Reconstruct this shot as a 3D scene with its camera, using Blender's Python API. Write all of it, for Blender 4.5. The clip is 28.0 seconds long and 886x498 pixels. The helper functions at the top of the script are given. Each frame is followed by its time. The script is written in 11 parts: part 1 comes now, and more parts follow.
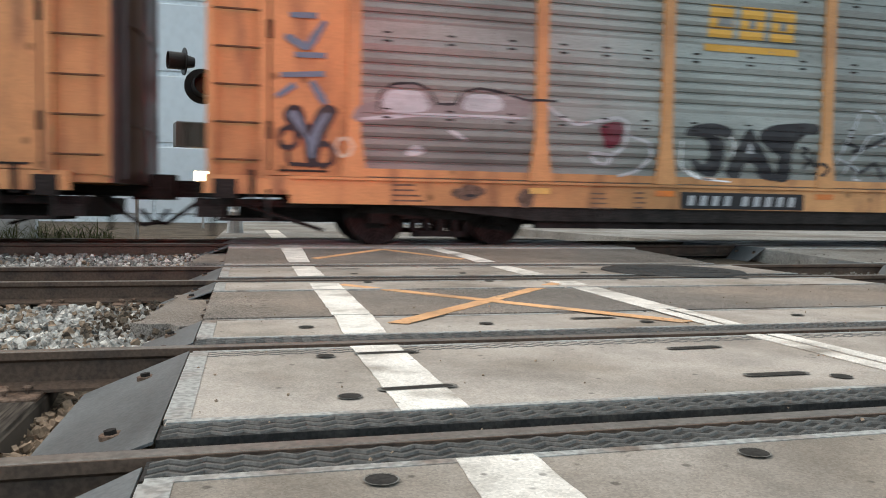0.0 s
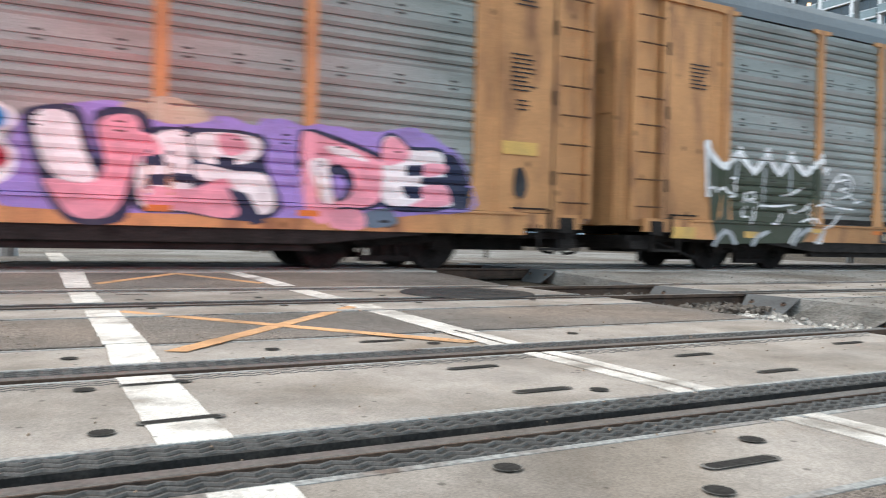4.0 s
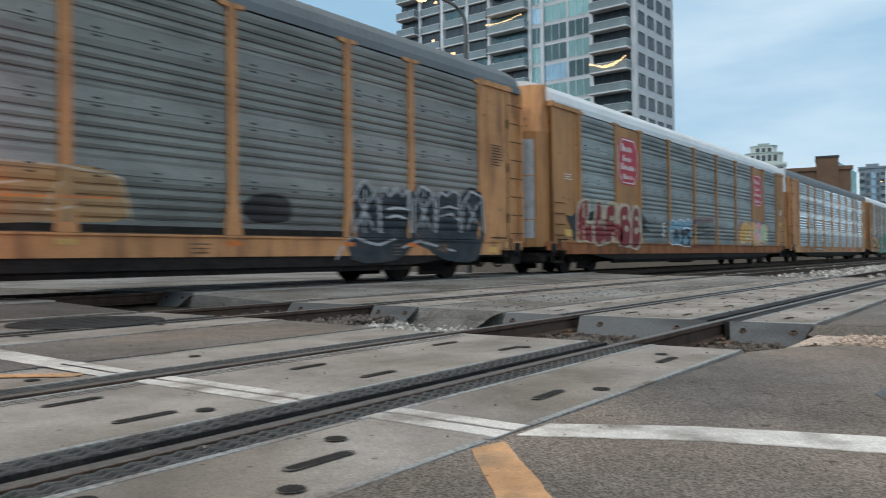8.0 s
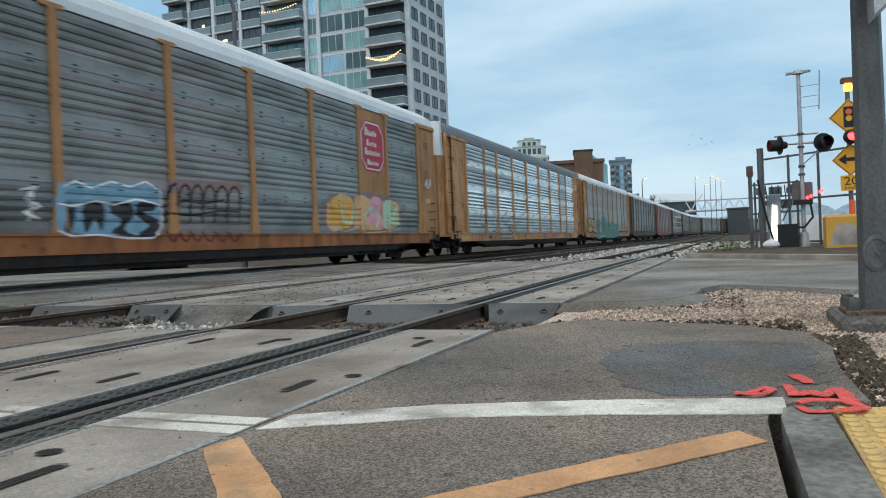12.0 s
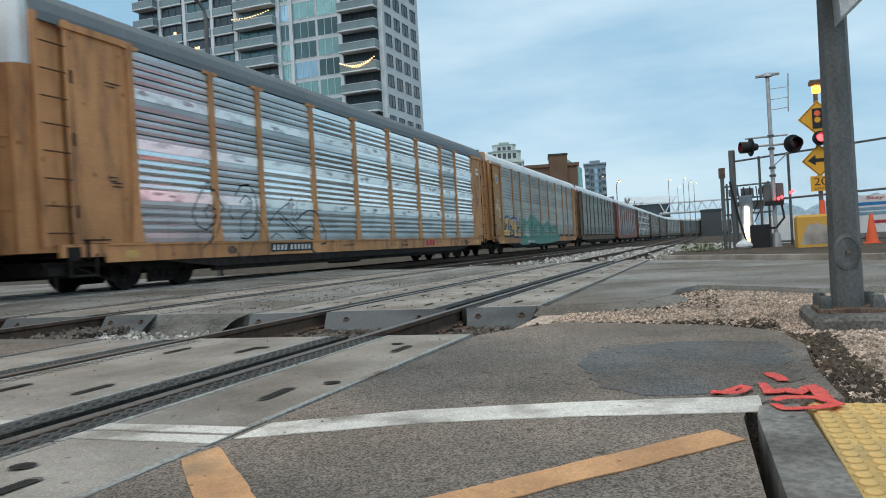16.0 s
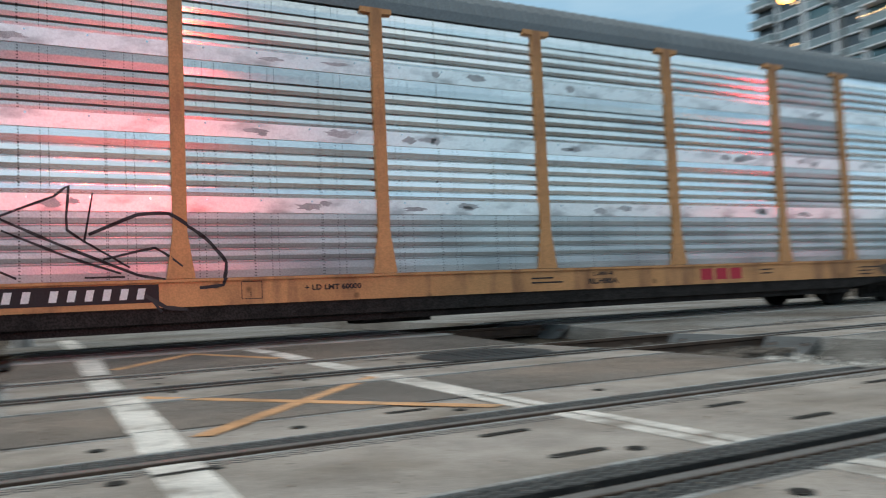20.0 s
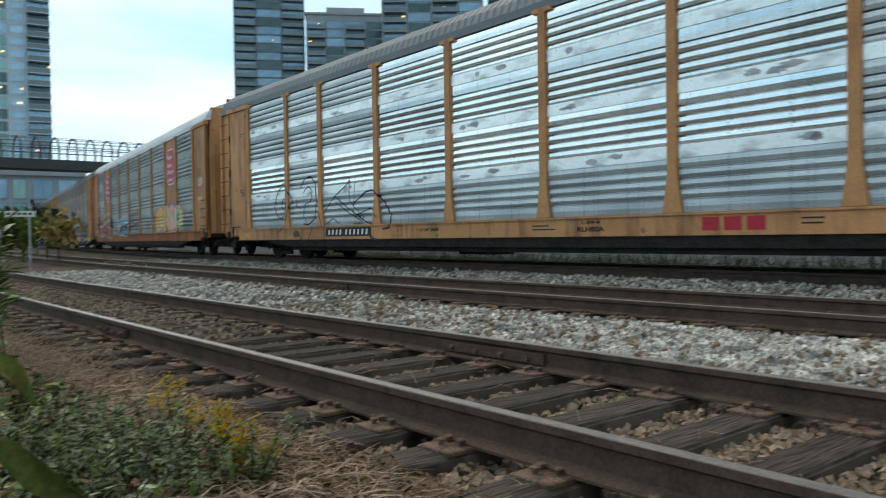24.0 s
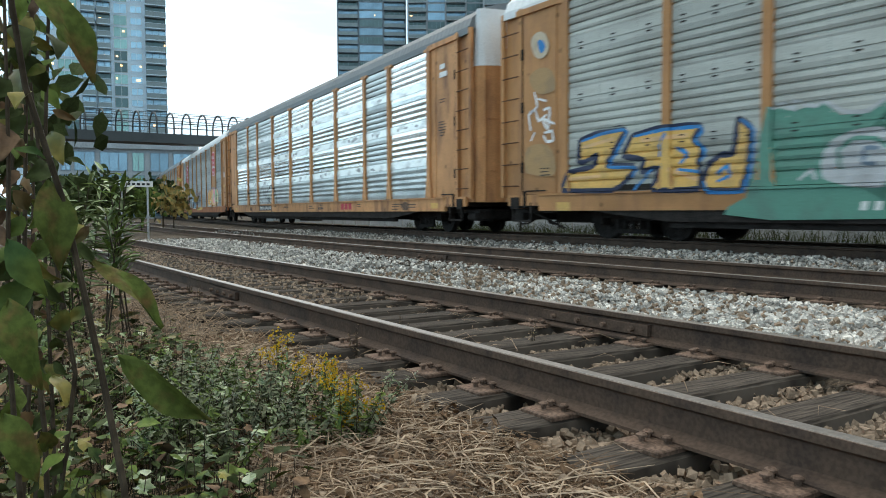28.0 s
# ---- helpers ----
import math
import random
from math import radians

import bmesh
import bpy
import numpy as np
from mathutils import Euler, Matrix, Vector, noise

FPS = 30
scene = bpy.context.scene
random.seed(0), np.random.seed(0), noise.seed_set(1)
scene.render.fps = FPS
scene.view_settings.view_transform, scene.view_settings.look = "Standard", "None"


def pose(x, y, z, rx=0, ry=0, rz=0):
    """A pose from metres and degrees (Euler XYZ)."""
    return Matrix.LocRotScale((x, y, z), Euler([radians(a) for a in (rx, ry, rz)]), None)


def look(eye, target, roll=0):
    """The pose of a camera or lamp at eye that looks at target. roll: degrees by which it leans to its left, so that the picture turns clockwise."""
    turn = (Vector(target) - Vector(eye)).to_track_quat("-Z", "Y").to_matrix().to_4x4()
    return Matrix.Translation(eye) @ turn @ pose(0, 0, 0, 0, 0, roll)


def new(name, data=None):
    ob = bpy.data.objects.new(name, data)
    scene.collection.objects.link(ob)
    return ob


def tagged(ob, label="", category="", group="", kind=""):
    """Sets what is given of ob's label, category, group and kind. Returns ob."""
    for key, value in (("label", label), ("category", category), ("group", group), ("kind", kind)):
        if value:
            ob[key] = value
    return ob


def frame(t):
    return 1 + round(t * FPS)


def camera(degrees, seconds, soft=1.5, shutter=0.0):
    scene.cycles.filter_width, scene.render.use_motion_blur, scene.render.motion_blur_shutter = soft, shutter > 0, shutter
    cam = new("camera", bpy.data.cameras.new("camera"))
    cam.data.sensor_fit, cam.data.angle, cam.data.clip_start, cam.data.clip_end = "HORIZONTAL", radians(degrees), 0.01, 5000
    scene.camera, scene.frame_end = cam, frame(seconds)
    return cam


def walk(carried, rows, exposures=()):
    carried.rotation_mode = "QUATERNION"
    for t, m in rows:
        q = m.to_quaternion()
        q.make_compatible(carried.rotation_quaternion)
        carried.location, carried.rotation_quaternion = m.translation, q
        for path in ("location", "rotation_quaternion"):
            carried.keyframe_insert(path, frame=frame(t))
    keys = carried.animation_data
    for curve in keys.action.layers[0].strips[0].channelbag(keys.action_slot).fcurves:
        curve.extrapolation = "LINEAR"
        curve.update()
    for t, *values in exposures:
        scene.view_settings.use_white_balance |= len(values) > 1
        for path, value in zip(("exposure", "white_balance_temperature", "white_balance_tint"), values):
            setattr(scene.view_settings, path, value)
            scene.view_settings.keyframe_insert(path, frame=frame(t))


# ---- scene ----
# ---- camera ----
cam = camera(59.57, 28.0, soft=1.0, shutter=0.7)
walk(cam, [
    (0.0, pose(-0.019, -1.980, 0.602, 87.172, -0.810, -14.160)),
    (0.5, pose(-0.020, -1.971, 0.588, 87.370, -0.879, -14.436)),
    (1.0, pose(-0.010, -1.977, 0.587, 87.406, -0.974, -14.648)),
    (1.5, pose(0.009, -1.985, 0.587, 87.626, -1.168, -15.569)),
    (2.0, pose(0.022, -1.989, 0.590, 88.032, -1.661, -17.974)),
    (2.5, pose(0.043, -1.991, 0.589, 88.643, -1.979, -20.403)),
    (4.5, pose(0.120, -2.036, 0.610, 89.358, -1.074, -31.299)),
    (5.0, pose(0.058, -2.095, 0.615, 89.788, -1.110, -35.100)),
    (5.5, pose(0.079, -2.115, 0.615, 90.152, -0.910, -38.296)),
    (6.0, pose(0.109, -2.137, 0.616, 90.346, -0.453, -41.540)),
    (6.5, pose(0.116, -2.168, 0.623, 90.761, -0.072, -44.715)),
    (7.0, pose(0.156, -2.185, 0.620, 91.141, -0.065, -47.784)),
    (7.5, pose(0.162, -2.219, 0.625, 91.133, 0.468, -50.446)),
    (8.0, pose(0.187, -2.238, 0.612, 90.649, 0.713, -53.267)),
    (8.5, pose(0.217, -2.257, 0.601, 90.581, 0.789, -56.173)),
    (9.0, pose(0.227, -2.298, 0.600, 90.298, 0.979, -58.842)),
    (9.5, pose(0.262, -2.311, 0.590, 89.892, 1.066, -61.538)),
    (10.0, pose(0.270, -2.336, 0.584, 89.370, 0.989, -64.012)),
    (10.5, pose(0.288, -2.344, 0.583, 89.356, 1.156, -66.250)),
    (11.0, pose(0.291, -2.359, 0.590, 89.686, 1.551, -67.916)),
    (11.5, pose(0.300, -2.356, 0.591, 89.784, 1.993, -68.671)),
    (12.0, pose(0.299, -2.357, 0.589, 89.649, 2.350, -69.215)),
    (12.5, pose(0.296, -2.359, 0.586, 89.594, 2.372, -69.826)),
    (14.5, pose(0.293, -2.350, 0.591, 89.896, 2.612, -70.367)),
    (15.0, pose(0.289, -2.353, 0.592, 89.906, 2.716, -70.559)),
    (15.5, pose(0.294, -2.356, 0.592, 89.922, 2.950, -70.763)),
    (16.0, pose(0.297, -2.355, 0.587, 89.960, 3.190, -70.940)),
    (16.5, pose(0.297, -2.352, 0.586, 89.936, 3.364, -70.991)),
    (17.0, pose(0.288, -2.320, 0.593, 90.184, 3.447, -70.219)),
    (17.5, pose(0.232, -2.296, 0.611, 90.918, 3.132, -66.729)),
    (18.0, pose(0.191, -2.255, 0.623, 91.746, 3.018, -62.406)),
    (18.5, pose(0.152, -2.207, 0.633, 93.009, 3.155, -57.266)),
    (19.0, pose(0.155, -2.122, 0.629, 93.409, 2.690, -49.947)),
    (19.5, pose(0.089, -2.074, 0.634, 93.189, 2.541, -38.420)),
    (20.0, pose(0.057, -1.989, 0.631, 93.638, 2.638, -27.306)),
    (20.5, pose(-0.014, -1.981, 0.746, 93.713, 4.535, -11.977)),
    (21.0, pose(-0.118, -1.956, 0.743, 93.639, 1.124, 2.128)),
    (22.0, pose(-0.373, -2.044, 0.797, 92.847, 1.608, 26.384)),
    (22.5, pose(-0.408, -2.159, 0.716, 92.303, 1.582, 33.820)),
    (24.5, pose(-0.476, -2.194, 0.718, 88.059, 0.603, 53.551)),
    (25.0, pose(-0.490, -2.204, 0.696, 87.419, 0.308, 55.805)),
    (25.5, pose(-0.498, -2.202, 0.682, 87.094, 0.367, 57.274)),
    (26.0, pose(-0.497, -2.202, 0.677, 87.212, 0.794, 57.671)),
    (26.5, pose(-0.493, -2.205, 0.674, 87.470, 0.822, 57.556)),
    (27.0, pose(-0.493, -2.206, 0.671, 87.496, 0.651, 57.477)),
    (27.5, pose(-0.499, -2.197, 0.661, 87.373, 0.248, 57.385)),
    (28.0, pose(-0.507, -2.189, 0.660, 87.238, 0.187, 57.346)),
], exposures=[(0.0, 0.84, 7250, 14), (4.5, 1.03, 6950, 15), (6.5, 0.56, 6900, 14), (8.0, 0.18, 6850, 14), (11.0, 0.18, 6750, 12), (18.0, 0.16, 6750, 10), (20.5, 0.12, 6800, 10), (22.0, -0.14, 6900, 8), (24.5, 0.36, 7100, 10), (26.5, 0.6, 7100, 10), (28.0, 0.78, 7100, 10)])

# ---- world and light ----
SUN_TURN, SUN_HIGH = -75.0, 40.0   # degrees: the brighter western sky


def sky_world():
    w = bpy.data.worlds.new("sky")
    scene.world = w
    w.use_nodes = True
    nt = w.node_tree
    nt.nodes.clear()
    out = nt.nodes.new("ShaderNodeOutputWorld")
    bg = nt.nodes.new("ShaderNodeBackground")
    sky = nt.nodes.new("ShaderNodeTexSky")
    sky.sky_type = "NISHITA"
    sky.sun_disc = False
    sky.sun_elevation = radians(SUN_HIGH)
    sky.sun_rotation = radians(SUN_TURN)
    sky.air_density, sky.dust_density, sky.ozone_density = 1.0, 2.0, 1.5
    tc = nt.nodes.new("ShaderNodeTexCoord")
    mp = nt.nodes.new("ShaderNodeMapping")
    mp.inputs["Scale"].default_value = (1.0, 1.0, 4.5)
    nz = nt.nodes.new("ShaderNodeTexNoise")
    nz.inputs["Scale"].default_value = 1.9
    nz.inputs["Detail"].default_value = 5.0
    nz.inputs["Roughness"].default_value = 0.55
    ramp = nt.nodes.new("ShaderNodeValToRGB")
    ramp.color_ramp.elements[0].position, ramp.color_ramp.elements[0].color = 0.36, (2.9, 5.3, 7.4, 1)
    ramp.color_ramp.elements[1].position, ramp.color_ramp.elements[1].color = 0.66, (5.75, 7.7, 9.1, 1)
    sep = nt.nodes.new("ShaderNodeSeparateXYZ")
    west = nt.nodes.new("ShaderNodeMapRange")      # the cloud sheet is brighter in the west
    west.inputs["From Min"].default_value, west.inputs["From Max"].default_value = 0.1, -0.8
    west.inputs["To Min"].default_value, west.inputs["To Max"].default_value = 1.0, 1.5
    mul = nt.nodes.new("ShaderNodeMixRGB")
    mul.blend_type = "MULTIPLY"
    mul.inputs[0].default_value = 1.0
    mix = nt.nodes.new("ShaderNodeMixRGB")
    mix.inputs[0].default_value = 0.88
    L = nt.links.new
    L(tc.outputs["Generated"], mp.inputs["Vector"])
    L(mp.outputs["Vector"], nz.inputs["Vector"])
    L(nz.outputs["Fac"], ramp.inputs["Fac"])
    L(tc.outputs["Generated"], sep.inputs[0])
    L(sep.outputs["X"], west.inputs["Value"])
    L(ramp.outputs["Color"], mul.inputs[1])
    L(west.outputs["Result"], mul.inputs[2])
    L(sky.outputs["Color"], mix.inputs[1])
    L(mul.outputs["Color"], mix.inputs[2])
    high = nt.nodes.new("ShaderNodeMapRange")      # warm tint added above the view to warm the light on the ground
    high.inputs["From Min"].default_value, high.inputs["From Max"].default_value = 0.42, 0.72
    warm = nt.nodes.new("ShaderNodeMixRGB")
    warm.blend_type = "MULTIPLY"
    warm.inputs[2].default_value = (1.62, 1.2, 0.98, 1)
    L(sep.outputs["Z"], high.inputs["Value"])
    L(high.outputs["Result"], warm.inputs[0])
    L(mix.outputs["Color"], warm.inputs[1])
    L(warm.outputs["Color"], bg.inputs["Color"])
    bg.inputs["Strength"].default_value = 0.1
    L(bg.outputs[0], out.inputs["Surface"])


sky_world()
sun = new("sun", bpy.data.lights.new("sun", "SUN"))
sun.data.energy, sun.data.angle, sun.data.color = 0.6, radians(40), (1.0, 0.95, 0.9)
sun.matrix_world = look((0, 0, 0), (-math.sin(radians(SUN_TURN)), -math.cos(radians(SUN_TURN)), -math.tan(radians(SUN_HIGH))))


# ---- materials ----
def material(name, color, rough=0.7, metal=0.0, spread=0.25, size=3.0, fine=60.0, bump=0.15, second=None, second_at=0.55, emit=0.0, vary=0.0, streak=None, dots=0.0, cells=0.0, spots=0.0, grain=False):
    """Base colour with stains at two scales, fine relief; second: a stain colour; vary: shift by object; streak: scale of the noise by axis; dots: rows of small punched holes; cells: scale of a stone aggregate in place of the fine noise; spots: scale of scattered dark dirt spots; grain: the fine noise is drawn out like the broad one."""
    m = bpy.data.materials.new(name)
    m.use_nodes = True
    nt = m.node_tree
    L = nt.links.new
    b = nt.nodes["Principled BSDF"]
    b.inputs["Roughness"].default_value, b.inputs["Metallic"].default_value = rough, metal
    b.inputs["Specular IOR Level"].default_value = 0.12 if rough >= 0.7 else (0.3 if rough >= 0.5 else 0.5)
    tc = nt.nodes.new("ShaderNodeTexCoord")
    src = tc.outputs["Object"]
    if streak:
        mp = nt.nodes.new("ShaderNodeMapping")
        mp.inputs["Scale"].default_value = streak
        L(src, mp.inputs["Vector"])
        src = mp.outputs["Vector"]
    big, small = nt.nodes.new("ShaderNodeTexNoise"), nt.nodes.new("ShaderNodeTexNoise")
    big.inputs["Scale"].default_value, big.inputs["Detail"].default_value = size, 6.0
    small.inputs["Scale"].default_value, small.inputs["Detail"].default_value = fine, 3.0
    fine_out = small.outputs["Fac"]
    if cells:
        agg = nt.nodes.new("ShaderNodeTexVoronoi")
        agg.inputs["Scale"].default_value = cells
        L(tc.outputs["Object"], agg.inputs["Vector"])
        pick = nt.nodes.new("ShaderNodeSeparateColor")
        L(agg.outputs["Color"], pick.inputs[0])
        fine_out = pick.outputs[0]
    L(src, big.inputs["Vector"]), L(src if grain else tc.outputs["Object"], small.inputs["Vector"])
    ramp = nt.nodes.new("ShaderNodeValToRGB")
    c2 = second or tuple(c * (1 - spread) for c in color)
    e = ramp.color_ramp.elements
    e[0].position, e[0].color = second_at - 0.1, (*color, 1)
    e[1].position, e[1].color = second_at + 0.1, (*c2, 1)
    L(big.outputs["Fac"], ramp.inputs["Fac"])
    grain = nt.nodes.new("ShaderNodeMapRange")
    grain.inputs["From Min"].default_value, grain.inputs["From Max"].default_value = (0.0, 1.0) if cells else (0.38, 0.62)
    grain.inputs["To Min"].default_value, grain.inputs["To Max"].default_value = 1 - spread, 1 + spread * 0.6
    L(fine_out, grain.inputs["Value"])
    mul = nt.nodes.new("ShaderNodeMixRGB")
    mul.blend_type = "MULTIPLY"
    mul.inputs[0].default_value = 1.0
    L(ramp.outputs["Color"], mul.inputs[1]), L(grain.outputs["Result"], mul.inputs[2])
    last = mul.outputs["Color"]
    if spots:
        wide = nt.nodes.new("ShaderNodeTexNoise")       # broad dirt
        wide.inputs["Scale"].default_value, wide.inputs["Detail"].default_value, wide.inputs["Roughness"].default_value = spots * 0.12, 8.0, 0.7
        L(tc.outputs["Object"], wide.inputs["Vector"])
        wr = nt.nodes.new("ShaderNodeMapRange")
        wr.inputs["From Min"].default_value, wr.inputs["From Max"].default_value = 0.42, 0.62
        wr.inputs["To Min"].default_value, wr.inputs["To Max"].default_value = 1.12, 0.74
        L(wide.outputs["Fac"], wr.inputs["Value"])
        vor = nt.nodes.new("ShaderNodeTexVoronoi")      # small pits and gum
        vor.inputs["Scale"].default_value = spots
        L(tc.outputs["Object"], vor.inputs["Vector"])
        vr = nt.nodes.new("ShaderNodeMapRange")
        vr.inputs["From Min"].default_value, vr.inputs["From Max"].default_value = 0.07, 0.13
        vr.inputs["To Min"].default_value, vr.inputs["To Max"].default_value = 0.5, 1.0
        L(vor.outputs["Distance"], vr.inputs["Value"])
        prod, m3 = nt.nodes.new("ShaderNodeMath"), nt.nodes.new("ShaderNodeMixRGB")
        prod.operation, m3.blend_type = "MULTIPLY", "MULTIPLY"
        m3.inputs[0].default_value = 1.0
        L(wr.outputs["Result"], prod.inputs[0]), L(vr.outputs["Result"], prod.inputs[1])
        L(last, m3.inputs[1]), L(prod.outputs[0], m3.inputs[2])
        last = m3.outputs["Color"]
    if vary:
        info = nt.nodes.new("ShaderNodeObjectInfo")
        geo = nt.nodes.new("ShaderNodeNewGeometry")
        add = nt.nodes.new("ShaderNodeMath")
        add.operation = "ADD"
        L(info.outputs["Random"], add.inputs[0]), L(geo.outputs["Random Per Island"], add.inputs[1])
        mr = nt.nodes.new("ShaderNodeMapRange")
        mr.inputs["From Max"].default_value = 2.0
        mr.inputs["To Min"].default_value, mr.inputs["To Max"].default_value = 1 - vary, 1 + vary
        L(add.outputs[0], mr.inputs["Value"])
        m2 = nt.nodes.new("ShaderNodeMixRGB")
        m2.blend_type = "MULTIPLY"
        m2.inputs[0].default_value = 1.0
        L(last, m2.inputs[1]), L(mr.outputs["Result"], m2.inputs[2])
        last = m2.outputs["Color"]
    if dots:
        axes = nt.nodes.new("ShaderNodeSeparateXYZ")
        L(tc.outputs["Object"], axes.inputs[0])

        def wave(out, pitch, share):
            a, f, c = nt.nodes.new("ShaderNodeMath"), nt.nodes.new("ShaderNodeMath"), nt.nodes.new("ShaderNodeMath")
            a.operation, f.operation, c.operation = "DIVIDE", "FRACT", "LESS_THAN"
            a.inputs[1].default_value, c.inputs[1].default_value = pitch, share
            L(axes.outputs[out], a.inputs[0]), L(a.outputs[0], f.inputs[0]), L(f.outputs[0], c.inputs[0])
            return c.outputs[0]
        both, fac, hole = nt.nodes.new("ShaderNodeMath"), nt.nodes.new("ShaderNodeMath"), nt.nodes.new("ShaderNodeMixRGB")
        both.operation = fac.operation = "MULTIPLY"
        either = nt.nodes.new("ShaderNodeMath")
        either.operation = "MAXIMUM"
        L(wave("X", 0.23, 0.055), either.inputs[0]), L(wave("X", 0.31, 0.04), either.inputs[1])
        group = nt.nodes.new("ShaderNodeMath")
        group.operation = "MULTIPLY"
        L(either.outputs[0], group.inputs[0]), L(wave("X", 0.87, 0.55), group.inputs[1])
        L(group.outputs[0], both.inputs[0]), L(wave("Z", 0.038, 0.36), both.inputs[1])
        L(both.outputs[0], fac.inputs[0])
        fac.inputs[1].default_value = dots
        hole.inputs[2].default_value = (0.02, 0.02, 0.02, 1)
        L(fac.outputs[0], hole.inputs[0]), L(last, hole.inputs[1])
        last = hole.outputs[0]
    L(last, b.inputs["Base Color"])
    if bump:
        bp = nt.nodes.new("ShaderNodeBump")
        bp.inputs["Strength"].default_value, bp.inputs["Distance"].default_value = bump, 0.01
        L(fine_out, bp.inputs["Height"])
        L(bp.outputs["Normal"], b.inputs["Normal"])
    if emit:
        b.inputs["Emission Color"].default_value = (*color, 1)
        b.inputs["Emission Strength"].default_value = emit
    return m


ASPHALT = material("asphalt", (0.2, 0.18, 0.162), 0.9, spread=0.62, size=0.5, fine=85, bump=0.26, second=(0.27, 0.222, 0.185), second_at=0.52, cells=160, spots=6.0)
ASPHALT_DARK = material("asphalt_patch", (0.155, 0.16, 0.162), 0.88, spread=0.52, size=1.5, fine=90, bump=0.22, second=(0.19, 0.165, 0.145), second_at=0.54, cells=160, spots=6.0)
ROAD = material("street_asphalt", (0.31, 0.3, 0.28), 0.88, spread=0.5, size=0.4, fine=85, bump=0.25, second=(0.2, 0.175, 0.15), second_at=0.52, cells=110, spots=5.0)
CONCRETE = material("concrete", (0.385, 0.345, 0.308), 0.8, spread=0.2, size=0.9, fine=60, bump=0.14, second=(0.265, 0.228, 0.192), second_at=0.54, vary=0.16, cells=170, spots=9.0)
DARK_CONCRETE = material("worn_concrete", (0.19, 0.18, 0.165), 0.88, spread=0.35, size=3, fine=45, bump=0.5, second=(0.11, 0.105, 0.095), second_at=0.55)
KERB = material("kerb_concrete", (0.27, 0.26, 0.24), 0.88, spread=0.25, size=3, fine=45, bump=0.35, second=(0.16, 0.152, 0.14), second_at=0.55, spots=9.0)
RUBBER = material("rubber", (0.032, 0.031, 0.03), 0.7, spread=0.3, size=5, fine=90, bump=0.25, second=(0.07, 0.063, 0.057), second_at=0.6)
RAIL = material("rail_steel", (0.108, 0.073, 0.055), 0.75, 0.0, spread=0.2, size=5, fine=60, bump=0.2, second=(0.07, 0.05, 0.041))
RAIL_TOP = material("rail_head", (0.2, 0.175, 0.155), 0.45, 0.5, spread=0.2, size=8, fine=50, bump=0.05)
STEEL_PLATE = material("steel_plate", (0.13, 0.138, 0.142), 0.6, 0.2, spread=0.16, size=2.5, fine=60, bump=0.05, second=(0.075, 0.078, 0.08), second_at=0.56, streak=(1, 0.4, 1))
RUST = material("rusty_steel", (0.19, 0.128, 0.097), 0.8, 0.15, spread=0.35, size=12, fine=70, bump=0.3, second=(0.1, 0.068, 0.052))
TIE = material("tie_wood", (0.078, 0.064, 0.053), 0.95, spread=0.6, size=1.2, fine=4.5, bump=0.7, second=(0.045, 0.037, 0.031), vary=0.35, streak=(16, 1, 1), grain=True)
BALLAST = material("ballast", (0.54, 0.515, 0.475), 0.9, spread=0.35, size=4, fine=50, bump=0.2, second=(0.2, 0.195, 0.18), vary=0.85)
BALLAST_BROWN = material("ballast_brown", (0.25, 0.185, 0.135), 0.9, spread=0.25, size=4, fine=50, bump=0.2, second=(0.22, 0.16, 0.115), vary=0.45)
BALLAST_DARK = material("ballast_dark", (0.15, 0.13, 0.112), 0.92, spread=0.3, size=4, fine=50, bump=0.3, second=(0.075, 0.065, 0.057), vary=0.6)
GRAVEL = material("gravel", (0.52, 0.41, 0.33), 0.92, spread=0.6, size=2, fine=45, bump=0.6, second=(0.34, 0.27, 0.22), vary=0.55, cells=55)
DIRT = material("dirt", (0.13, 0.1, 0.075), 0.95, spread=0.5, size=1.5, fine=40, bump=0.6, second=(0.075, 0.06, 0.05), cells=70)
BED = material("track_bed", (0.12, 0.095, 0.072), 0.95, spread=0.6, size=1.5, fine=35, bump=0.8, second=(0.06, 0.05, 0.04), cells=60)
WHITE_PAINT = material("white_road_paint", (0.74, 0.7, 0.645), 0.75, spread=0.2, size=3.5, fine=50, bump=0.2, second=(0.34, 0.3, 0.26), second_at=0.6, cells=150, spots=11.0)
YELLOW_PAINT = material("yellow_road_paint", (0.68, 0.38, 0.2), 0.8, spread=0.12, size=4, fine=80, bump=0.2, second=(0.44, 0.29, 0.18), second_at=0.62, cells=150, spots=11.0)
PINK_PAINT = material("pink_spray_paint", (0.85, 0.14, 0.12), 0.8, spread=0.2, size=8, fine=90)
TACTILE = material("tactile_yellow", (0.72, 0.49, 0.2), 0.78, spread=0.1, size=3, fine=60, second=(0.55, 0.4, 0.2), second_at=0.58, spots=8.0)
# dark colour that stands for the shade inside the pockets
WELL_SHADE = material("painted_well_shade", (0.04, 0.037, 0.034), 0.9, spread=0.3)
CAR_ORANGE = material("railcar_orange", (0.57, 0.28, 0.12), 0.62, spread=0.12, size=2.2, fine=45, bump=0.06, second=(0.3, 0.14, 0.07), second_at=0.59, streak=(1.6, 1.6, 0.35), spots=2.2)
CAR_OCHRE = material("railcar_ochre", (0.45, 0.222, 0.09), 0.62, spread=0.07, size=2.2, fine=45, bump=0.06, second=(0.35, 0.17, 0.08), second_at=0.6, streak=(1.6, 1.6, 0.35), spots=2.2)
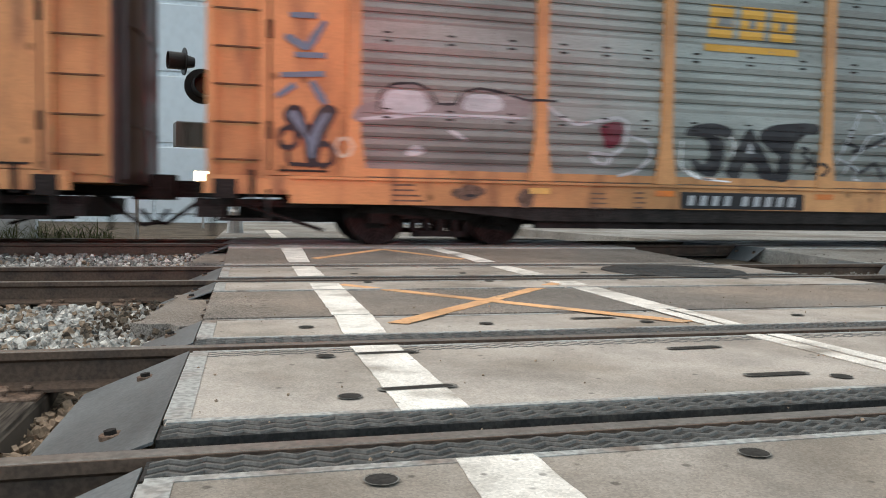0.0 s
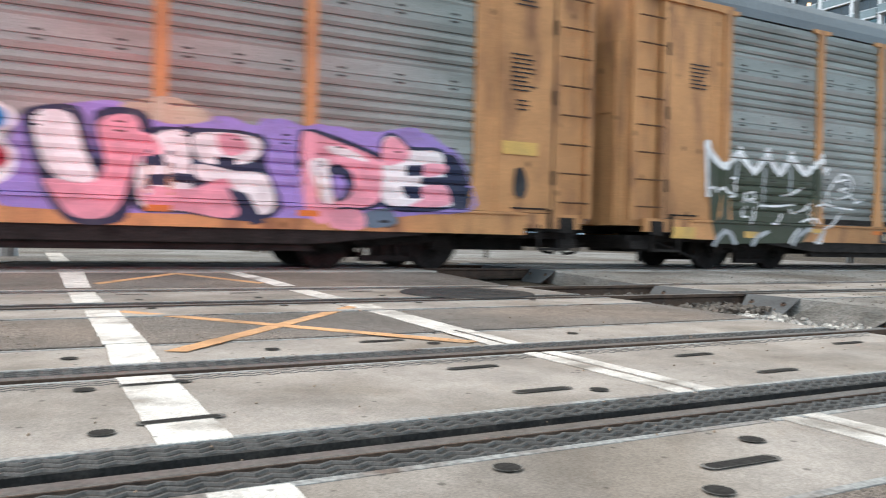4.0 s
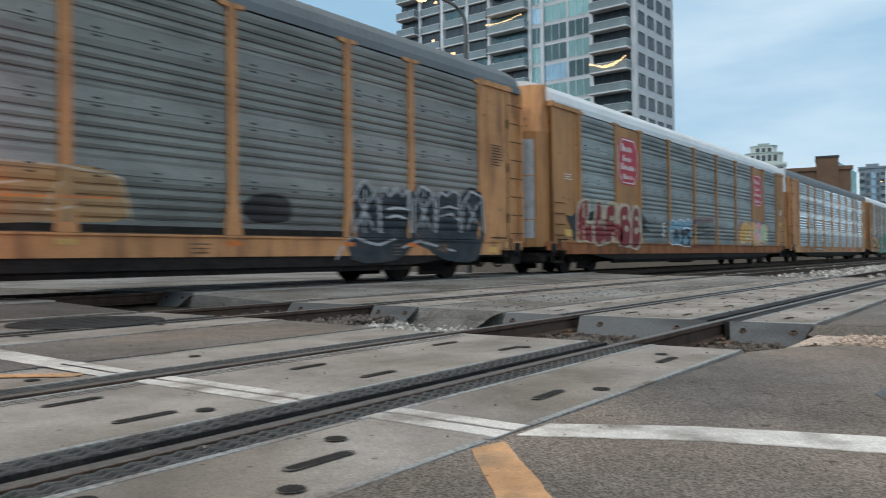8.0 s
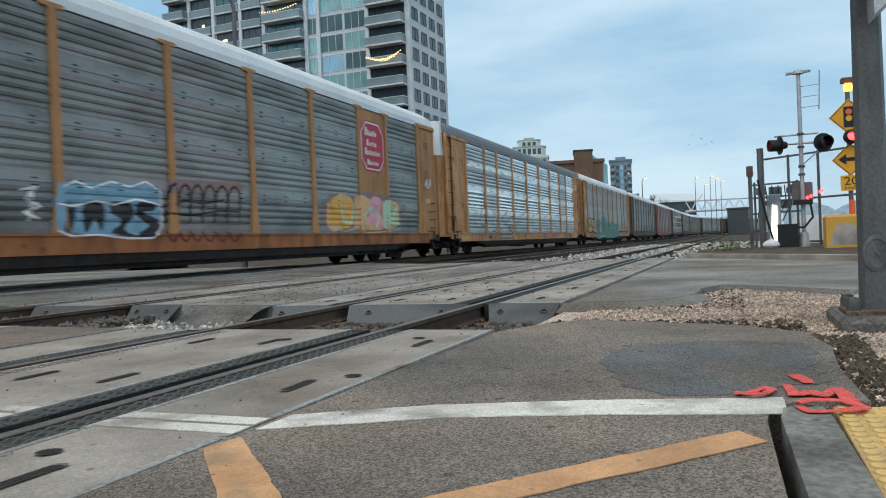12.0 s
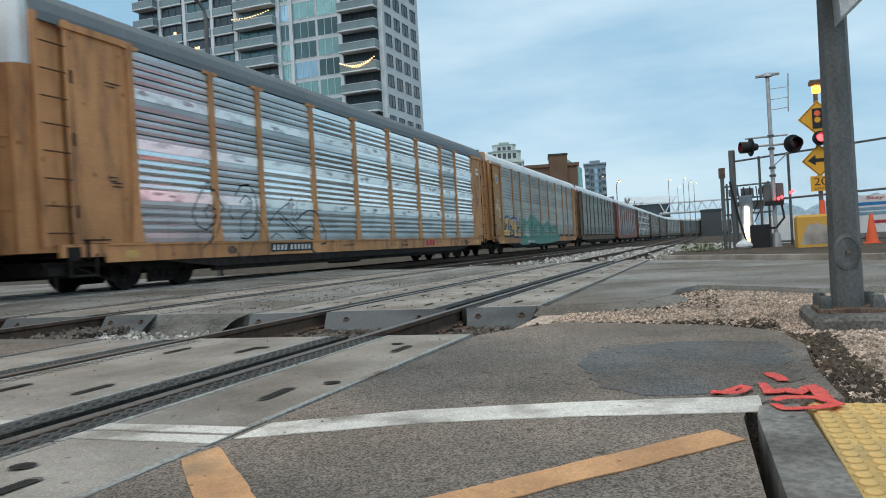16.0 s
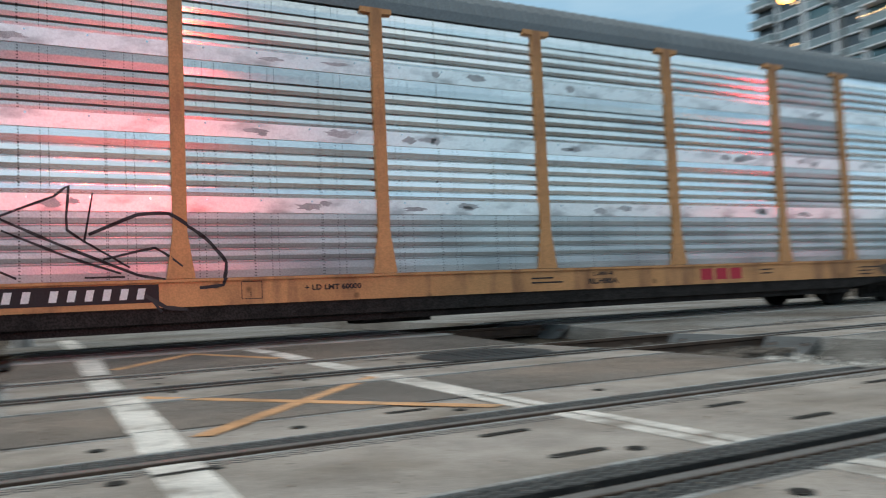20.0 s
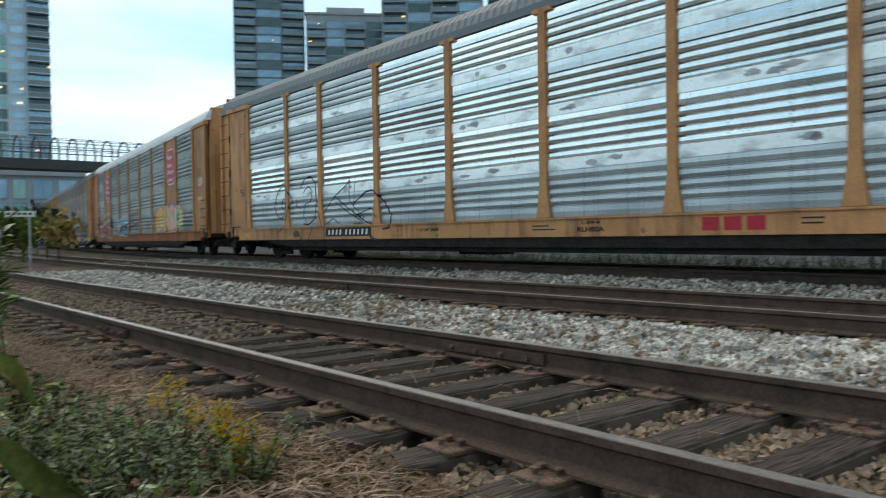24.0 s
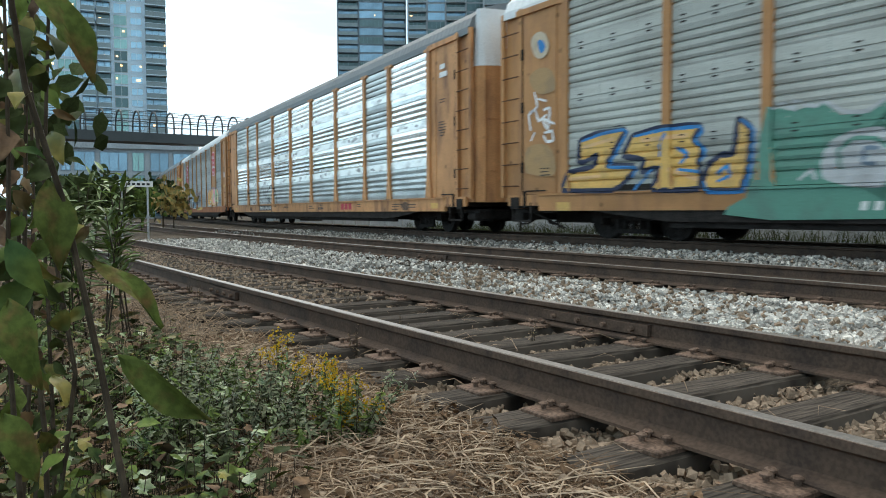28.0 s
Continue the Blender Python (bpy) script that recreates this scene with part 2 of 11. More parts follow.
SILL_RED = material("railcar_sill_rust", (0.36, 0.14, 0.06), 0.7, spread=0.1, size=2.2, fine=45, bump=0.08, second=(0.2, 0.085, 0.045), second_at=0.55, streak=(1.2, 1.2, 0.5), spots=2.5)
CAR_BROWN = material("railcar_brown", (0.165, 0.115, 0.082), 0.7, spread=0.2, size=1.1, fine=45, bump=0.08, second=(0.13, 0.075, 0.045), second_at=0.58)
CAR_RED = material("railcar_red", (0.33, 0.09, 0.06), 0.6, spread=0.2, size=1.2, fine=45, bump=0.06)
DOOR_DARK = material("dark_end_door", (0.034, 0.022, 0.02), 0.3, spread=0.3, size=2.2, fine=40, bump=0.08, second=(0.025, 0.018, 0.016))
RUNG = material("ladder_rung", (0.14, 0.07, 0.04), 0.7, spread=0.3, size=6, fine=50, bump=0.1)
UNDER = material("underframe", (0.032, 0.028, 0.026), 0.85, spread=0.4, size=4, fine=40, bump=0.3)
PANEL_DARK = material("weathered_panel", (0.27, 0.29, 0.27), 0.5, 0.35, spread=0.16, size=0.8, fine=50, bump=0.06, second=(0.18, 0.19, 0.175), second_at=0.54, vary=0.25, streak=(0.5, 1, 2.5), dots=0.5)
PANEL_GREY = material("galvanised_panel", (0.27, 0.295, 0.285), 0.46, 0.4, spread=0.16, size=0.8, fine=50, bump=0.05, second=(0.155, 0.168, 0.162), second_at=0.54, vary=0.25, streak=(0.5, 1, 2.5), dots=0.5)
PANEL_PALE = material("pale_panel", (0.43, 0.45, 0.42), 0.55, 0.15, spread=0.12, size=0.8, fine=50, bump=0.05, second=(0.31, 0.315, 0.29), second_at=0.52, vary=0.25, streak=(0.5, 1, 2.5), dots=0.5)
PANEL_SILVER = material("silver_panel", (0.93, 0.98, 0.97), 0.17, 0.85, spread=0.1, size=0.8, fine=50, bump=0.03, second=(0.72, 0.78, 0.79), second_at=0.55, vary=0.36, streak=(0.45, 1, 3.0), dots=0.85)
PANEL_AGED = material("aged_silver_panel", (0.58, 0.635, 0.64), 0.4, 0.65, spread=0.12, size=0.8, fine=50, bump=0.05, second=(0.38, 0.42, 0.43), second_at=0.54, vary=0.25, streak=(0.45, 1, 3.0), dots=0.85)
PANEL_BAND = material("silver_band", (0.9, 0.94, 0.93), 0.36, 0.6, spread=0.06, size=2.5, fine=40, bump=0.04, second=(0.5, 0.52, 0.52), second_at=0.6, vary=0.15, streak=(0.8, 1, 2.0))
ROOF_GREY = material("roof_grey", (0.165, 0.19, 0.205), 0.55, 0.2, spread=0.12, size=1.0, fine=40, bump=0.05)
ROOF_WHITE = material("roof_white", (0.7, 0.74, 0.76), 0.5, 0.1, spread=0.1, size=1.0, fine=40, bump=0.05)
BLACK = material("black_paint", (0.018, 0.018, 0.02), 0.5, spread=0.2)
WHITE = material("white_paint", (0.75, 0.75, 0.74), 0.55, spread=0.08)
LOGO_YELLOW = material("logo_yellow", (0.62, 0.33, 0.06), 0.55, spread=0.15)
LOGO_RED = material("logo_red", (0.5, 0.03, 0.055), 0.5, spread=0.12)
GALV = material("galvanised_steel", (0.46, 0.47, 0.48), 0.5, 0.4, spread=0.2, size=5, fine=60, bump=0.06)
POLE_GREY = material("pole_grey", (0.135, 0.14, 0.142), 0.6, 0.3, spread=0.16, size=2.5, fine=50, bump=0.1, second=(0.085, 0.09, 0.088), second_at=0.56, streak=(2, 2, 0.6))
SIGN_YELLOW = material("sign_yellow", (0.75, 0.36, 0.03), 0.5, spread=0.06)
ORANGE_PLASTIC = material("orange_plastic", (0.8, 0.13, 0.05), 0.5, spread=0.08)
LENS_RED = material("red_lens", (1.0, 0.03, 0.035), 0.3, emit=9.0, bump=0)
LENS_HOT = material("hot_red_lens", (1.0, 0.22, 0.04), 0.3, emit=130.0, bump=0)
LENS_DARK = material("unlit_lens", (0.12, 0.012, 0.012), 0.25, bump=0)
LAMP_AMBER = material("amber_lamp", (1.0, 0.32, 0.045), 0.4, emit=4.0, bump=0)
LAMP_WARM = material("warm_lamp", (1.0, 0.6, 0.26), 0.4, emit=4.0, bump=0)
GLOW_WHITE = material("white_glow", (1.0, 0.8, 0.55), 0.4, emit=5.0, bump=0)


# ---- mesh helpers ----
class Solid:
    """Collects vertices and faces of one mesh."""

    def __init__(self):
        self.v, self.f, self.mi = [], [], []

    def add(self, verts, faces, mi=0):
        n = len(self.v)
        self.v += [tuple(p) for p in verts]
        self.f += [tuple(i + n for i in f) for f in faces]
        self.mi += [mi] * len(faces)
        return self

    def box(self, x0, x1, y0, y1, z0, z1, mi=0):
        return self.add([(x0, y0, z0), (x1, y0, z0), (x1, y1, z0), (x0, y1, z0), (x0, y0, z1), (x1, y0, z1), (x1, y1, z1), (x0, y1, z1)],
                        [(0, 3, 2, 1), (4, 5, 6, 7), (0, 1, 5, 4), (1, 2, 6, 5), (2, 3, 7, 6), (3, 0, 4, 7)], mi)

    def bevel_box(self, x0, x1, y0, y1, z0, z1, c=0.01):
        """A box whose top edges are chamfered."""
        a = [(x0, y0), (x1, y0), (x1, y1), (x0, y1)]
        b = [(x0 + c, y0 + c), (x1 - c, y0 + c), (x1 - c, y1 - c), (x0 + c, y1 - c)]
        v = [(*p, z0) for p in a] + [(*p, z1 - c) for p in a] + [(*p, z1) for p in b]
        f = [(0, 3, 2, 1), (8, 9, 10, 11)]
        for k in (0, 4):
            f += [(k + i, k + (i + 1) % 4, k + 4 + (i + 1) % 4, k + 4 + i) for i in range(4)]
        return self.add(v, f)

    def slab(self, poly, z0, z1, mi=0):
        """An upright prism on a counter-clockwise outline in plan."""
        n = len(poly)
        v = [(x, y, z0) for x, y in poly] + [(x, y, z1) for x, y in poly]
        f = [tuple(range(n))[::-1], tuple(range(n, 2 * n))] + [(i, (i + 1) % n, n + (i + 1) % n, n + i) for i in range(n)]
        return self.add(v, f, mi)

    def run(self, profile, x0, x1, closed=True, mi=0):
        """A profile of (y, z) drawn along x."""
        n = len(profile)
        v = [(x0, y, z) for y, z in profile] + [(x1, y, z) for y, z in profile]
        f = [(i, (i + 1) % n, n + (i + 1) % n, n + i) for i in range(n if closed else n - 1)]
        if closed:
            f += [tuple(range(n))[::-1], tuple(range(n, 2 * n))]
        return self.add(v, f, mi)

    def rod(self, a, b, r0, r1=None, n=8, mi=0):
        a, b = Vector(a), Vector(b)
        r1 = r0 if r1 is None else r1
        d = (b - a).normalized()
        s = d.orthogonal().normalized()
        t = d.cross(s)
        ring = [(math.cos(2 * math.pi * k / n), math.sin(2 * math.pi * k / n)) for k in range(n)]
        v = [a + r0 * (c * s + q * t) for c, q in ring] + [b + r1 * (c * s + q * t) for c, q in ring]
        f = [(i, (i + 1) % n, n + (i + 1) % n, n + i) for i in range(n)] + [tuple(range(n))[::-1], tuple(range(n, 2 * n))]
        return self.add(v, f, mi)

    def tube(self, pts, r0, r1=None, n=6):
        """One bent rod through points, thinning from r0 to r1."""
        pts = [Vector(p) for p in pts]
        r1 = r0 if r1 is None else r1
        v, f, m = [], [], len(pts)
        for k, p in enumerate(pts):
            d = (pts[min(k + 1, m - 1)] - pts[max(k - 1, 0)]).normalized()
            s = Vector((0.31, 0.95, 0.05)).cross(d).normalized()
            t = d.cross(s)
            r = r0 + (r1 - r0) * k / (m - 1)
            v += [p + r * (math.cos(2 * math.pi * j / n) * s + math.sin(2 * math.pi * j / n) * t) for j in range(n)]
        for k in range(m - 1):
            f += [(k * n + j, k * n + (j + 1) % n, (k + 1) * n + (j + 1) % n, (k + 1) * n + j) for j in range(n)]
        f += [tuple(range(n))[::-1], tuple(range((m - 1) * n, m * n))]
        return self.add(v, f)

    def lathe(self, profile, n=16, axis="z", at=(0, 0, 0), mi=0):
        """Profile of (radius, height) turned round an axis."""
        m, v, f = len(profile), [], []
        for k in range(n):
            c, s = math.cos(2 * math.pi * k / n), math.sin(2 * math.pi * k / n)
            for r, h in profile:
                p = {"z": (r * c, r * s, h), "y": (r * c, h, r * s), "x": (h, r * c, r * s)}[axis]
                v.append((p[0] + at[0], p[1] + at[1], p[2] + at[2]))
        for k in range(n):
            for i in range(m - 1):
                f.append((k * m + i, ((k + 1) % n) * m + i, ((k + 1) % n) * m + i + 1, k * m + i + 1))
        f += [tuple(k * m for k in range(n))[::-1], tuple(k * m + m - 1 for k in range(n))]
        return self.add(v, f, mi)

    def mesh(self, name, *mats, smooth=False):
        me = bpy.data.meshes.new(name)
        me.from_pydata(self.v, [], self.f)
        for m in mats:
            me.materials.append(m)
        if len(mats) > 1:
            me.polygons.foreach_set("material_index", self.mi)
        bm = bmesh.new()
        bm.from_mesh(me)
        bmesh.ops.recalc_face_normals(bm, faces=bm.faces)
        bm.to_mesh(me)
        bm.free()
        if smooth:
            me.polygons.foreach_set("use_smooth", [True] * len(me.polygons))
        me.update()
        return me


def part(name, solid, mat, parent=None, label="", at=None, smooth=False):
    me = solid if isinstance(solid, bpy.types.Mesh) else solid.mesh(name, *(mat if isinstance(mat, tuple) else (mat,)), smooth=smooth)
    ob = new(name, me)
    if parent is not None:
        ob.parent = parent
    if at is not None:
        ob.matrix_basis = at
    return tagged(ob, label)


def thing(name, label, category, at=None, group="", kind=""):
    ob = new(name)
    if at is not None:
        ob.matrix_basis = at
    return tagged(ob, label, category, group, kind)


def S():
    return Solid()


# ---- levels ----
R1, R2, R3, R4, R5, R6 = 0.0, 1.505, 4.33, 5.835, 8.75, 10.255     # rails, across the tracks
Z2, Z3 = 0.03, 0.12                                               # rail tops of the middle and the far track


def level(y):
    return float(np.interp(y, (1.7, 4.0, 6.1, 8.5, 10.5, 60.0), (0.0, Z2, Z2, Z3, Z3, Z3)))


# ---- ground ----
def ground_sheet():
    """One sheet to the horizon, lower than the crossing by the depth of the ties."""
    xs = [-2500, -600, -200, -80, -30, -14, -9, -6, -4, -2.5, -1.5, -0.9, -0.4, 0.5, 2, 3.5, 5.2, 7.4, 10, 15, 22, 30, 60, 200, 600, 2500]
    ys = [-2500, -500, -120, -40, -15, -8, -5, -3.6, -2.6, -1.9, -1.4, -1.0, -0.6, -0.35, -0.1, 0.4, 1.1, 1.45, 1.7, 2.4, 3.2, 4.0, 5, 6.2, 7.2, 8.4, 9.5, 10.8, 14, 20, 40, 120, 500, 2500]
    v, f = [], []
    for y in ys:
        for x in xs:
            z = level(y) - 0.2
            if y < -0.7 and x < 0.5:
                z = -0.2 + 0.05 * min(1.0, (-0.7 - y) / 1.2) + 0.02 * noise.noise((x * 1.3, y * 1.3, 0))
            elif y < -0.7:
                z = -0.24
            if x < -0.3 and -0.5 < y < 1.5:
                z = -0.255
            v.append((x, y, z))
    n = len(xs)
    for j in range(len(ys) - 1):
        for i in range(n - 1):
            f.append((j * n + i, j * n + i + 1, (j + 1) * n + i + 1, (j + 1) * n + i))
    s = S().add(v, f)
    tagged(part("ground", s, BED), "grey-brown dirt and old ballast between the railway tracks", "ground", kind="structure")


ground_sheet()

SIDE_X0, SIDE_X1 = -0.25, 5.3        # the footpath's crossing
ROAD_X0, ROAD_X1 = 7.42, 21.5        # the street's crossing


def ragged(poly, step=0.1, amount=0.008):
    """The outline with worn, uneven edges."""
    out = []
    for (xa, ya), (xb, yb) in zip(poly, poly[1:] + poly[:1]):
        n = max(1, int(math.hypot(xb - xa, yb - ya) / step))
        if n > 60:
            n = 2
        for k in range(n):
            x, y = xa + (xb - xa) * k / n, ya + (yb - ya) * k / n
            w = noise.noise((x * 9.1, y * 9.1, 3.0)) + 0.6 * noise.noise((x * 31.0, y * 31.0, 7.0))
            u = noise.noise((x * 9.1, y * 9.1, 13.0)) + 0.6 * noise.noise((x * 31.0, y * 31.0, 17.0))
            out.append((x + amount * w, y + amount * u))
    return out


def pavement_sheet(name, poly, label, mat=ASPHALT, depth=0.24, lift=0.0):
    """Asphalt that follows the levels across the tracks: outline cut in strips of one level run."""
    s = S()
    n = len(poly)
    v = [(x, y, level(y) - depth) for x, y in poly] + [(x, y, level(y) + lift) for x, y in poly]
    s.add(v, [tuple(range(n))[::-1], tuple(range(n, 2 * n))] + [(i, (i + 1) % n, n + (i + 1) % n, n + i) for i in range(n)])
    return tagged(part(name, s, mat), label, "pavement", kind="structure")


def strip(x0, x1, y0, y1):
    return [(x0, y0), (x1, y0), (x1, y1), (x0, y1)]


for cx0, cx1 in ((SIDE_X0, SIDE_X1), (ROAD_X0, ROAD_X1)):
    pavement_sheet("pavement", strip(cx0, cx1, 2.33, 3.98), "grey asphalt between two railway tracks with painted lines", ASPHALT if cx0 < 1 else ROAD)
    pavement_sheet("pavement", strip(cx0, cx1, 6.22, 8.38), "grey asphalt between two railway tracks with painted lines", ASPHALT if cx0 < 1 else ROAD)
    pavement_sheet("pavement", strip(cx0 if cx0 > 1 else -0.5, cx1, 10.62, 26.0), "grey asphalt road past the far track", ROAD)
# near apron: footpath asphalt, street asphalt, gravel shoulder between them
pavement_sheet("pavement", [(-0.6, -2.5), (2.9, -2.425), (3.06, -2.44), (3.2, -2.52), (3.24, -2.76), (3.9, -2.74), (4.6, -2.78), (5.2, -2.7), (5.55, -2.35), (5.75, -1.8), (5.9, -1.3), (5.6, -1.05), (5.2, -0.86), (-0.1, -0.78)], "worn grey asphalt footpath beside the rails")
pavement_sheet("asphalt_patch", ragged([(4.05, -1.72), (4.55, -1.78), (4.75, -2.2), (4.72, -2.68), (3.6, -2.66), (3.28, -2.3), (3.25, -2.08), (3.4, -1.92)], 0.09, 0.07), "dark bluish asphalt repair patch in the footpath", ASPHALT_DARK, lift=0.003)
pavement_sheet("road", ragged([(7.42, -0.9), (7.5, -1.3), (7.75, -1.75), (8.35, -1.95), (9.1, -1.98), (9.75, -2.2), (9.3, -2.7), (8.6, -3.33), (8.5, -30.0), (14.0, -30.0), (14.7, -5.0), (17.0, -3.4), (20.5, -1.15), (21.5, -0.9)], 0.3, 0.02), "worn grey asphalt street beside the crossing", ROAD)
tagged(part("gravel_shoulder", S().slab([(5.0, -0.87), (7.42, -0.87), (9.9, -2.1), (9.5, -9), (2.6, -9), (2.6, -3.3), (3.22, -2.9), (4.5, -2.6), (5.3, -2.2)], -0.24, -0.07), GRAVEL), "pale loose gravel shoulder beside the street", "gravel", kind="structure")


# ---- rails, ties ----
def bend(x):
    """How far the tracks swing sideways: away from -5 m on, back past 195 m."""
    if x < -5:
        return (x + 5) ** 2 / 480 if x > -42 else 2.852 + 0.154 * (-42 - x)
    if x > 195:
        return -((x - 195) ** 2) / 456 if x < 300 else -24.2 - 0.46 * (x - 300)
    return 0.0


RUN_X = [-400, -42, -38, -34, -30, -26, -22, -18, -14, -11, -8, -5, 0, 195, 210, 225, 240, 255, 270, 290, 320, 380]


def sweep(s, profile, share=1.0):
    """A closed profile of (y, z) along the bent track."""
    n = len(profile)
    v = [(x, y + share * bend(x), z) for x in RUN_X for y, z in profile]
    f = [(k * n + i, k * n + (i + 1) % n, (k + 1) * n + (i + 1) % n, (k + 1) * n + i) for k in range(len(RUN_X) - 1) for i in range(n)]
    return s.add(v, f)


def rail_profile(y, z):
    h = [(-0.037, 0), (-0.037, -0.03), (-0.012, -0.045), (-0.010, -0.125), (-0.07, -0.148), (-0.07, -0.16), (0.07, -0.16), (0.07, -0.148), (0.010, -0.125), (0.012, -0.045), (0.037, -0.03), (0.037, 0)]
    return [(y + a, z + b) for a, b in h]


def track(name, ya, yb, z, label, share):
    t = thing(name, label, "railway track", kind="structure")
    for y in (ya, yb):
        s = S()
        sweep(s, rail_profile(y, z), share)
        part("rail", s, RAIL, t, "rusty brown steel rail")
        part("rail_head", sweep(S(), [(y - 0.03, z - 0.002), (y + 0.03, z - 0.002), (y + 0.026, z + 0.003), (y - 0.026, z + 0.003)], share), RAIL_TOP, t, "polished running surface")
    return t


track_near = track("railway_track", R1, R2, 0.0, "weathered near railway track on dark wooden ties", 0.25)
track_mid = track("railway_track", R3, R4, Z2, "weathered middle railway track on dark wooden ties", 0.6)
track_far = track("railway_track", R5, R6, Z3, "far railway track that the freight train runs on", 1.0)

TIE_MESH = S().bevel_box(-0.115, 0.115, -1.3, 1.3, -0.17, 0.0, 0.015).mesh("tie", TIE)
TIE_PLATE_SOLID = S().bevel_box(-0.1, 0.1, -0.2, 0.2, 0, 0.018, 0.005)
for bx, by in ((-0.045, -0.085), (0.045, -0.09), (-0.03, -0.135), (-0.045, 0.085), (0.045, 0.09), (0.03, 0.135)):
    TIE_PLATE_SOLID.rod((bx, by, 0.012), (bx, by, 0.034), 0.011, n=6).lathe([(0.0, 0.034), (0.02, 0.034), (0.021, 0.042), (0.012, 0.048), (0.0, 0.048)], 8, at=(bx, by, 0))
TIE_PLATE = TIE_PLATE_SOLID.mesh("tie_plate", RUST)


def dress_door(car):
    """A galvanised repair sheet up one side of the bowed end door."""
    arc = [radians(-58 + 7 * k) for k in range(6)]
    ring = [(0.35 - 0.8 * math.cos(a) ** 0.7 - 0.006, 1.385 * math.sin(a)) for a in arc]
    n = len(ring)
    part("door_sheet", S().add([(x, y, 1.0) for x, y in ring] + [(x, y, 3.7) for x, y in ring], [(i, i + 1, n + i + 1, n + i) for i in range(n - 1)]), GALV, car, "galvanised sheet on the end door")


def lay_ties(t, ya, yb, z, x0, x1, plates, share=0.25):
    x, mid = x0, (ya + yb) / 2
    while x < x1:
        j = random.uniform(-0.03, 0.03)
        part("tie", TIE_MESH, None, t, at=pose(x + j, mid + share * bend(x) + random.uniform(-0.06, 0.06), z - 0.168 + random.uniform(-0.006, 0.004), 0, 0, random.uniform(-1.5, 1.5)))
        if plates:
            for y in (ya, yb):
                part("tie_plate", TIE_PLATE, None, t, at=pose(x + j, y + share * bend(x), z - 0.172, 0, 0, random.uniform(-3, 3)))
        x += 0.49


lay_ties(track_near, R1, R2, 0, -22, -0.6, True)
lay_ties(track_mid, R3, R4, Z2, -22, -0.6, True, 0.6)
lay_ties(track_near, R1, R2, 0, 5.7, 7.2, True)
lay_ties(track_mid, R3, R4, Z2, 5.9, 7.3, False)


def joint_bar(t, x0, x1, y, z, side):
    s = S().run([(y + side * 0.012, z - 0.05), (y + side * 0.045, z - 0.055), (y + side * 0.045, z - 0.12), (y + side * 0.02, z - 0.13)], x0, x1)
    b = part("joint_bar", s, RAIL, t, "bolted steel joint bar")
    for k in range(4):
        x = x0 + (x1 - x0) * (k + 0.5) / 4
        part("bolt", S().rod((x, y + side * 0.04, z - 0.088), (x, y + side * 0.075, z - 0.088), 0.017, n=6), RUST, b)


joint_bar(track_near, -4.85, -3.85, R2, 0, -1)
joint_bar(track_near, -8.1, -7.3, R1 + 0.25 * bend(-7.7), 0, -1)
joint_bar(track_mid, -11.5, -10.6, R3 + 0.6 * bend(-11), Z2, -1)


# ---- crossing surface ----
ANGLE = material("worn_steel_angle", (0.36, 0.36, 0.345), 0.6, 0.2, spread=0.3, size=3, fine=45, bump=0.1, second=(0.2, 0.15, 0.12), second_at=0.6)


def crossing(name, x0, x1, label, rails, field=0.62):
    """Concrete panels between and beside the rails, rubber strips along them."""
    c = thing(name, label, "level crossing", kind="structure")
    for n, (ya, yb, z) in enumerate(rails):
        rows = [(ya + 0.265, yb - 0.125), (yb + 0.19, yb + 0.19 + field), (ya - 0.19 - field, ya - 0.19)]
        for k, (p, q) in enumerate(rows):
            w = 2.74 if k == 0 else 2.6
            x = x0
            while x < x1 - 0.05:
                e = min(x + w, x1)
                if x1 - e < 0.5:
                    e = x1
                s = S().bevel_box(x + 0.006, e - 0.006, p, q, z - 0.22, z, 0.008)
                part("panel", s, CONCRETE, c)
                for ye in (p, q):                    # worn steel angle along the panel's edges
                    ya_, yb_ = (ye + 0.001, ye + 0.034) if ye == p else (ye - 0.034, ye - 0.001)
                    part("edge_angle", S().box(x + 0.012, e - 0.012, ya_, yb_, z - 0.04, z + 0.0025), ANGLE, c)
                if x == x0:
                    part("edge_angle", S().box(x + 0.002, x + 0.075, p + 0.036, q - 0.036, z - 0.04, z + 0.003), ANGLE, c)
                x = e
        for y in (ya, yb):
            g = 1 if y == ya else -1
            # field side strip touches the rail; gauge side strip leaves the flangeway
            for a, b, zt in ((y - g * 0.19, y - g * 0.05, -0.004), (y + g * 0.125, y + g * 0.265, -0.004)):
                lo, hi = min(a, b), max(a, b)
                part("rubber_strip", S().box(x0, x1, lo + 0.002, hi - 0.002, z - 0.16, z + zt), RUBBER, c, "black rubber flangeway strip")
    return c


RAILS = [(R1, R2, 0.0), (R3, R4, Z2), (R5, R6, Z3)]
path_crossing = crossing("footpath_crossing", SIDE_X0, SIDE_X1, "concrete panel footpath crossing with rubber strips along the rails", RAILS)
street_crossing = crossing("street_crossing", ROAD_X0, ROAD_X1, "concrete panel street crossing with rubber strips along the rails", RAILS)


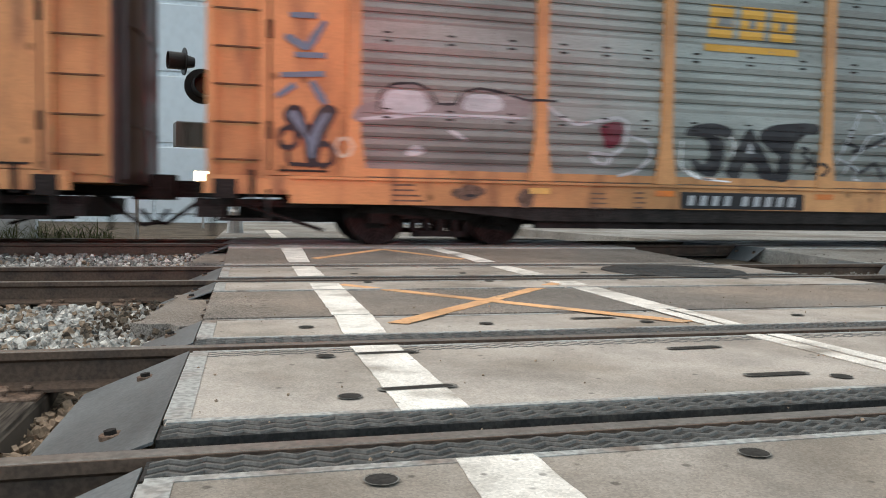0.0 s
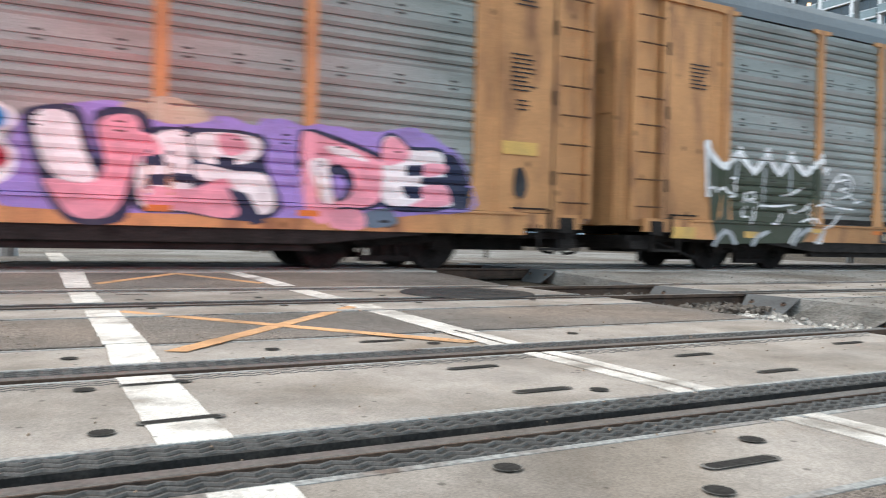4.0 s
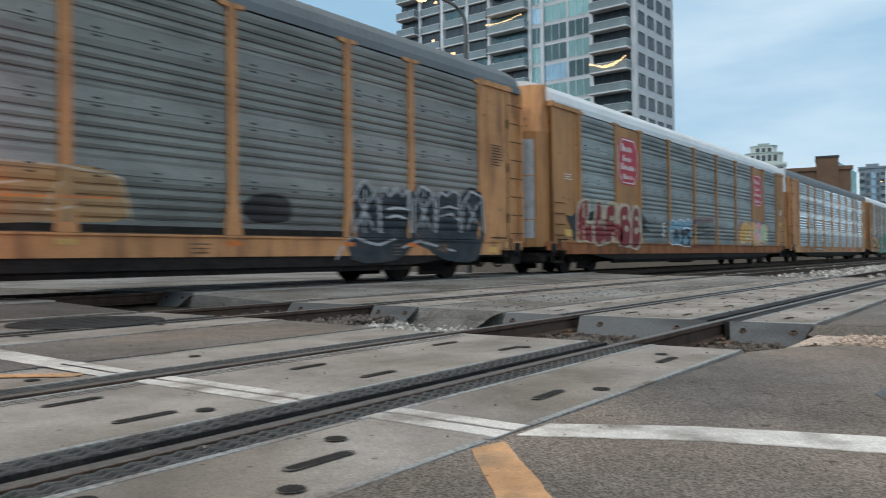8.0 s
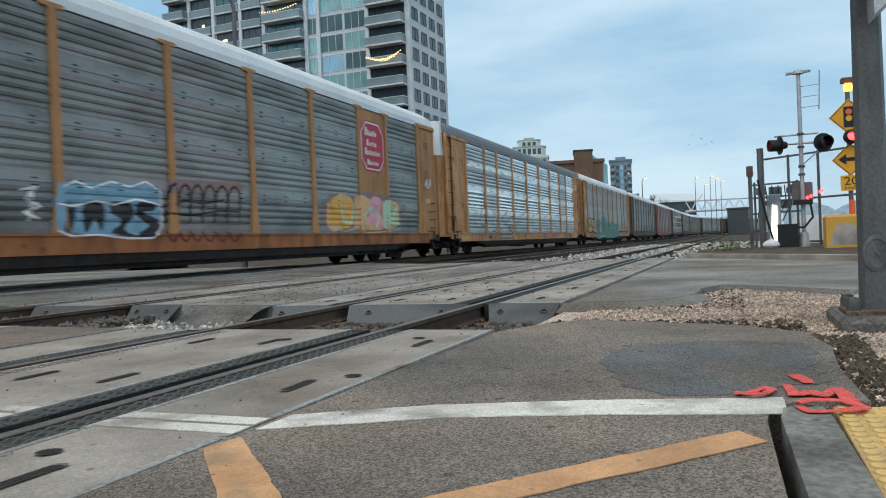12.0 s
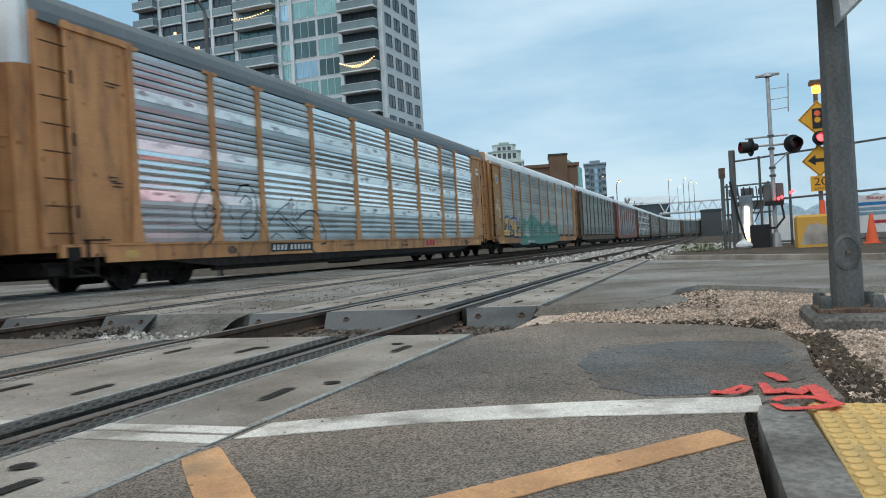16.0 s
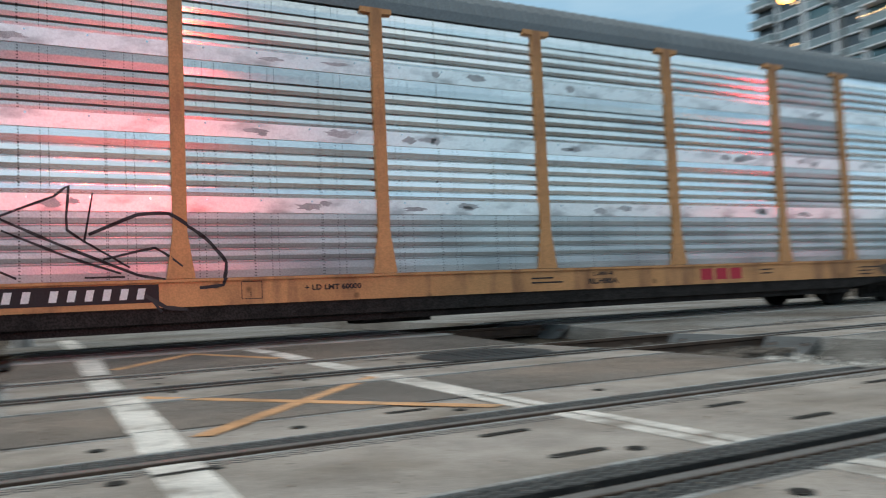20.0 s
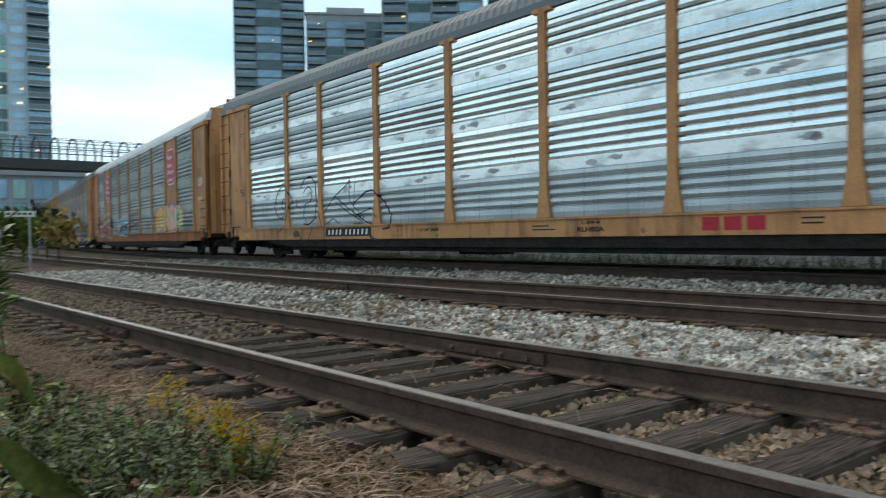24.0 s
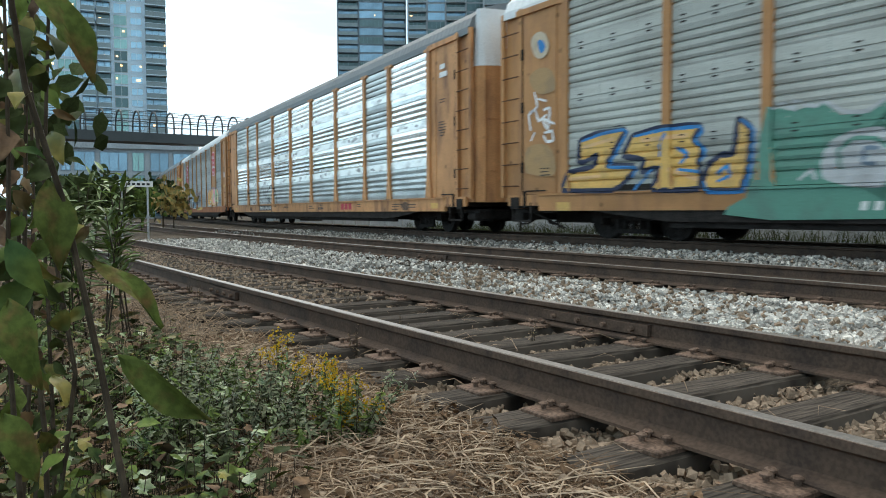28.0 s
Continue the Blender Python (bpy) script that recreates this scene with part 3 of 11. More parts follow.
def end_plate(c, x_top, x_low, y0, y1, z, drop=0.15):
    """A sloping steel deflector at a panel's end, with bolts."""
    d = 0.008
    s = S().add([(x_top, y0, z), (x_top, y1, z), (x_low, y1 - 0.07, z - drop), (x_low, y0 + 0.07, z - drop), (x_top, y0, z - d), (x_top, y1, z - d), (x_low, y1 - 0.07, z - drop - d), (x_low, y0 + 0.07, z - drop - d)],
                [(0, 1, 2, 3), (4, 7, 6, 5), (0, 4, 5, 1), (1, 5, 6, 2), (2, 6, 7, 3), (3, 7, 4, 0)])
    p = part("end_plate", s, STEEL_PLATE, c, "sloping grey steel end plate")
    for y in (y0 + 0.2 * (y1 - y0), y1 - 0.2 * (y1 - y0)):
        x = x_top + 0.35 * (x_low - x_top)
        zb = z - 0.35 * drop
        part("washer", S().rod((x, y, zb - 0.02), (x - 0.002, y, zb + 0.006), 0.034, n=10), RUST, p)
        part("bolt", S().rod((x, y, zb - 0.02), (x - 0.006, y, zb + 0.018), 0.019, n=6), UNDER, p)


for ya, yb, z in RAILS:
    for p, q in ((ya + 0.1, yb - 0.1), (yb + 0.1, yb + 0.8), (ya - 0.8, ya - 0.1)):
        end_plate(path_crossing, SIDE_X0 - 0.004, SIDE_X0 - 0.4, p, q, z)
        end_plate(street_crossing, ROAD_X0 - 0.004, ROAD_X0 - 0.24, p, q, z, 0.2)


def bank(top, foot, z_foot, mat, label, n=9):
    """A rough crumbling slope from a pavement's edge down to the bed."""
    v, f, m = [], [], 14 * (len(top) - 1) + 1
    for j in range(n):
        for i in range(m):
            k, t = min(i // 14, len(top) - 2), 0.0
            t = (i - 14 * k) / 14
            a, b = top[k], top[k + 1]
            c, d = foot[k], foot[k + 1]
            w = j / (n - 1)
            x = (a[0] + t * (b[0] - a[0])) * (1 - w) + (c[0] + t * (d[0] - c[0])) * w
            y = (a[1] + t * (b[1] - a[1])) * (1 - w) + (c[1] + t * (d[1] - c[1])) * w
            z = (level(y) - 0.004) * (1 - w ** 1.5) + z_foot * w ** 1.5 + (0.028 * noise.noise((x * 9, y * 9, 2)) + 0.016 * noise.noise((x * 27, y * 27, 5))) * math.sin(math.pi * min(1, w + 0.05))
            v.append((x, y, z))
    for j in range(n - 1):
        for i in range(m - 1):
            f.append((j * m + i, j * m + i + 1, (j + 1) * m + i + 1, (j + 1) * m + i))
    tagged(part("bank", S().add(v, f), mat), label, "bank", kind="structure")


bank([(ROAD_X0 + 0.01, 3.2), (ROAD_X0 + 0.01, 2.34)], [(6.75, 3.25), (6.85, 2.4)], -0.19, DARK_CONCRETE, "rough broken concrete slope between two tracks")
bank([(ROAD_X0 + 0.01, -0.85), (7.5, -1.3), (7.75, -1.75), (8.35, -1.95)], [(7.2, -0.8), (7.15, -1.4), (7.4, -1.95), (8.2, -2.2)], -0.075, ROAD, "crumbling asphalt edge of the street")


# ---- painted lines ----
def painted(name, polys, mat, label, lift=0.004, wear=0.007):
    s = S()
    for order, poly in enumerate(polys):
        rise = lift + 0.0008 * order
        poly = ragged(poly, 0.045, wear)
        s.slab([(x, y) for x, y in poly], 0, 0.001)
        n = len(poly)
        for k in range(2 * n):
            x, y, z = s.v[-2 * n + k]
            s.v[-2 * n + k] = (x, y, level(y) + rise - (0.003 if k < n else 0))
    return tagged(part(name, s, mat), label, "road marking", kind="structure")


painted("white_line", [
    [(0.45, -0.75), (0.67, -0.75), (0.67, -0.2), (0.47, -0.2)],
    [(0.43, 0.27), (0.64, 0.27), (0.63, 1.38), (0.42, 1.38)],
    [(0.43, 1.72), (0.64, 1.72), (0.66, 2.32), (0.45, 2.32)],
    [(0.44, 2.34), (0.66, 2.34), (0.66, 3.97), (0.44, 3.97)],
    [(0.4, 4.6), (0.62, 4.6), (0.62, 5.7), (0.4, 5.7)],
    [(0.4, 6.24), (0.62, 6.24), (0.66, 8.36), (0.38, 8.36)],
    [(0.36, 10.64), (0.62, 10.64), (0.62, 15.5), (0.34, 15.5)]], WHITE_PAINT, "thick worn white line across the footpath crossing")
for dx in (0.0, 0.125):
    painted("white_line", [
        [(2.4 + dx, -0.8), (2.49 + dx, -0.8), (2.49 + dx, -0.2), (2.4 + dx, -0.2)],
        [(2.4 + dx, 0.27), (2.49 + dx, 0.27), (2.49 + dx, 1.38), (2.4 + dx, 1.38)],
        [(2.4 + dx, 1.7), (2.49 + dx, 1.7), (2.49 + dx, 2.32), (2.4 + dx, 2.32)]], WHITE_PAINT, "double white line across the footpath crossing")
painted("white_line", [
    [(2.4, 2.34), (2.61, 2.34), (2.62, 3.97), (2.4, 3.97)],
    [(2.41, 4.6), (2.63, 4.6), (2.65, 5.7), (2.43, 5.7)],
    [(2.45, 6.24), (2.67, 6.24), (2.62, 7.0), (2.38, 8.36), (2.2, 8.36), (2.4, 7.0)]], WHITE_PAINT, "wide white line bending away over the far tracks")
painted("white_line", [[(2.46, -0.85), (2.68, -0.85), (2.92, -1.3), (3.1, -1.85), (3.25, -2.49), (2.99, -2.49), (2.87, -1.88), (2.74, -1.42)]], WHITE_PAINT, "curved white line on the asphalt footpath")
painted("yellow_line", [[(2.21, -0.83), (2.36, -0.86), (1.9, -1.3), (1.4, -1.75), (1.3, -1.65), (1.82, -1.18)], [(2.62, -2.42), (2.73, -2.34), (1.98, -1.68), (1.55, -1.35), (1.48, -1.46), (1.95, -1.82)]], YELLOW_PAINT, "faded yellow hatching on the asphalt footpath")
painted("yellow_line", [[(0.7, 2.04), (0.8, 1.99), (2.44, 3.8), (2.37, 3.88)], [(0.7, 3.93), (0.63, 3.86), (2.31, 1.81), (2.41, 1.85)]], YELLOW_PAINT, "faded yellow cross painted on the asphalt")
painted("yellow_line", [[(0.67, 6.72), (0.73, 6.62), (1.7, 7.78), (1.62, 7.87)], [(1.7, 7.87), (1.62, 7.78), (2.34, 6.53), (2.42, 6.6)]], YELLOW_PAINT, "faded yellow cross painted on the asphalt")


# ---- kerb, tactile paving ----
tagged(part("kerb", S().slab([(-0.6, -2.69), (2.9, -2.615), (3.09, -2.6), (3.1, -2.53), (3.04, -2.48), (2.9, -2.465), (-0.6, -2.54)], -0.3, 0.012), KERB), "weathered concrete kerb rounded at its end", "kerb", kind="structure")
tagged(part("footway", S().slab([(-0.6, -4.5), (3.13, -4.5), (3.13, -2.62), (2.9, -2.625), (-0.6, -2.7)], -0.24, -0.03), CONCRETE), "concrete footway behind the kerb", "pavement", kind="structure")


# ---- the train ----
LEN, PITCH, HALF = 26.3, 27.7, 1.5
POSTS = (1.85, 4.4, 6.3, 8.98, 11.72, 14.46, 17.2, 19.9, 21.8, 24.4)
SILL0, SILL1, PAN0, PAN1, TOP1, ROOF1 = 0.42, 0.86, 0.9, 4.62, 4.78, 5.5
SIDE_FACE = -HALF


GROOVES = tuple(z0 - 0.153 * k for z0 in (4.44, 3.47, 2.52, 1.57) for k in range(4))


BANDS_Z = (3.79, 2.81, 1.83)          # centres of the flat bands between the sheets
BAND_HALF, BAND_PROUD = 0.1, 0.014


def sheet_profile(z1, z0, grooves, wide):
    """Heights and depths of one sheet: bowed faces between grooves."""
    pts, last = [(z1, 0.0)], z1
    for g in grooves:
        low = g < 1.65
        deep, up, down = (0.03, 0.018, 0.022) if low else ((0.026, 0.018, 0.022) if wide else (0.085, 0.012, 0.018))
        pts += [((last + g) / 2, -0.012), (g + up, 0.0), (g + up - 0.008, deep), (g - down * 0.3, deep), (g - down, 0.0)]
        last = g - down
    return pts + [((last + z0) / 2, -0.006), (z0, 0.0)]


def panel_sheets(wide):
    edges = [PAN1] + [e for z in BANDS_Z for e in (z + BAND_HALF, z - BAND_HALF)] + [PAN0]
    return [sheet_profile(edges[2 * k], edges[2 * k + 1], GROOVES[4 * k:4 * k + 4], wide) for k in range(4)]


PANEL_PROFILE = []
for _k, _s in enumerate(panel_sheets(False)):
    PANEL_PROFILE += _s
    if _k < 3:
        PANEL_PROFILE += [(BANDS_Z[_k] + BAND_HALF - 0.001, -BAND_PROUD), (BANDS_Z[_k] - BAND_HALF + 0.001, -BAND_PROUD)]


AGED = {(0, 0), (0, 1), (1, 0), (1, 1), (1, 2), (2, 0), (2, 1), (7, 0), (7, 1), (7, 2)}      # bay and sheet of the dull sheets


def corrugated(w, wide, bay=-1):
    """A side panel: four grooved sheets, flat bands over their joints, rivets, a back sheet."""
    s = S()
    for k, prof in enumerate(panel_sheets(wide)):
        s.run([(d, z) for z, d in prof], 0, w, closed=False, mi=1 if (bay, k) in AGED or (bay >= 0 and k == 3) else 0)
    s.run([(0.1, PAN0), (0.1, PAN1)], 0, w, closed=False)
    for z in BANDS_Z:
        up = 0.0 if wide else BAND_PROUD
        s.run([(0.004, z - BAND_HALF - 0.008), (0.004, z - BAND_HALF), (-BAND_PROUD, z - BAND_HALF), (-up, z + BAND_HALF), (0.0, z + BAND_HALF + 0.004)], 0, w, closed=False, mi=2 if bay >= 0 else 0)
        for k in range(4):
            x = w * (k + 0.5) / 4
            s.rod((x, -BAND_PROUD - 0.008, z + 0.06), (x, -BAND_PROUD, z + 0.06), 0.014, n=6)
        if wide:
            for k in range(3):                       # slotted fixings along the lap joint
                x = w * (k + 0.5) / 3
                for dz in (-0.05, -0.16):
                    s.box(x - 0.05, x + 0.05, -BAND_PROUD - 0.006, 0.0, z + dz, z + dz + 0.022, mi=1)
    return s


def roof_profile():
    p = []
    for k in range(13):
        a = math.pi * k / 12
        p.append((-HALF * 1.0 * math.cos(a) * (1 - 0.12 * math.sin(a)), TOP1 + (ROOF1 - TOP1) * math.sin(a) ** 0.8))
    return p


def wheel_mesh():
    s = S()
    for y in (-0.79, 0.66):
        inner = 1 if y < 0 else 0
        f = [(0.06, y), (0.42, y), (0.42, y + 0.13), (0.06, y + 0.13)]
        prof = [(0.05, 0.0), (0.2, 0.02), (0.36, 0.015), (0.425, 0.0), (0.425, 0.1), (0.45, 0.105), (0.45, 0.13), (0.36, 0.13), (0.2, 0.1), (0.05, 0.13)]
        if not inner:
            prof = [(r, 0.13 - h) for r, h in prof][::-1]
        s.lathe(prof, 20, "y", (0, y, 0))
    s.rod((0, -0.95, 0), (0, 0.95, 0), 0.075, n=10)
    # four raised blocks that stand for spoke-like shading marks on the web
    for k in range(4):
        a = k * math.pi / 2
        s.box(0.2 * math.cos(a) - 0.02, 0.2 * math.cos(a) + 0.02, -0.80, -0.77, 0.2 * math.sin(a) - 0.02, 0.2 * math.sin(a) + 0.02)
    return s.mesh("wheelset", UNDER)


MESHES = {}
WHEELS = []          # (wheelset, x on the car)
CARS = {}


def cached(key, build):
    if key not in MESHES:
        MESHES[key] = build()
    return MESHES[key]


def truck(car, xc, keyed):
    """A two-axle bogie: side frames, bolster, springs, wheelsets."""
    def frame_mesh():
        s = S()
        for y in (-1.02, 0.9):
            s.run([(y, 0.36), (y + 0.12, 0.36), (y + 0.12, 0.6), (y, 0.6)], -0.55, 0.55)
            for sx in (-1, 1):
                s.add([(sx * 0.5, y, 0.4), (sx * 0.5, y + 0.12, 0.4), (sx * 0.5, y, 0.6), (sx * 0.5, y + 0.12, 0.6), (sx * 1.15, y, 0.44), (sx * 1.15, y + 0.12, 0.44), (sx * 1.15, y, 0.62), (sx * 1.15, y + 0.12, 0.62)],
                      [(0, 1, 5, 4), (2, 6, 7, 3), (0, 4, 6, 2), (1, 3, 7, 5), (4, 5, 7, 6), (0, 2, 3, 1)])
                s.box(sx * 0.88 - 0.14, sx * 0.88 + 0.14, y - 0.03, y + 0.15, 0.3, 0.52)
            s.run([(y + 0.02, 0.12), (y + 0.1, 0.12), (y + 0.1, 0.2), (y + 0.02, 0.2)], -0.4, 0.4)
            s.box(-0.42, -0.34, y + 0.02, y + 0.1, 0.12, 0.4).box(0.34, 0.42, y + 0.02, y + 0.1, 0.12, 0.4)
            for k in (-0.2, 0, 0.2):
                s.rod((k, y + 0.06, 0.2), (k, y + 0.06, 0.38), 0.07, n=8)
        s.box(-0.2, 0.2, -1.0, 1.0, 0.38, 0.62)
        return s.mesh("truck", UNDER)
    t = part("truck", cached("truck", frame_mesh), None, car, "black cast steel bogie", at=pose(xc, 0, 0))
    for dx in (-0.88, 0.88):
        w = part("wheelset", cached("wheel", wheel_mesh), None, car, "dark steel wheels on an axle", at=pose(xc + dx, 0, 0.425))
        if keyed:
            WHEELS.append((w, xc + dx))


def end_door(car, at, body, bulge, cap, door=None):
    """A bowed end door, with its upper part in the cap's colour."""
    def build(z0, z1, lean, mat):
        arc = [math.pi * k / 12 - math.pi / 2 for k in range(13)]
        ring = [(-0.17 - bulge * math.cos(a) ** 0.7, 1.38 * math.sin(a)) for a in arc]
        top = [(-0.17 - bulge * lean * math.cos(a) ** 0.7, 1.3 * math.sin(a) if lean < 1 else 1.38 * math.sin(a)) for a in arc]
        n = len(ring)
        s = S().add([(x, y, z0) for x, y in ring] + [(x, y, z1) for x, y in top], [(i, i + 1, n + i + 1, n + i) for i in range(n - 1)] + [tuple(range(n, 2 * n)), tuple(range(n))[::-1]])
        if lean == 1:
            for i in (2, 5, 7, 10):
                x, y = ring[i]
                s.box(x - 0.03, x + 0.02, y - 0.03, y + 0.03, z0 + 0.05, z1 - 0.02)
            for z in (1.5, 2.7):
                for i in range(2, 10):
                    (xa, ya), (xb, yb) = ring[i], ring[i + 1]
                    s.rod((xa - 0.01, ya, z), (xb - 0.01, yb, z), 0.02, n=4)
        return s.mesh("end_door", mat)
    body = door or body
    cm = cap or body
    d = part("end_door", cached(("door", bulge, body.name), lambda: build(SILL1 - 0.1, 3.9, 1, body)), None, car, "bowed steel end door", at=at)
    part("door_cap", cached(("cap", bulge, cm.name), lambda: build(3.904, TOP1 + 0.45, 0.55, cm)), None, d, "rounded upper end cap")


def autorack(name, slot, body, panel, roof, label, posts=POSTS, keyed=False, sill=None, plain=(), doors=((0.36, None), (0.36, None)), group="cars of the freight train", reach=(0.26, 0.26), ladders=True):
    """A covered car carrier. slot: its place in the train, counted from the silver car; reach: how far each end stands out."""
    car = thing(name, label, "railway car", group=group)
    sill = sill or body
    bn, pn, rn, sn = body.name, panel.name, roof.name, sill.name

    def sill_mesh():
        return S().run([(-0.06, SILL0 + 0.13), (0.02, SILL0 + 0.13), (0.02, SILL1), (0.05, SILL1), (0.05, SILL1 + 0.035), (-0.09, SILL1 + 0.035), (-0.09, SILL1), (-0.06, SILL1)], 1.05, LEN - 1.05).mesh("side_sill", sill)

    def sill_end_mesh():
        s = S().run([(-0.05, SILL0 + 0.24), (0.03, SILL0 + 0.24), (0.03, SILL1 + 0.03), (-0.05, SILL1 + 0.03)], 0.0, 1.046)
        s.box(0.12, 0.4, -0.075, -0.05, SILL0 + 0.18, SILL1 - 0.02, 1).box(0.55, 0.62, -0.07, -0.05, SILL0 + 0.2, SILL1 + 0.1, 1)
        s.box(0.16, 0.8, -0.06, -0.02, SILL0 - 0.1, SILL0 - 0.06, 1).box(0.16, 0.2, -0.06, -0.02, SILL0 - 0.06, SILL0 + 0.3, 1).box(0.76, 0.8, -0.06, -0.02, SILL0 - 0.06, SILL0 + 0.3, 1)
        return s.mesh("sill_end", sill, UNDER)

    def skirt_mesh():
        return S().add([(2.5, -0.03, SILL0 + 0.13), (LEN - 2.5, -0.03, SILL0 + 0.13), (LEN - 4.4, -0.03, SILL0 - 0.06), (4.4, -0.03, SILL0 - 0.06), (2.5, 0.03, SILL0 + 0.13), (LEN - 2.5, 0.03, SILL0 + 0.13), (LEN - 4.4, 0.03, SILL0 - 0.06), (4.4, 0.03, SILL0 - 0.06)],
                       [(0, 1, 2, 3), (7, 6, 5, 4), (0, 4, 5, 1), (1, 5, 6, 2), (2, 6, 7, 3), (3, 7, 4, 0)]).mesh("sill_skirt", UNDER)
    for side, at in ((-1, pose(0, -HALF + 0.04, 0)), (1, pose(LEN, HALF - 0.04, 0, 0, 0, 180))):
        part("side_sill", cached("sill" + sn, sill_mesh), None, car, "painted steel side sill", at=at)
        for e in (at, at @ pose(LEN, 0, 0) @ Matrix.Diagonal((-1, 1, 1, 1))):
            part("sill_end", cached("sill_end" + sn, sill_end_mesh), None, car, "end sill with a black step", at=e)
        part("sill_skirt", cached("skirt", skirt_mesh), None, car, "black fishbelly sill web", at=at)

    # near-black strip puts the shadow and dirt below the panels into colour
    if panel is PANEL_DARK or panel is PANEL_PALE:
        low = body if slot == -3 else UNDER
        part("lower_rail", cached("lower_rail" + low.name, lambda: S().box(1.9, LEN - 1.9, -0.03, 0.03, SILL1 + 0.052, SILL1 + 0.155).mesh("lower_rail", low)), None, car, "lower panel rail, near black on most cars", at=pose(0, -HALF, 0))

    def under_mesh():
        s = S().box(0.1, LEN - 0.1, -1.38, 1.38, 0.66, 0.8)
        s.box(1.0, LEN - 1.0, -0.35, 0.35, 0.3, 0.66)
        for x in np.arange(3.5, LEN - 3, 1.6):
            s.box(x, x + 0.1, -1.3, 1.3, 0.5, 0.66)
        s.box(4.4, LEN - 4.4, -HALF + 0.1, -HALF + 0.22, 0.26, 0.6)
        s.box(11.5, 12.6, -1.1, -0.5, 0.2, 0.5)
        return s.mesh("underframe", UNDER)
    part("underframe", cached("under", under_mesh), None, car, "black underframe")

    r0, r1 = min(0.1 - reach[0], 0.3), max(LEN + reach[1] - 0.1, LEN - 0.3)

    def roof_mesh():
        s = S()
        p = roof_profile()
        s.run(p, r0, r1, closed=False)
        s.run([(y * 0.985, z - 0.03) for y, z in p], r0, r1, closed=False)
        for x in np.arange(r0 + 0.05, r1 - 0.15, 0.22):
            n = len(p)
            q = [(y * 1.006, z + 0.012) for y, z in p]
            v = [(x, y, z) for y, z in p] + [(x + 0.03, y, z) for y, z in q] + [(x + 0.1, y, z) for y, z in q] + [(x + 0.13, y, z) for y, z in p]
            f = []
            for b in range(3):
                f += [(b * n + i, b * n + i + 1, (b + 1) * n + i + 1, (b + 1) * n + i) for i in range(n - 1)]
            s.add(v, f)
        # end closures
        for x in (r0, r1):
            s.add([(x, y, z) for y, z in p], [tuple(range(len(p)))])
        return s.mesh("roof", roof)
    part("roof", cached(("roof", rn, reach), roof_mesh), None, car, "ribbed steel roof")

    def chord_mesh():
        s = S()
        for y0, y1 in ((-HALF - 0.015, -HALF + 0.05), (HALF - 0.05, HALF + 0.015)):
            s.box(r0, r1, y0, y1, PAN1 + 0.03, TOP1 + 0.03)
        return s.mesh("top_chord", roof)
    part("top_chord", cached(("chord", rn, reach), chord_mesh), None, car)

    def post_mesh():
        a, b, c = 0.085, 0.085, 0.17
        prof = [(-c, SILL1 + 0.04), (c, SILL1 + 0.04), (a, SILL1 + 0.62), (b, PAN1 - 0.02), (0.24, PAN1 - 0.01), (0.24, PAN1 + 0.06), (-0.24, PAN1 + 0.06), (-0.24, PAN1 - 0.01), (-b, PAN1 - 0.02), (-a, SILL1 + 0.62)]
        n = len(prof)
        return S().add([(x, -0.055, z) for x, z in prof] + [(x, 0.03, z) for x, z in prof],
                       [tuple(range(n)), tuple(range(n, 2 * n))[::-1]] + [(i, n + i, n + (i + 1) % n, (i + 1) % n) for i in range(n)]).mesh("post", body)
    for x in posts:
        part("post", cached("post" + bn, post_mesh), None, car, at=pose(x, -HALF, 0))
        part("post", cached("post" + bn, post_mesh), None, car, at=pose(x, HALF, 0, 0, 0, 180))

    for n, (a, b) in enumerate(zip(posts, posts[1:])):
        w = round(b - a, 2)
        for side in (-1, 1):
            if n in plain:
                m = cached(f"plain{w}{bn}", lambda: S().box(0, w, 0, 0.03, PAN0, PAN1).mesh("plain_panel", body))
            elif panel is PANEL_SILVER:
                m = cached(f"pan{w}{pn}{n}", lambda: corrugated(w, False, n).mesh("side_panel", PANEL_SILVER, PANEL_AGED, PANEL_BAND))
            else:
                m = cached(f"pan{w}{pn}", lambda: corrugated(w, True).mesh("side_panel", panel, UNDER))
            part("side_panel", m, None, car, at=pose(a, -HALF, 0) if side < 0 else pose(a + w, HALF, 0, 0, 0, 180))

    def end_mesh(far):
        """One end: side sheets with a recessed ladder bay and a hinge seam, or plain sheets with a few low rungs."""
        s = S()
        for side in (-1, 1):
            y = side * HALF
            yi = side * (HALF - 0.06)
            lo, hi = min(y, yi), max(y, yi)
            e = 0.62 - far if ladders else -far
            s.box(e, 1.85, lo, hi, SILL1 + 0.04, PAN1)
            s.box(e, e + 0.12, lo - 0.02, hi + 0.02, SILL1, TOP1)
            s.box(1.52, 1.58, lo - 0.015, hi + 0.015, SILL1 + 0.04, PAN1)
            s.box(e - 0.05, 1.95, lo - 0.05, hi + 0.05, PAN1, PAN1 + 0.12)
            if ladders:
                s.box(-far, 0.1 - far, lo - 0.01, hi + 0.01, SILL1 - 0.02, TOP1)
                s.box(0.1 - far, e, side * (HALF - 0.1) - 0.02, side * (HALF - 0.1) + 0.02, SILL1, TOP1)
                s.box(e + 0.124, e + 0.15, lo - 0.006, hi + 0.006, SILL1 + 0.1, PAN1 - 0.04, 1)
                for z in (1.35, 2.6, 3.7):
                    s.box(e + 0.1, e + 0.17, lo - 0.026, hi + 0.026, z, z + 0.22, 1)
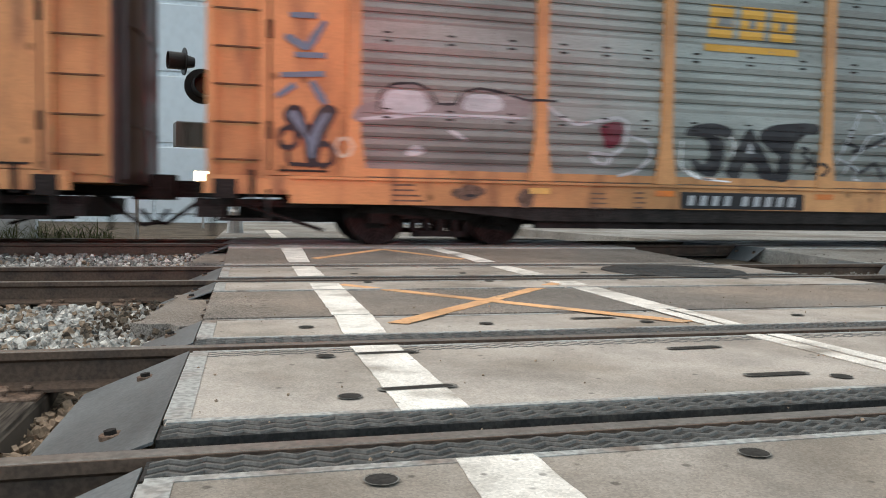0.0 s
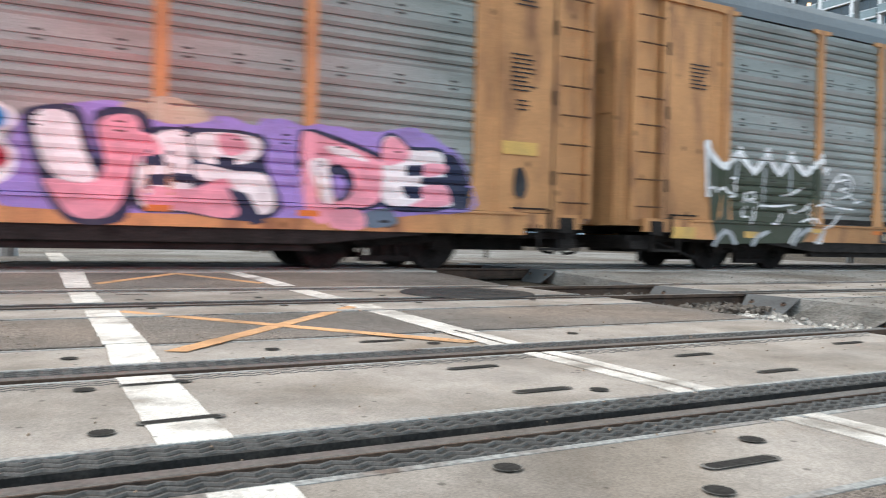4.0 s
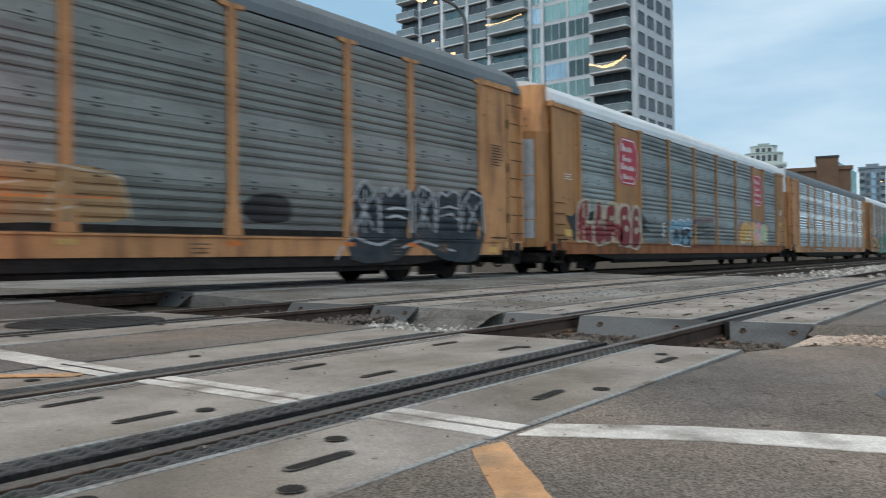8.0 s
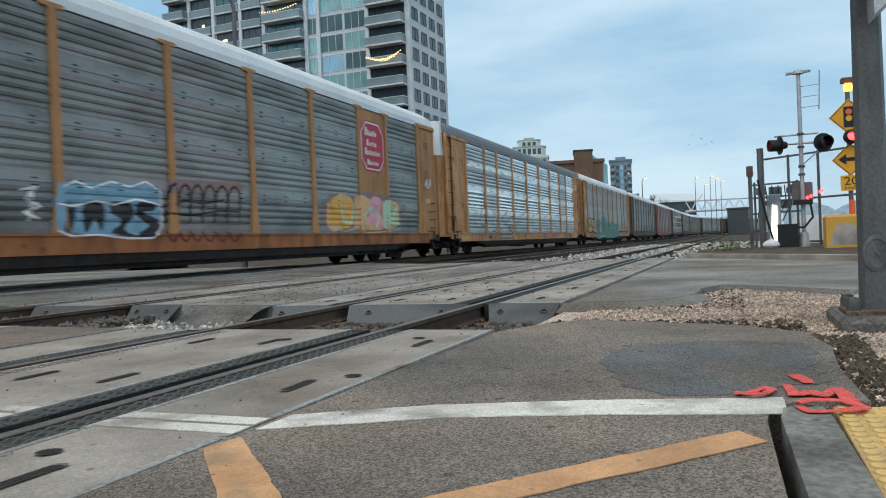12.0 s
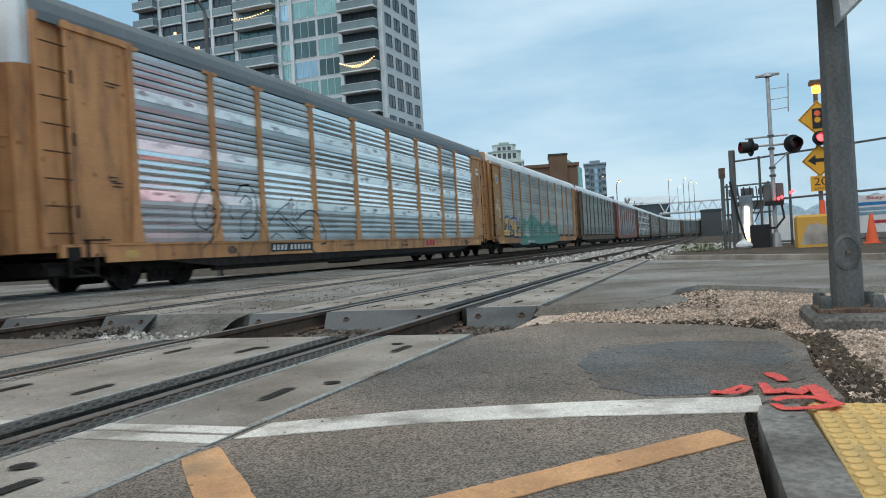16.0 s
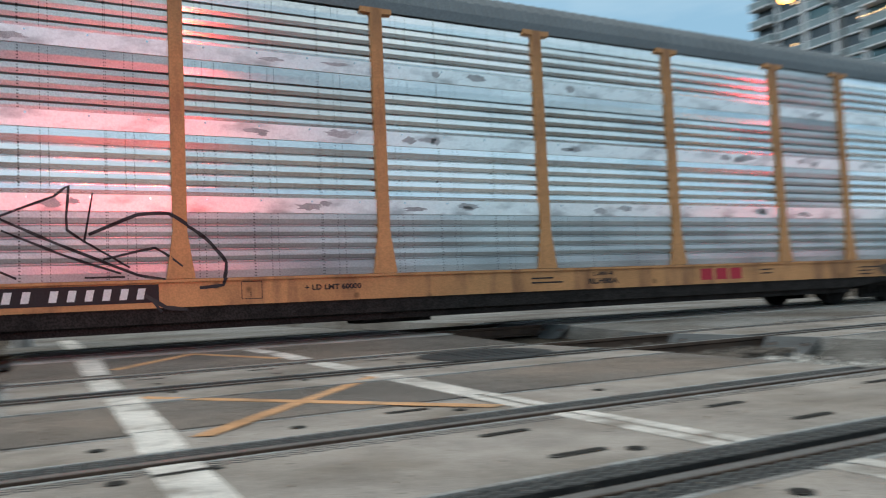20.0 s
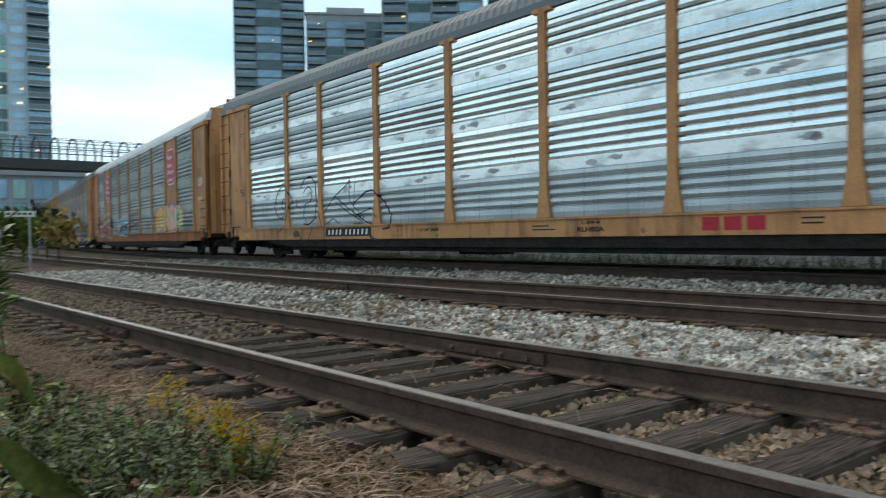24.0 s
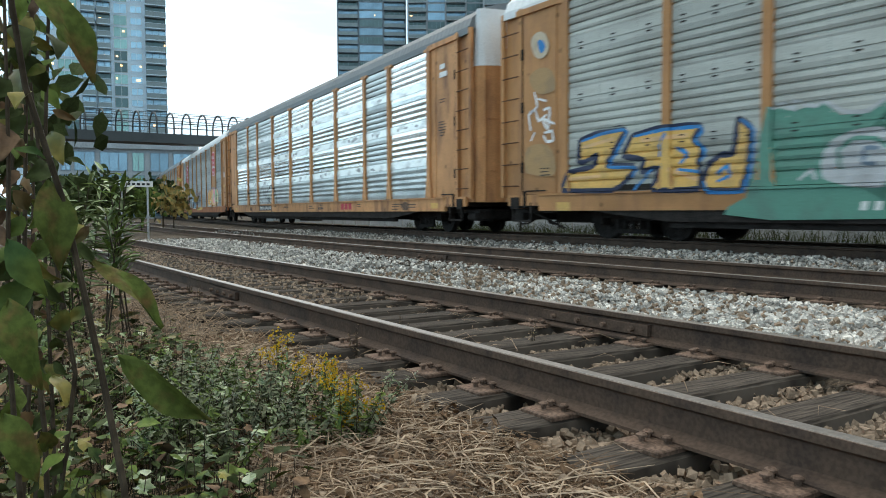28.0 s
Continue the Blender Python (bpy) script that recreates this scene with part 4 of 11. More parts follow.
            s.box(e + 0.24, e + 0.9, lo - 0.012, hi + 0.012, SILL1 + 0.09, SILL1 + 0.115, 1)
        s.box(0.02 - far, 0.3, -1.4, 1.4, SILL1 - 0.1, SILL1)
        return s.mesh("end_frame", body, UNDER)
    for k in range(2):
        at = pose(0, 0, 0) if k == 0 else pose(LEN, 0, 0, 0, 0, 180)
        far = reach[k]
        e = part("end_frame", cached(("end", bn, far, ladders), lambda: end_mesh(far)), None, car, "painted steel end frame with a ladder bay" if ladders else "painted steel end frame with low rungs", at=at)
        end_door(car, at @ pose(0.26 - far, 0, 0), body, *doors[k])
        rung = cached("rung", lambda: S().rod((0.08, 0, 0), (0.64, 0, 0), 0.014, n=6).mesh("ladder_rung", RUNG))
        for z in np.arange(1.08, 4.6 if ladders else 2.0, 0.46 if ladders else 0.3):
            part("ladder_rung", rung, None, e, at=pose(-far, -HALF - 0.035, z) if k == 0 else pose(0.72 - far, HALF + 0.035, z, 0, 0, 180))
        # wide boxes are added under the end to block light from behind
        cs = cached("coupler", lambda: S().box(-0.12, 1.9, -1.2, 1.2, 0.5, 0.6).box(-0.1, 0.25, -1.3, 1.3, 0.36, 0.5).box(0.4, 1.7, -0.5, 0.5, 0.3, 0.5).rod((0.1, -1.25, 0.36), (0.1, -1.25, 0.12), 0.03, n=6).rod((0.55, -1.2, 0.5), (1.5, -1.2, 0.2), 0.025, n=6).box(-0.95, 0.5, -0.12, 0.12, 0.62, 0.85).box(-1.0, -0.7, -0.2, 0.2, 0.58, 0.92).tube([(-0.1, 0.3, 0.62), (-0.35, 0.3, 0.42), (-0.6, 0.32, 0.24), (-0.8, 0.34, 0.27), (-0.95, 0.36, 0.45)], 0.028).mesh("coupler", UNDER))
        part("coupler", cs, None, car, "black knuckle coupler with boxes added to block light beneath", at=at)
    for xc in (3.15, LEN - 3.15):
        truck(car, xc, keyed)
    CARS[slot] = car
    return car


GREY_ORANGE = "orange covered car carrier with weathered grey ribbed panels and graffiti"
BOW, FLAT, DARK_BOW = (0.36, None), (0.04, None), (0.32, None, DOOR_DARK)
autorack("autorack_car", -4, CAR_ORANGE, PANEL_DARK, ROOF_GREY, GREY_ORANGE, doors=(BOW, DARK_BOW), reach=(0.26, 0.45))
autorack("autorack_car", -3, CAR_ORANGE, PANEL_DARK, ROOF_GREY, "orange covered car carrier with weathered panels, colourful lettered graffiti", keyed=True, doors=(FLAT, (0.4, None, DOOR_DARK)), reach=(-0.04, 0.22))
autorack("autorack_car", -2, CAR_ORANGE, PANEL_DARK, ROOF_GREY, "orange covered car carrier with dark weathered panels and white zigzag graffiti", keyed=True, doors=((0.36, None), BOW), reach=(0.32, 0.08))
autorack("autorack_car", -1, CAR_OCHRE, PANEL_GREY, ROOF_WHITE, "ochre covered car carrier, white roof, red lettered graffiti", keyed=True, plain=(1, 7), doors=((0.8, CAR_ORANGE), BOW), sill=SILL_RED, reach=(-0.26, -0.3), ladders=False)
autorack("autorack_car", 0, CAR_ORANGE, PANEL_SILVER, ROOF_GREY, "orange covered car carrier with shiny silver ribbed panels", keyed=True, doors=((0.5, ROOF_WHITE), (0.4, ROOF_WHITE)), reach=(0.36, 0.26))
autorack("autorack_car", 1, CAR_OCHRE, PANEL_PALE, ROOF_WHITE, "ochre covered car carrier with grey panels and green graffiti", keyed=True)
autorack("autorack_car", 2, CAR_BROWN, PANEL_DARK, ROOF_WHITE, "brown covered car carrier with weathered grey panels")
autorack("autorack_car", 3, CAR_RED, PANEL_GREY, ROOF_WHITE, "red covered car carrier with grey panels")
autorack("autorack_car", 4, CAR_BROWN, PANEL_SILVER, ROOF_WHITE, "brown covered car carrier with bright panels")
for k in range(5, 10):
    autorack("autorack_car", k, CAR_BROWN, PANEL_PALE if k % 2 else PANEL_GREY, ROOF_WHITE, "brown covered car carrier far along the train")


# ---- lettering and spray paint that follow the ribs ----
PROFILE_Z = [z for z, d in PANEL_PROFILE][::-1]
PROFILE_D = [-d for z, d in PANEL_PROFILE][::-1]


def rib_depth(z):
    """How far the panel stands out at a height."""
    return float(np.interp(z, PROFILE_Z, PROFILE_D))


RIB_CUTS = PROFILE_Z[1:-1]


RAILED = []          # cars whose panels stand on a proud lower rail


def conform(me, layer, posts=POSTS, plain=(), rail=False):
    """Lays a flat mesh in (x, z) on the car's side: over ribs, posts and sill."""
    bm = bmesh.new()
    bm.from_mesh(me)
    bmesh.ops.triangulate(bm, faces=bm.faces[:])
    zs = [v.co.z for v in bm.verts]
    xs = [v.co.x for v in bm.verts]
    cuts = [(Vector((0, 0, c)), Vector((0, 0, 1))) for c in RIB_CUTS + [PAN0 - 0.005, SILL1 + 0.04, SILL1 - 0.001, SILL1 - 0.006] + ([SILL1 + 0.05, SILL1 + 0.156, SILL1 + 0.16] if rail else []) if min(zs) < c < max(zs)]
    for p in posts:
        cuts += [(Vector((p + e, 0, 0)), Vector((1, 0, 0))) for e in (-0.17, -0.165, -0.09, -0.085, 0.085, 0.09, 0.165, 0.17) if min(xs) < p + e < max(xs)]
    for co, no in cuts:
        bmesh.ops.bisect_plane(bm, geom=bm.verts[:] + bm.edges[:] + bm.faces[:], plane_co=co, plane_no=no, dist=1e-5)
    lift = 0.0025 + 0.0016 * layer
    for v in bm.verts:
        x, z = v.co.x, v.co.z
        near = min((abs(x - p) for p in posts), default=9)
        half = 0.0875 + max(0.0, (SILL1 + 0.62 - z)) / 0.58 * 0.08
        if z < SILL1 + 0.038:
            y = -HALF - (0.0505 if z > SILL1 - 0.003 else 0.0205)
        elif near < half:
            y = -HALF - 0.056
        elif rail and SILL1 + 0.045 < z < SILL1 + 0.158 and 1.9 < x < LEN - 1.9:
            y = -HALF - 0.0305
        elif any(posts[k] < x < posts[k + 1] for k in plain if k + 1 < len(posts)) or x < posts[0] or x > posts[-1]:
            y = -HALF - 0.016
        else:
            y = -HALF - rib_depth(z)
        v.co.y = y - lift
    for f in bm.faces:
        f.normal_update()
        if f.normal.y > 0:
            f.normal_flip()
    bm.to_mesh(me)
    bm.free()
    me.update()


def text_mesh(body, height, x, z, width=None, fat=0.0, shear=0.0, spacing=1.0):
    """Flat letters in the plane (x, z)."""
    cu = bpy.data.curves.new("lettering", "FONT")
    cu.body, cu.size, cu.offset, cu.shear, cu.space_character, cu.resolution_u = body, 1.0, fat, shear, spacing, 3
    ob = bpy.data.objects.new("lettering", cu)
    scene.collection.objects.link(ob)
    me = bpy.data.meshes.new_from_object(ob.evaluated_get(bpy.context.evaluated_depsgraph_get()))
    bpy.data.objects.remove(ob)
    co = np.empty(len(me.vertices) * 3)
    me.vertices.foreach_get("co", co)
    co = co.reshape(-1, 3)
    lo, hi = co.min(0), co.max(0)
    sz = height / (hi[1] - lo[1])
    sx = width / (hi[0] - lo[0]) if width else sz
    out = np.c_[x + (co[:, 0] - lo[0]) * sx, 0 * co[:, 0], z + (co[:, 1] - lo[1]) * sz]
    me.vertices.foreach_set("co", out.ravel())
    return me


def shape_mesh(polys):
    """Flat outlines in (x, z); outlines that share corners are joined."""
    seen, v, f = {}, [], []
    for p in polys:
        face = []
        for x, z in p:
            key = (round(x, 4), round(z, 4))
            if key not in seen:
                seen[key] = len(v)
                v.append((x, 0, z))
            face.append(seen[key])
        if len(set(face)) == len(face):
            f.append(tuple(face))
    me = bpy.data.meshes.new("shape")
    me.from_pydata(v, [], f)
    return me


def smooth_path(points):
    """The path with its corners rounded, as by a hand."""
    if len(points) < 3:
        return points
    out = [points[0]]
    for a, b, c in zip(points, points[1:], points[2:]):
        out += [(0.3 * a[0] + 0.7 * b[0], 0.3 * a[1] + 0.7 * b[1]), (0.94 * b[0] + 0.03 * (a[0] + c[0]), 0.94 * b[1] + 0.03 * (a[1] + c[1])), (0.3 * c[0] + 0.7 * b[0], 0.3 * c[1] + 0.7 * b[1])]
    return out + [points[-1]]


def ribbon(points, w, hard=False):
    """A stroke along points, its width wavering a little; neighbouring quads share their corners."""
    pts = points if hard else smooth_path(points)
    left, right, n = [], [], len(pts)
    for k, (x, z) in enumerate(pts):
        xa, za = pts[max(0, k - 1)]
        xb, zb = pts[min(n - 1, k + 1)]
        d = math.hypot(xb - xa, zb - za) or 1e-6
        h = w / 2 * (1 + 0.14 * math.sin(2.3 * k + 5 * x)) * (0.75 if k in (0, n - 1) else 1.0)
        nx, nz = -(zb - za) / d * h, (xb - xa) / d * h
        left.append((x + nx, z + nz))
        right.append((x - nx, z - nz))
    return [[right[k], right[k + 1], left[k + 1], left[k]] for k in range(n - 1)]


def blob(cx, cz, rx, rz, n=14, rough=0.12, seed=0):
    r = random.Random(seed)
    return [(cx + rx * math.cos(a) * (1 + r.uniform(-rough, rough)), cz + rz * math.sin(a) * (1 + r.uniform(-rough, rough))) for a in (2 * math.pi * k / n for k in range(n))]


def islands(me):
    """The mesh's separate pieces, as lists of faces."""
    root = list(range(len(me.vertices)))

    def find(a):
        while root[a] != a:
            root[a] = root[root[a]]
            a = root[a]
        return a
    for p in me.polygons:
        for k in p.vertices[1:]:
            root[find(k)] = find(p.vertices[0])
    out = {}
    for p in me.polygons:
        out.setdefault(find(p.vertices[0]), []).append(tuple(p.vertices))
    return list(out.values())


def decal(car, name, me, mat, layer=0, label="", plain=()):
    """Paint on the car's side; separate bars, strokes and patches become parts of their own."""
    if name not in ("letter", "letter_outline"):
        pieces = islands(me)
        if len(pieces) > 1:
            for n, faces in enumerate(pieces):
                use = sorted({i for f in faces for i in f})
                one = bpy.data.meshes.new(name)
                one.from_pydata([me.vertices[i].co[:] for i in use], [], [tuple(use.index(i) for i in f) for f in faces])
                decal(car, name, one, mat, layer + 0.05 * (n % 12), label, plain)
            return
    conform(me, layer, plain=plain, rail=car in RAILED)
    me.materials.clear()
    me.materials.append(mat)
    part(name, me, None, car, label)


def spray(name, color, rough=0.6):
    return material(name, color, rough, spread=0.12, size=3, fine=40, bump=0.03, second=tuple(0.72 * c + 0.03 for c in color), second_at=0.56)


SP_BLACK = spray("spray_black", (0.022, 0.022, 0.025))
SP_WHITE = spray("spray_white", (0.86, 0.85, 0.85))
SP_PINK = spray("spray_pink", (0.82, 0.36, 0.44))
SP_FADED = spray("spray_faded_grey", (0.27, 0.24, 0.235))
SP_RED = spray("spray_red", (0.42, 0.025, 0.05))
SP_BRICK = spray("spray_brick_red", (0.25, 0.022, 0.03))
SP_MAROON = spray("spray_maroon", (0.14, 0.015, 0.03))
SP_YELLOW = spray("spray_yellow", (0.7, 0.43, 0.13))
SP_AMBER = spray("spray_amber", (0.82, 0.42, 0.08))
SP_ORANGE = spray("spray_orange", (0.72, 0.2, 0.04))
SP_NAVY = spray("spray_navy", (0.02, 0.03, 0.07))
SP_BLUE = spray("spray_blue", (0.015, 0.21, 0.52))
SP_PURPLE = spray("spray_purple", (0.33, 0.25, 0.6))
SP_CREAM = spray("spray_cream", (0.55, 0.46, 0.34))
SP_OLIVE = spray("spray_olive", (0.055, 0.07, 0.045))
SP_MAUVE = spray("spray_mauve", (0.3, 0.2, 0.19))
SP_PEACH = spray("spray_peach", (0.74, 0.45, 0.22))
SP_MINT = spray("spray_mint", (0.5, 0.68, 0.46))
SP_TAN = spray("spray_tan", (0.42, 0.26, 0.12))
SP_SKY = spray("spray_pale_blue", (0.2, 0.38, 0.5))
SP_SLATE = spray("spray_slate", (0.13, 0.19, 0.25))
SP_STEEL = spray("spray_steel_blue", (0.016, 0.032, 0.04))
SP_SILVER = spray("spray_silver", (0.46, 0.48, 0.5))
SP_GREEN = spray("spray_green", (0.1, 0.27, 0.21))
PANEL_SHADE = spray("spray_grey", (0.19, 0.2, 0.2))


def scrawl(car, x0, x1, z0, z1, mat, seed, w=0.028, letters=5, layer=1, label="", plain=()):
    """A quick hand-drawn tag: one tangled stroke a letter, all its own."""
    r = random.Random(seed)
    step = (x1 - x0) / letters
    polys = []
    for k in range(letters):
        xa = x0 + k * step
        pts = [(xa + step * r.uniform(-0.1, 1.15), z0 + (z1 - z0) * (r.uniform(0.7, 1.0) if j % 2 else r.uniform(0.0, 0.3))) for j in range(r.randrange(4, 7))]
        polys += ribbon(pts, w * r.uniform(0.8, 1.3))
    polys += ribbon([(x0, z0 + 0.1), (x0 + (x1 - x0) * 0.4, z0 - 0.06), (x1, z0 + 0.12)], w)
    decal(car, "spray_line", shape_mesh(polys), mat, layer, label, plain)


def curvy(pts, n=3):
    """A closed outline with its corners rounded."""
    out, m = [], len(pts)
    for k in range(m):
        p0, p1, p2, p3 = (pts[(k + j - 1) % m] for j in range(4))
        for i in range(n):
            u = i / n
            out.append(tuple(0.5 * (2 * b + (c - a) * u + (2 * a - 5 * b + 4 * c - d) * u * u + (3 * b - a - 3 * c + d) * u ** 3) for a, b, c, d in zip(p0, p1, p2, p3)))
    return out


def daub(car, mat, layer, outline, label="", plain=(), round_=True):
    """A filled patch of spray paint."""
    decal(car, "spray_patch", shape_mesh([curvy(outline) if round_ else outline]), mat, layer, label, plain)


def line(car, mat, layer, w, points, label="", plain=()):
    """A stroke of spray paint."""
    decal(car, "spray_line", shape_mesh(ribbon(points, w)), mat, layer, label, plain)


def bars_plate(car, x0, x1, z0, z1, plate_mat, bar_mat, bars, layer=0):
    """A dark plate on the sill with plain bars for its writing."""
    decal(car, "number_plate", shape_mesh([[(x0, z0), (x1, z0), (x1, z1), (x0, z1)]]), plate_mat, layer, "black plate with plain pale bars")
    w = (x1 - x0) / (bars + 1.5)
    polys = []
    for k in range(bars):
        a = x0 + w * (0.5 + k + (0.5 if k >= 4 else 0))
        lo, hi, lean = z0 + (z1 - z0) * 0.2, z1 - (z1 - z0) * 0.2, w * 0.14
        polys.append([(a + w * 0.12, lo), (a + w * 0.56, lo), (a + w * 0.56 + lean, hi), (a + w * 0.12 + lean, hi)])
    decal(car, "plate_bar", shape_mesh(polys), bar_mat, layer + 1)


def emblem(car, x0, x1, z0, z1):
    """A yellow emblem in plain blocks over a bar."""
    w = (x1 - x0) / 3
    for k in range(3):
        decal(car, "emblem_block", shape_mesh([[(x0 + k * w + 0.05, z0 + 0.2), (x0 + (k + 1) * w - 0.07, z0 + 0.2), (x0 + (k + 1) * w - 0.03, z1), (x0 + k * w + 0.09, z1)]]), LOGO_YELLOW, 1, "yellow painted emblem block")
        decal(car, "emblem_core", shape_mesh([[(x0 + k * w + 0.2, z0 + 0.36), (x0 + (k + 1) * w - (0.07 if k == 0 else 0.2), z0 + 0.36), (x0 + (k + 1) * w - (0.06 if k == 0 else 0.18), z1 - 0.17), (x0 + k * w + 0.22, z1 - 0.17)]]), PANEL_SHADE, 2)
    decal(car, "emblem_bar", shape_mesh([[(x0, z0), (x1, z0), (x1, z0 + 0.1), (x0, z0 + 0.1)]]), LOGO_YELLOW, 1)


def stencils(car, x, z, rows=5, w=0.42, mat=BLACK, seed=1):
    """Small unreadable stencil lines as plain bars."""
    r = random.Random(seed)
    ends = [w * r.uniform(0.6, 1) for _ in range(rows)]
    decal(car, "stencil", shape_mesh([[(x, z - k * 0.068), (x + ends[k], z - k * 0.068), (x + ends[k], z - k * 0.068 + 0.022), (x, z - k * 0.068 + 0.022)] for k in range(rows)]), mat, 1, "small stencilled lines")


# car with the big colourful lettering
B = CARS[-3]
RAILED += [CARS[-3], CARS[-2], CARS[1]]
# grey bubbles, blue tag and black figure at the car's leading end
daub(B, SP_FADED, 0, [(1.9, 1.6), (1.91, 1.81), (2.15, 1.89), (2.22, 2.03), (2.37, 2.11), (2.68, 2.13), (2.85, 2.06), (2.92, 1.88), (3.22, 1.9), (3.28, 2.04), (3.53, 2.12), (3.85, 2.07), (4.19, 1.99), (4.2, 1.77), (3.62, 1.79), (2.92, 1.74)], "faded pink sprayed bubbles")
daub(B, SP_SILVER, 0.6, [(2.22, 1.87), (2.33, 2.03), (2.65, 2.06), (2.82, 1.92), (2.79, 1.78), (2.32, 1.75)])
daub(B, SP_SILVER, 0.6, [(3.3, 1.84), (3.35, 1.99), (3.55, 2.05), (3.82, 2), (3.83, 1.84), (3.48, 1.81)])
line(B, SP_BLACK, 1, 0.035, [(2.16, 1.75), (2.18, 1.99), (2.36, 2.12), (2.66, 2.14), (2.85, 2.06), (2.94, 1.88), (3.21, 1.89), (3.27, 2.05), (3.52, 2.12), (3.85, 2.08), (4.19, 1.99), (4.64, 2)], "thin black sprayed outline")
line(B, SP_SILVER, 1, 0.05, [(1.92, 1.64), (2.65, 1.73), (3.48, 1.74), (4.15, 1.74)])
daub(B, SP_SILVER, 1, [(2.53, 1.21), (2.65, 1.34), (2.8, 1.27), (2.69, 1.2)])
daub(B, SP_SILVER, 1, [(3.11, 1.54), (3.2, 1.54), (3.38, 1.42), (3.24, 1.45)])
line(B, SP_SLATE, 1, 0.1, [(0.98, 2.64), (1.1, 2.58), (1.26, 2.5), (1.48, 2.85)], "slate blue sprayed tag")
line(B, SP_SLATE, 1, 0.1, [(1.1, 2.41), (1.49, 2.42)], "slate blue sprayed tag")
line(B, SP_SLATE, 1, 0.1, [(0.93, 2.15), (1.47, 2.19)], "slate blue sprayed tag")
line(B, SP_SLATE, 1, 0.1, [(0.88, 1.88), (1.11, 2.04)], "slate blue sprayed tag")
line(B, SP_SLATE, 1, 0.1, [(1.31, 2.09), (1.4, 1.95), (1.49, 1.81)], "slate blue sprayed tag")
line(B, SP_SLATE, 1, 0.1, [(1.04, 2.9), (1.38, 2.91)], "slate blue sprayed tag")
daub(B, SP_BLACK, 1.2, [(0.96, 1.66), (1.05, 1.78), (1.2, 1.75), (1.28, 1.53), (1.39, 1.73), (1.51, 1.81), (1.63, 1.76), (1.61, 1.65), (1.5, 1.45), (1.42, 1.2), (1.38, 1.03), (1.26, 1.03), (1.21, 1.34), (1.08, 1.5), (1, 1.56)], "black sprayed figure")
daub(B, SP_SLATE, 2, [(1.02, 1.66), (1.11, 1.72), (1.2, 1.6), (1.27, 1.39), (1.38, 1.59), (1.47, 1.7), (1.54, 1.67), (1.42, 1.44), (1.36, 1.15), (1.29, 1.15), (1.25, 1.36), (1.12, 1.53)])
line(B, SP_BLACK, 2.2, 0.07, [(0.91, 1.35), (0.95, 1.47), (1.05, 1.52), (1.13, 1.45), (1.13, 1.31), (1.05, 1.24), (0.95, 1.26), (0.91, 1.35)])
line(B, SP_BLACK, 2.2, 0.07, [(1.37, 1.15), (1.41, 1.29), (1.51, 1.32), (1.59, 1.23), (1.57, 1.08), (1.47, 1.02), (1.38, 1.06), (1.37, 1.15)])
line(B, SP_BLACK, 1.6, 0.05, [(1.02, 1.22), (1.03, 1.04), (1.5, 1.04)])
line(B, SP_CREAM, 1, 0.05, [(1.61, 1.28), (1.66, 1.38), (1.78, 1.39), (1.84, 1.29), (1.79, 1.18), (1.68, 1.16), (1.61, 1.28)], "cream sprayed ring")
# white squiggle and black letters
line(B, SP_SILVER, 1, 0.045, [(4.47, 1.95), (4.68, 1.8), (4.93, 1.69), (5.28, 1.76), (5.54, 1.82), (5.7, 1.76), (5.67, 1.43), (5.5, 1.29), (5.14, 1.32), (5.21, 1.18), (5.4, 1.16), (5.52, 1.36)], "pale sprayed squiggle")
line(B, SP_SILVER, 1, 0.045, [(5.72, 1.58), (6.06, 1.48), (6.08, 1.27), (5.84, 1.07), (5.56, 1)])
daub(B, SP_MAROON, 0.4, [(5.29, 1.7), (5.61, 1.75), (5.6, 1.48), (5.4, 1.38), (5.32, 1.56)])
daub(B, SP_BLACK, 1, [(6.61, 1.61), (6.7, 1.74), (7.06, 1.8), (7.38, 1.72), (7.33, 1.61), (7.08, 1.63), (7.26, 1.54), (7.23, 1.24), (7.11, 1.04), (6.86, 1.07), (6.71, 1.23), (6.8, 1.28), (6.92, 1.2), (7, 1.38), (6.92, 1.59)], "black sprayed letter")
daub(B, SP_BLACK, 1, [(7.29, 1.09), (7.48, 1.49), (7.66, 1.75), (7.8, 1.6), (8.09, 1.13), (8.13, 1), (7.86, 1.03), (7.76, 1.22), (7.61, 1.23), (7.5, 1.02)], "black sprayed letter")
daub(B, SP_BLACK, 1, [(7.82, 1.65), (8.06, 1.81), (8.79, 1.86), (8.83, 1.71), (8.61, 1.68), (8.41, 1.44), (8.37, 1.04), (8.11, 1), (8.18, 1.35), (7.96, 1.48)], "black sprayed letter")
daub(B, SP_SILVER, 1.6, [(7.62, 1.38), (7.67, 1.55), (7.77, 1.39)], round_=False)
line(B, SP_WHITE, 0.6, 0.028, [(6.56, 1.53), (6.55, 1.16), (6.81, 1), (7.09, 0.99)], "thin white sprayed rim")
line(B, SP_WHITE, 0.6, 0.028, [(7.31, 1.64), (7.42, 1.56), (7.4, 1.23)], "thin white sprayed rim")
line(B, SP_WHITE, 0.6, 0.028, [(8.18, 1.7), (8.38, 1.68), (8.27, 1.49)], "thin white sprayed rim")
line(B, SP_WHITE, 0.6, 0.028, [(6.66, 1.13), (6.89, 0.99), (7.35, 0.96)], "thin white sprayed rim")
line(B, SP_BLACK, 2, 0.05, [(8.54, 1.5), (8.68, 1.48), (8.59, 1.38), (8.73, 1.3), (8.58, 1.18)])
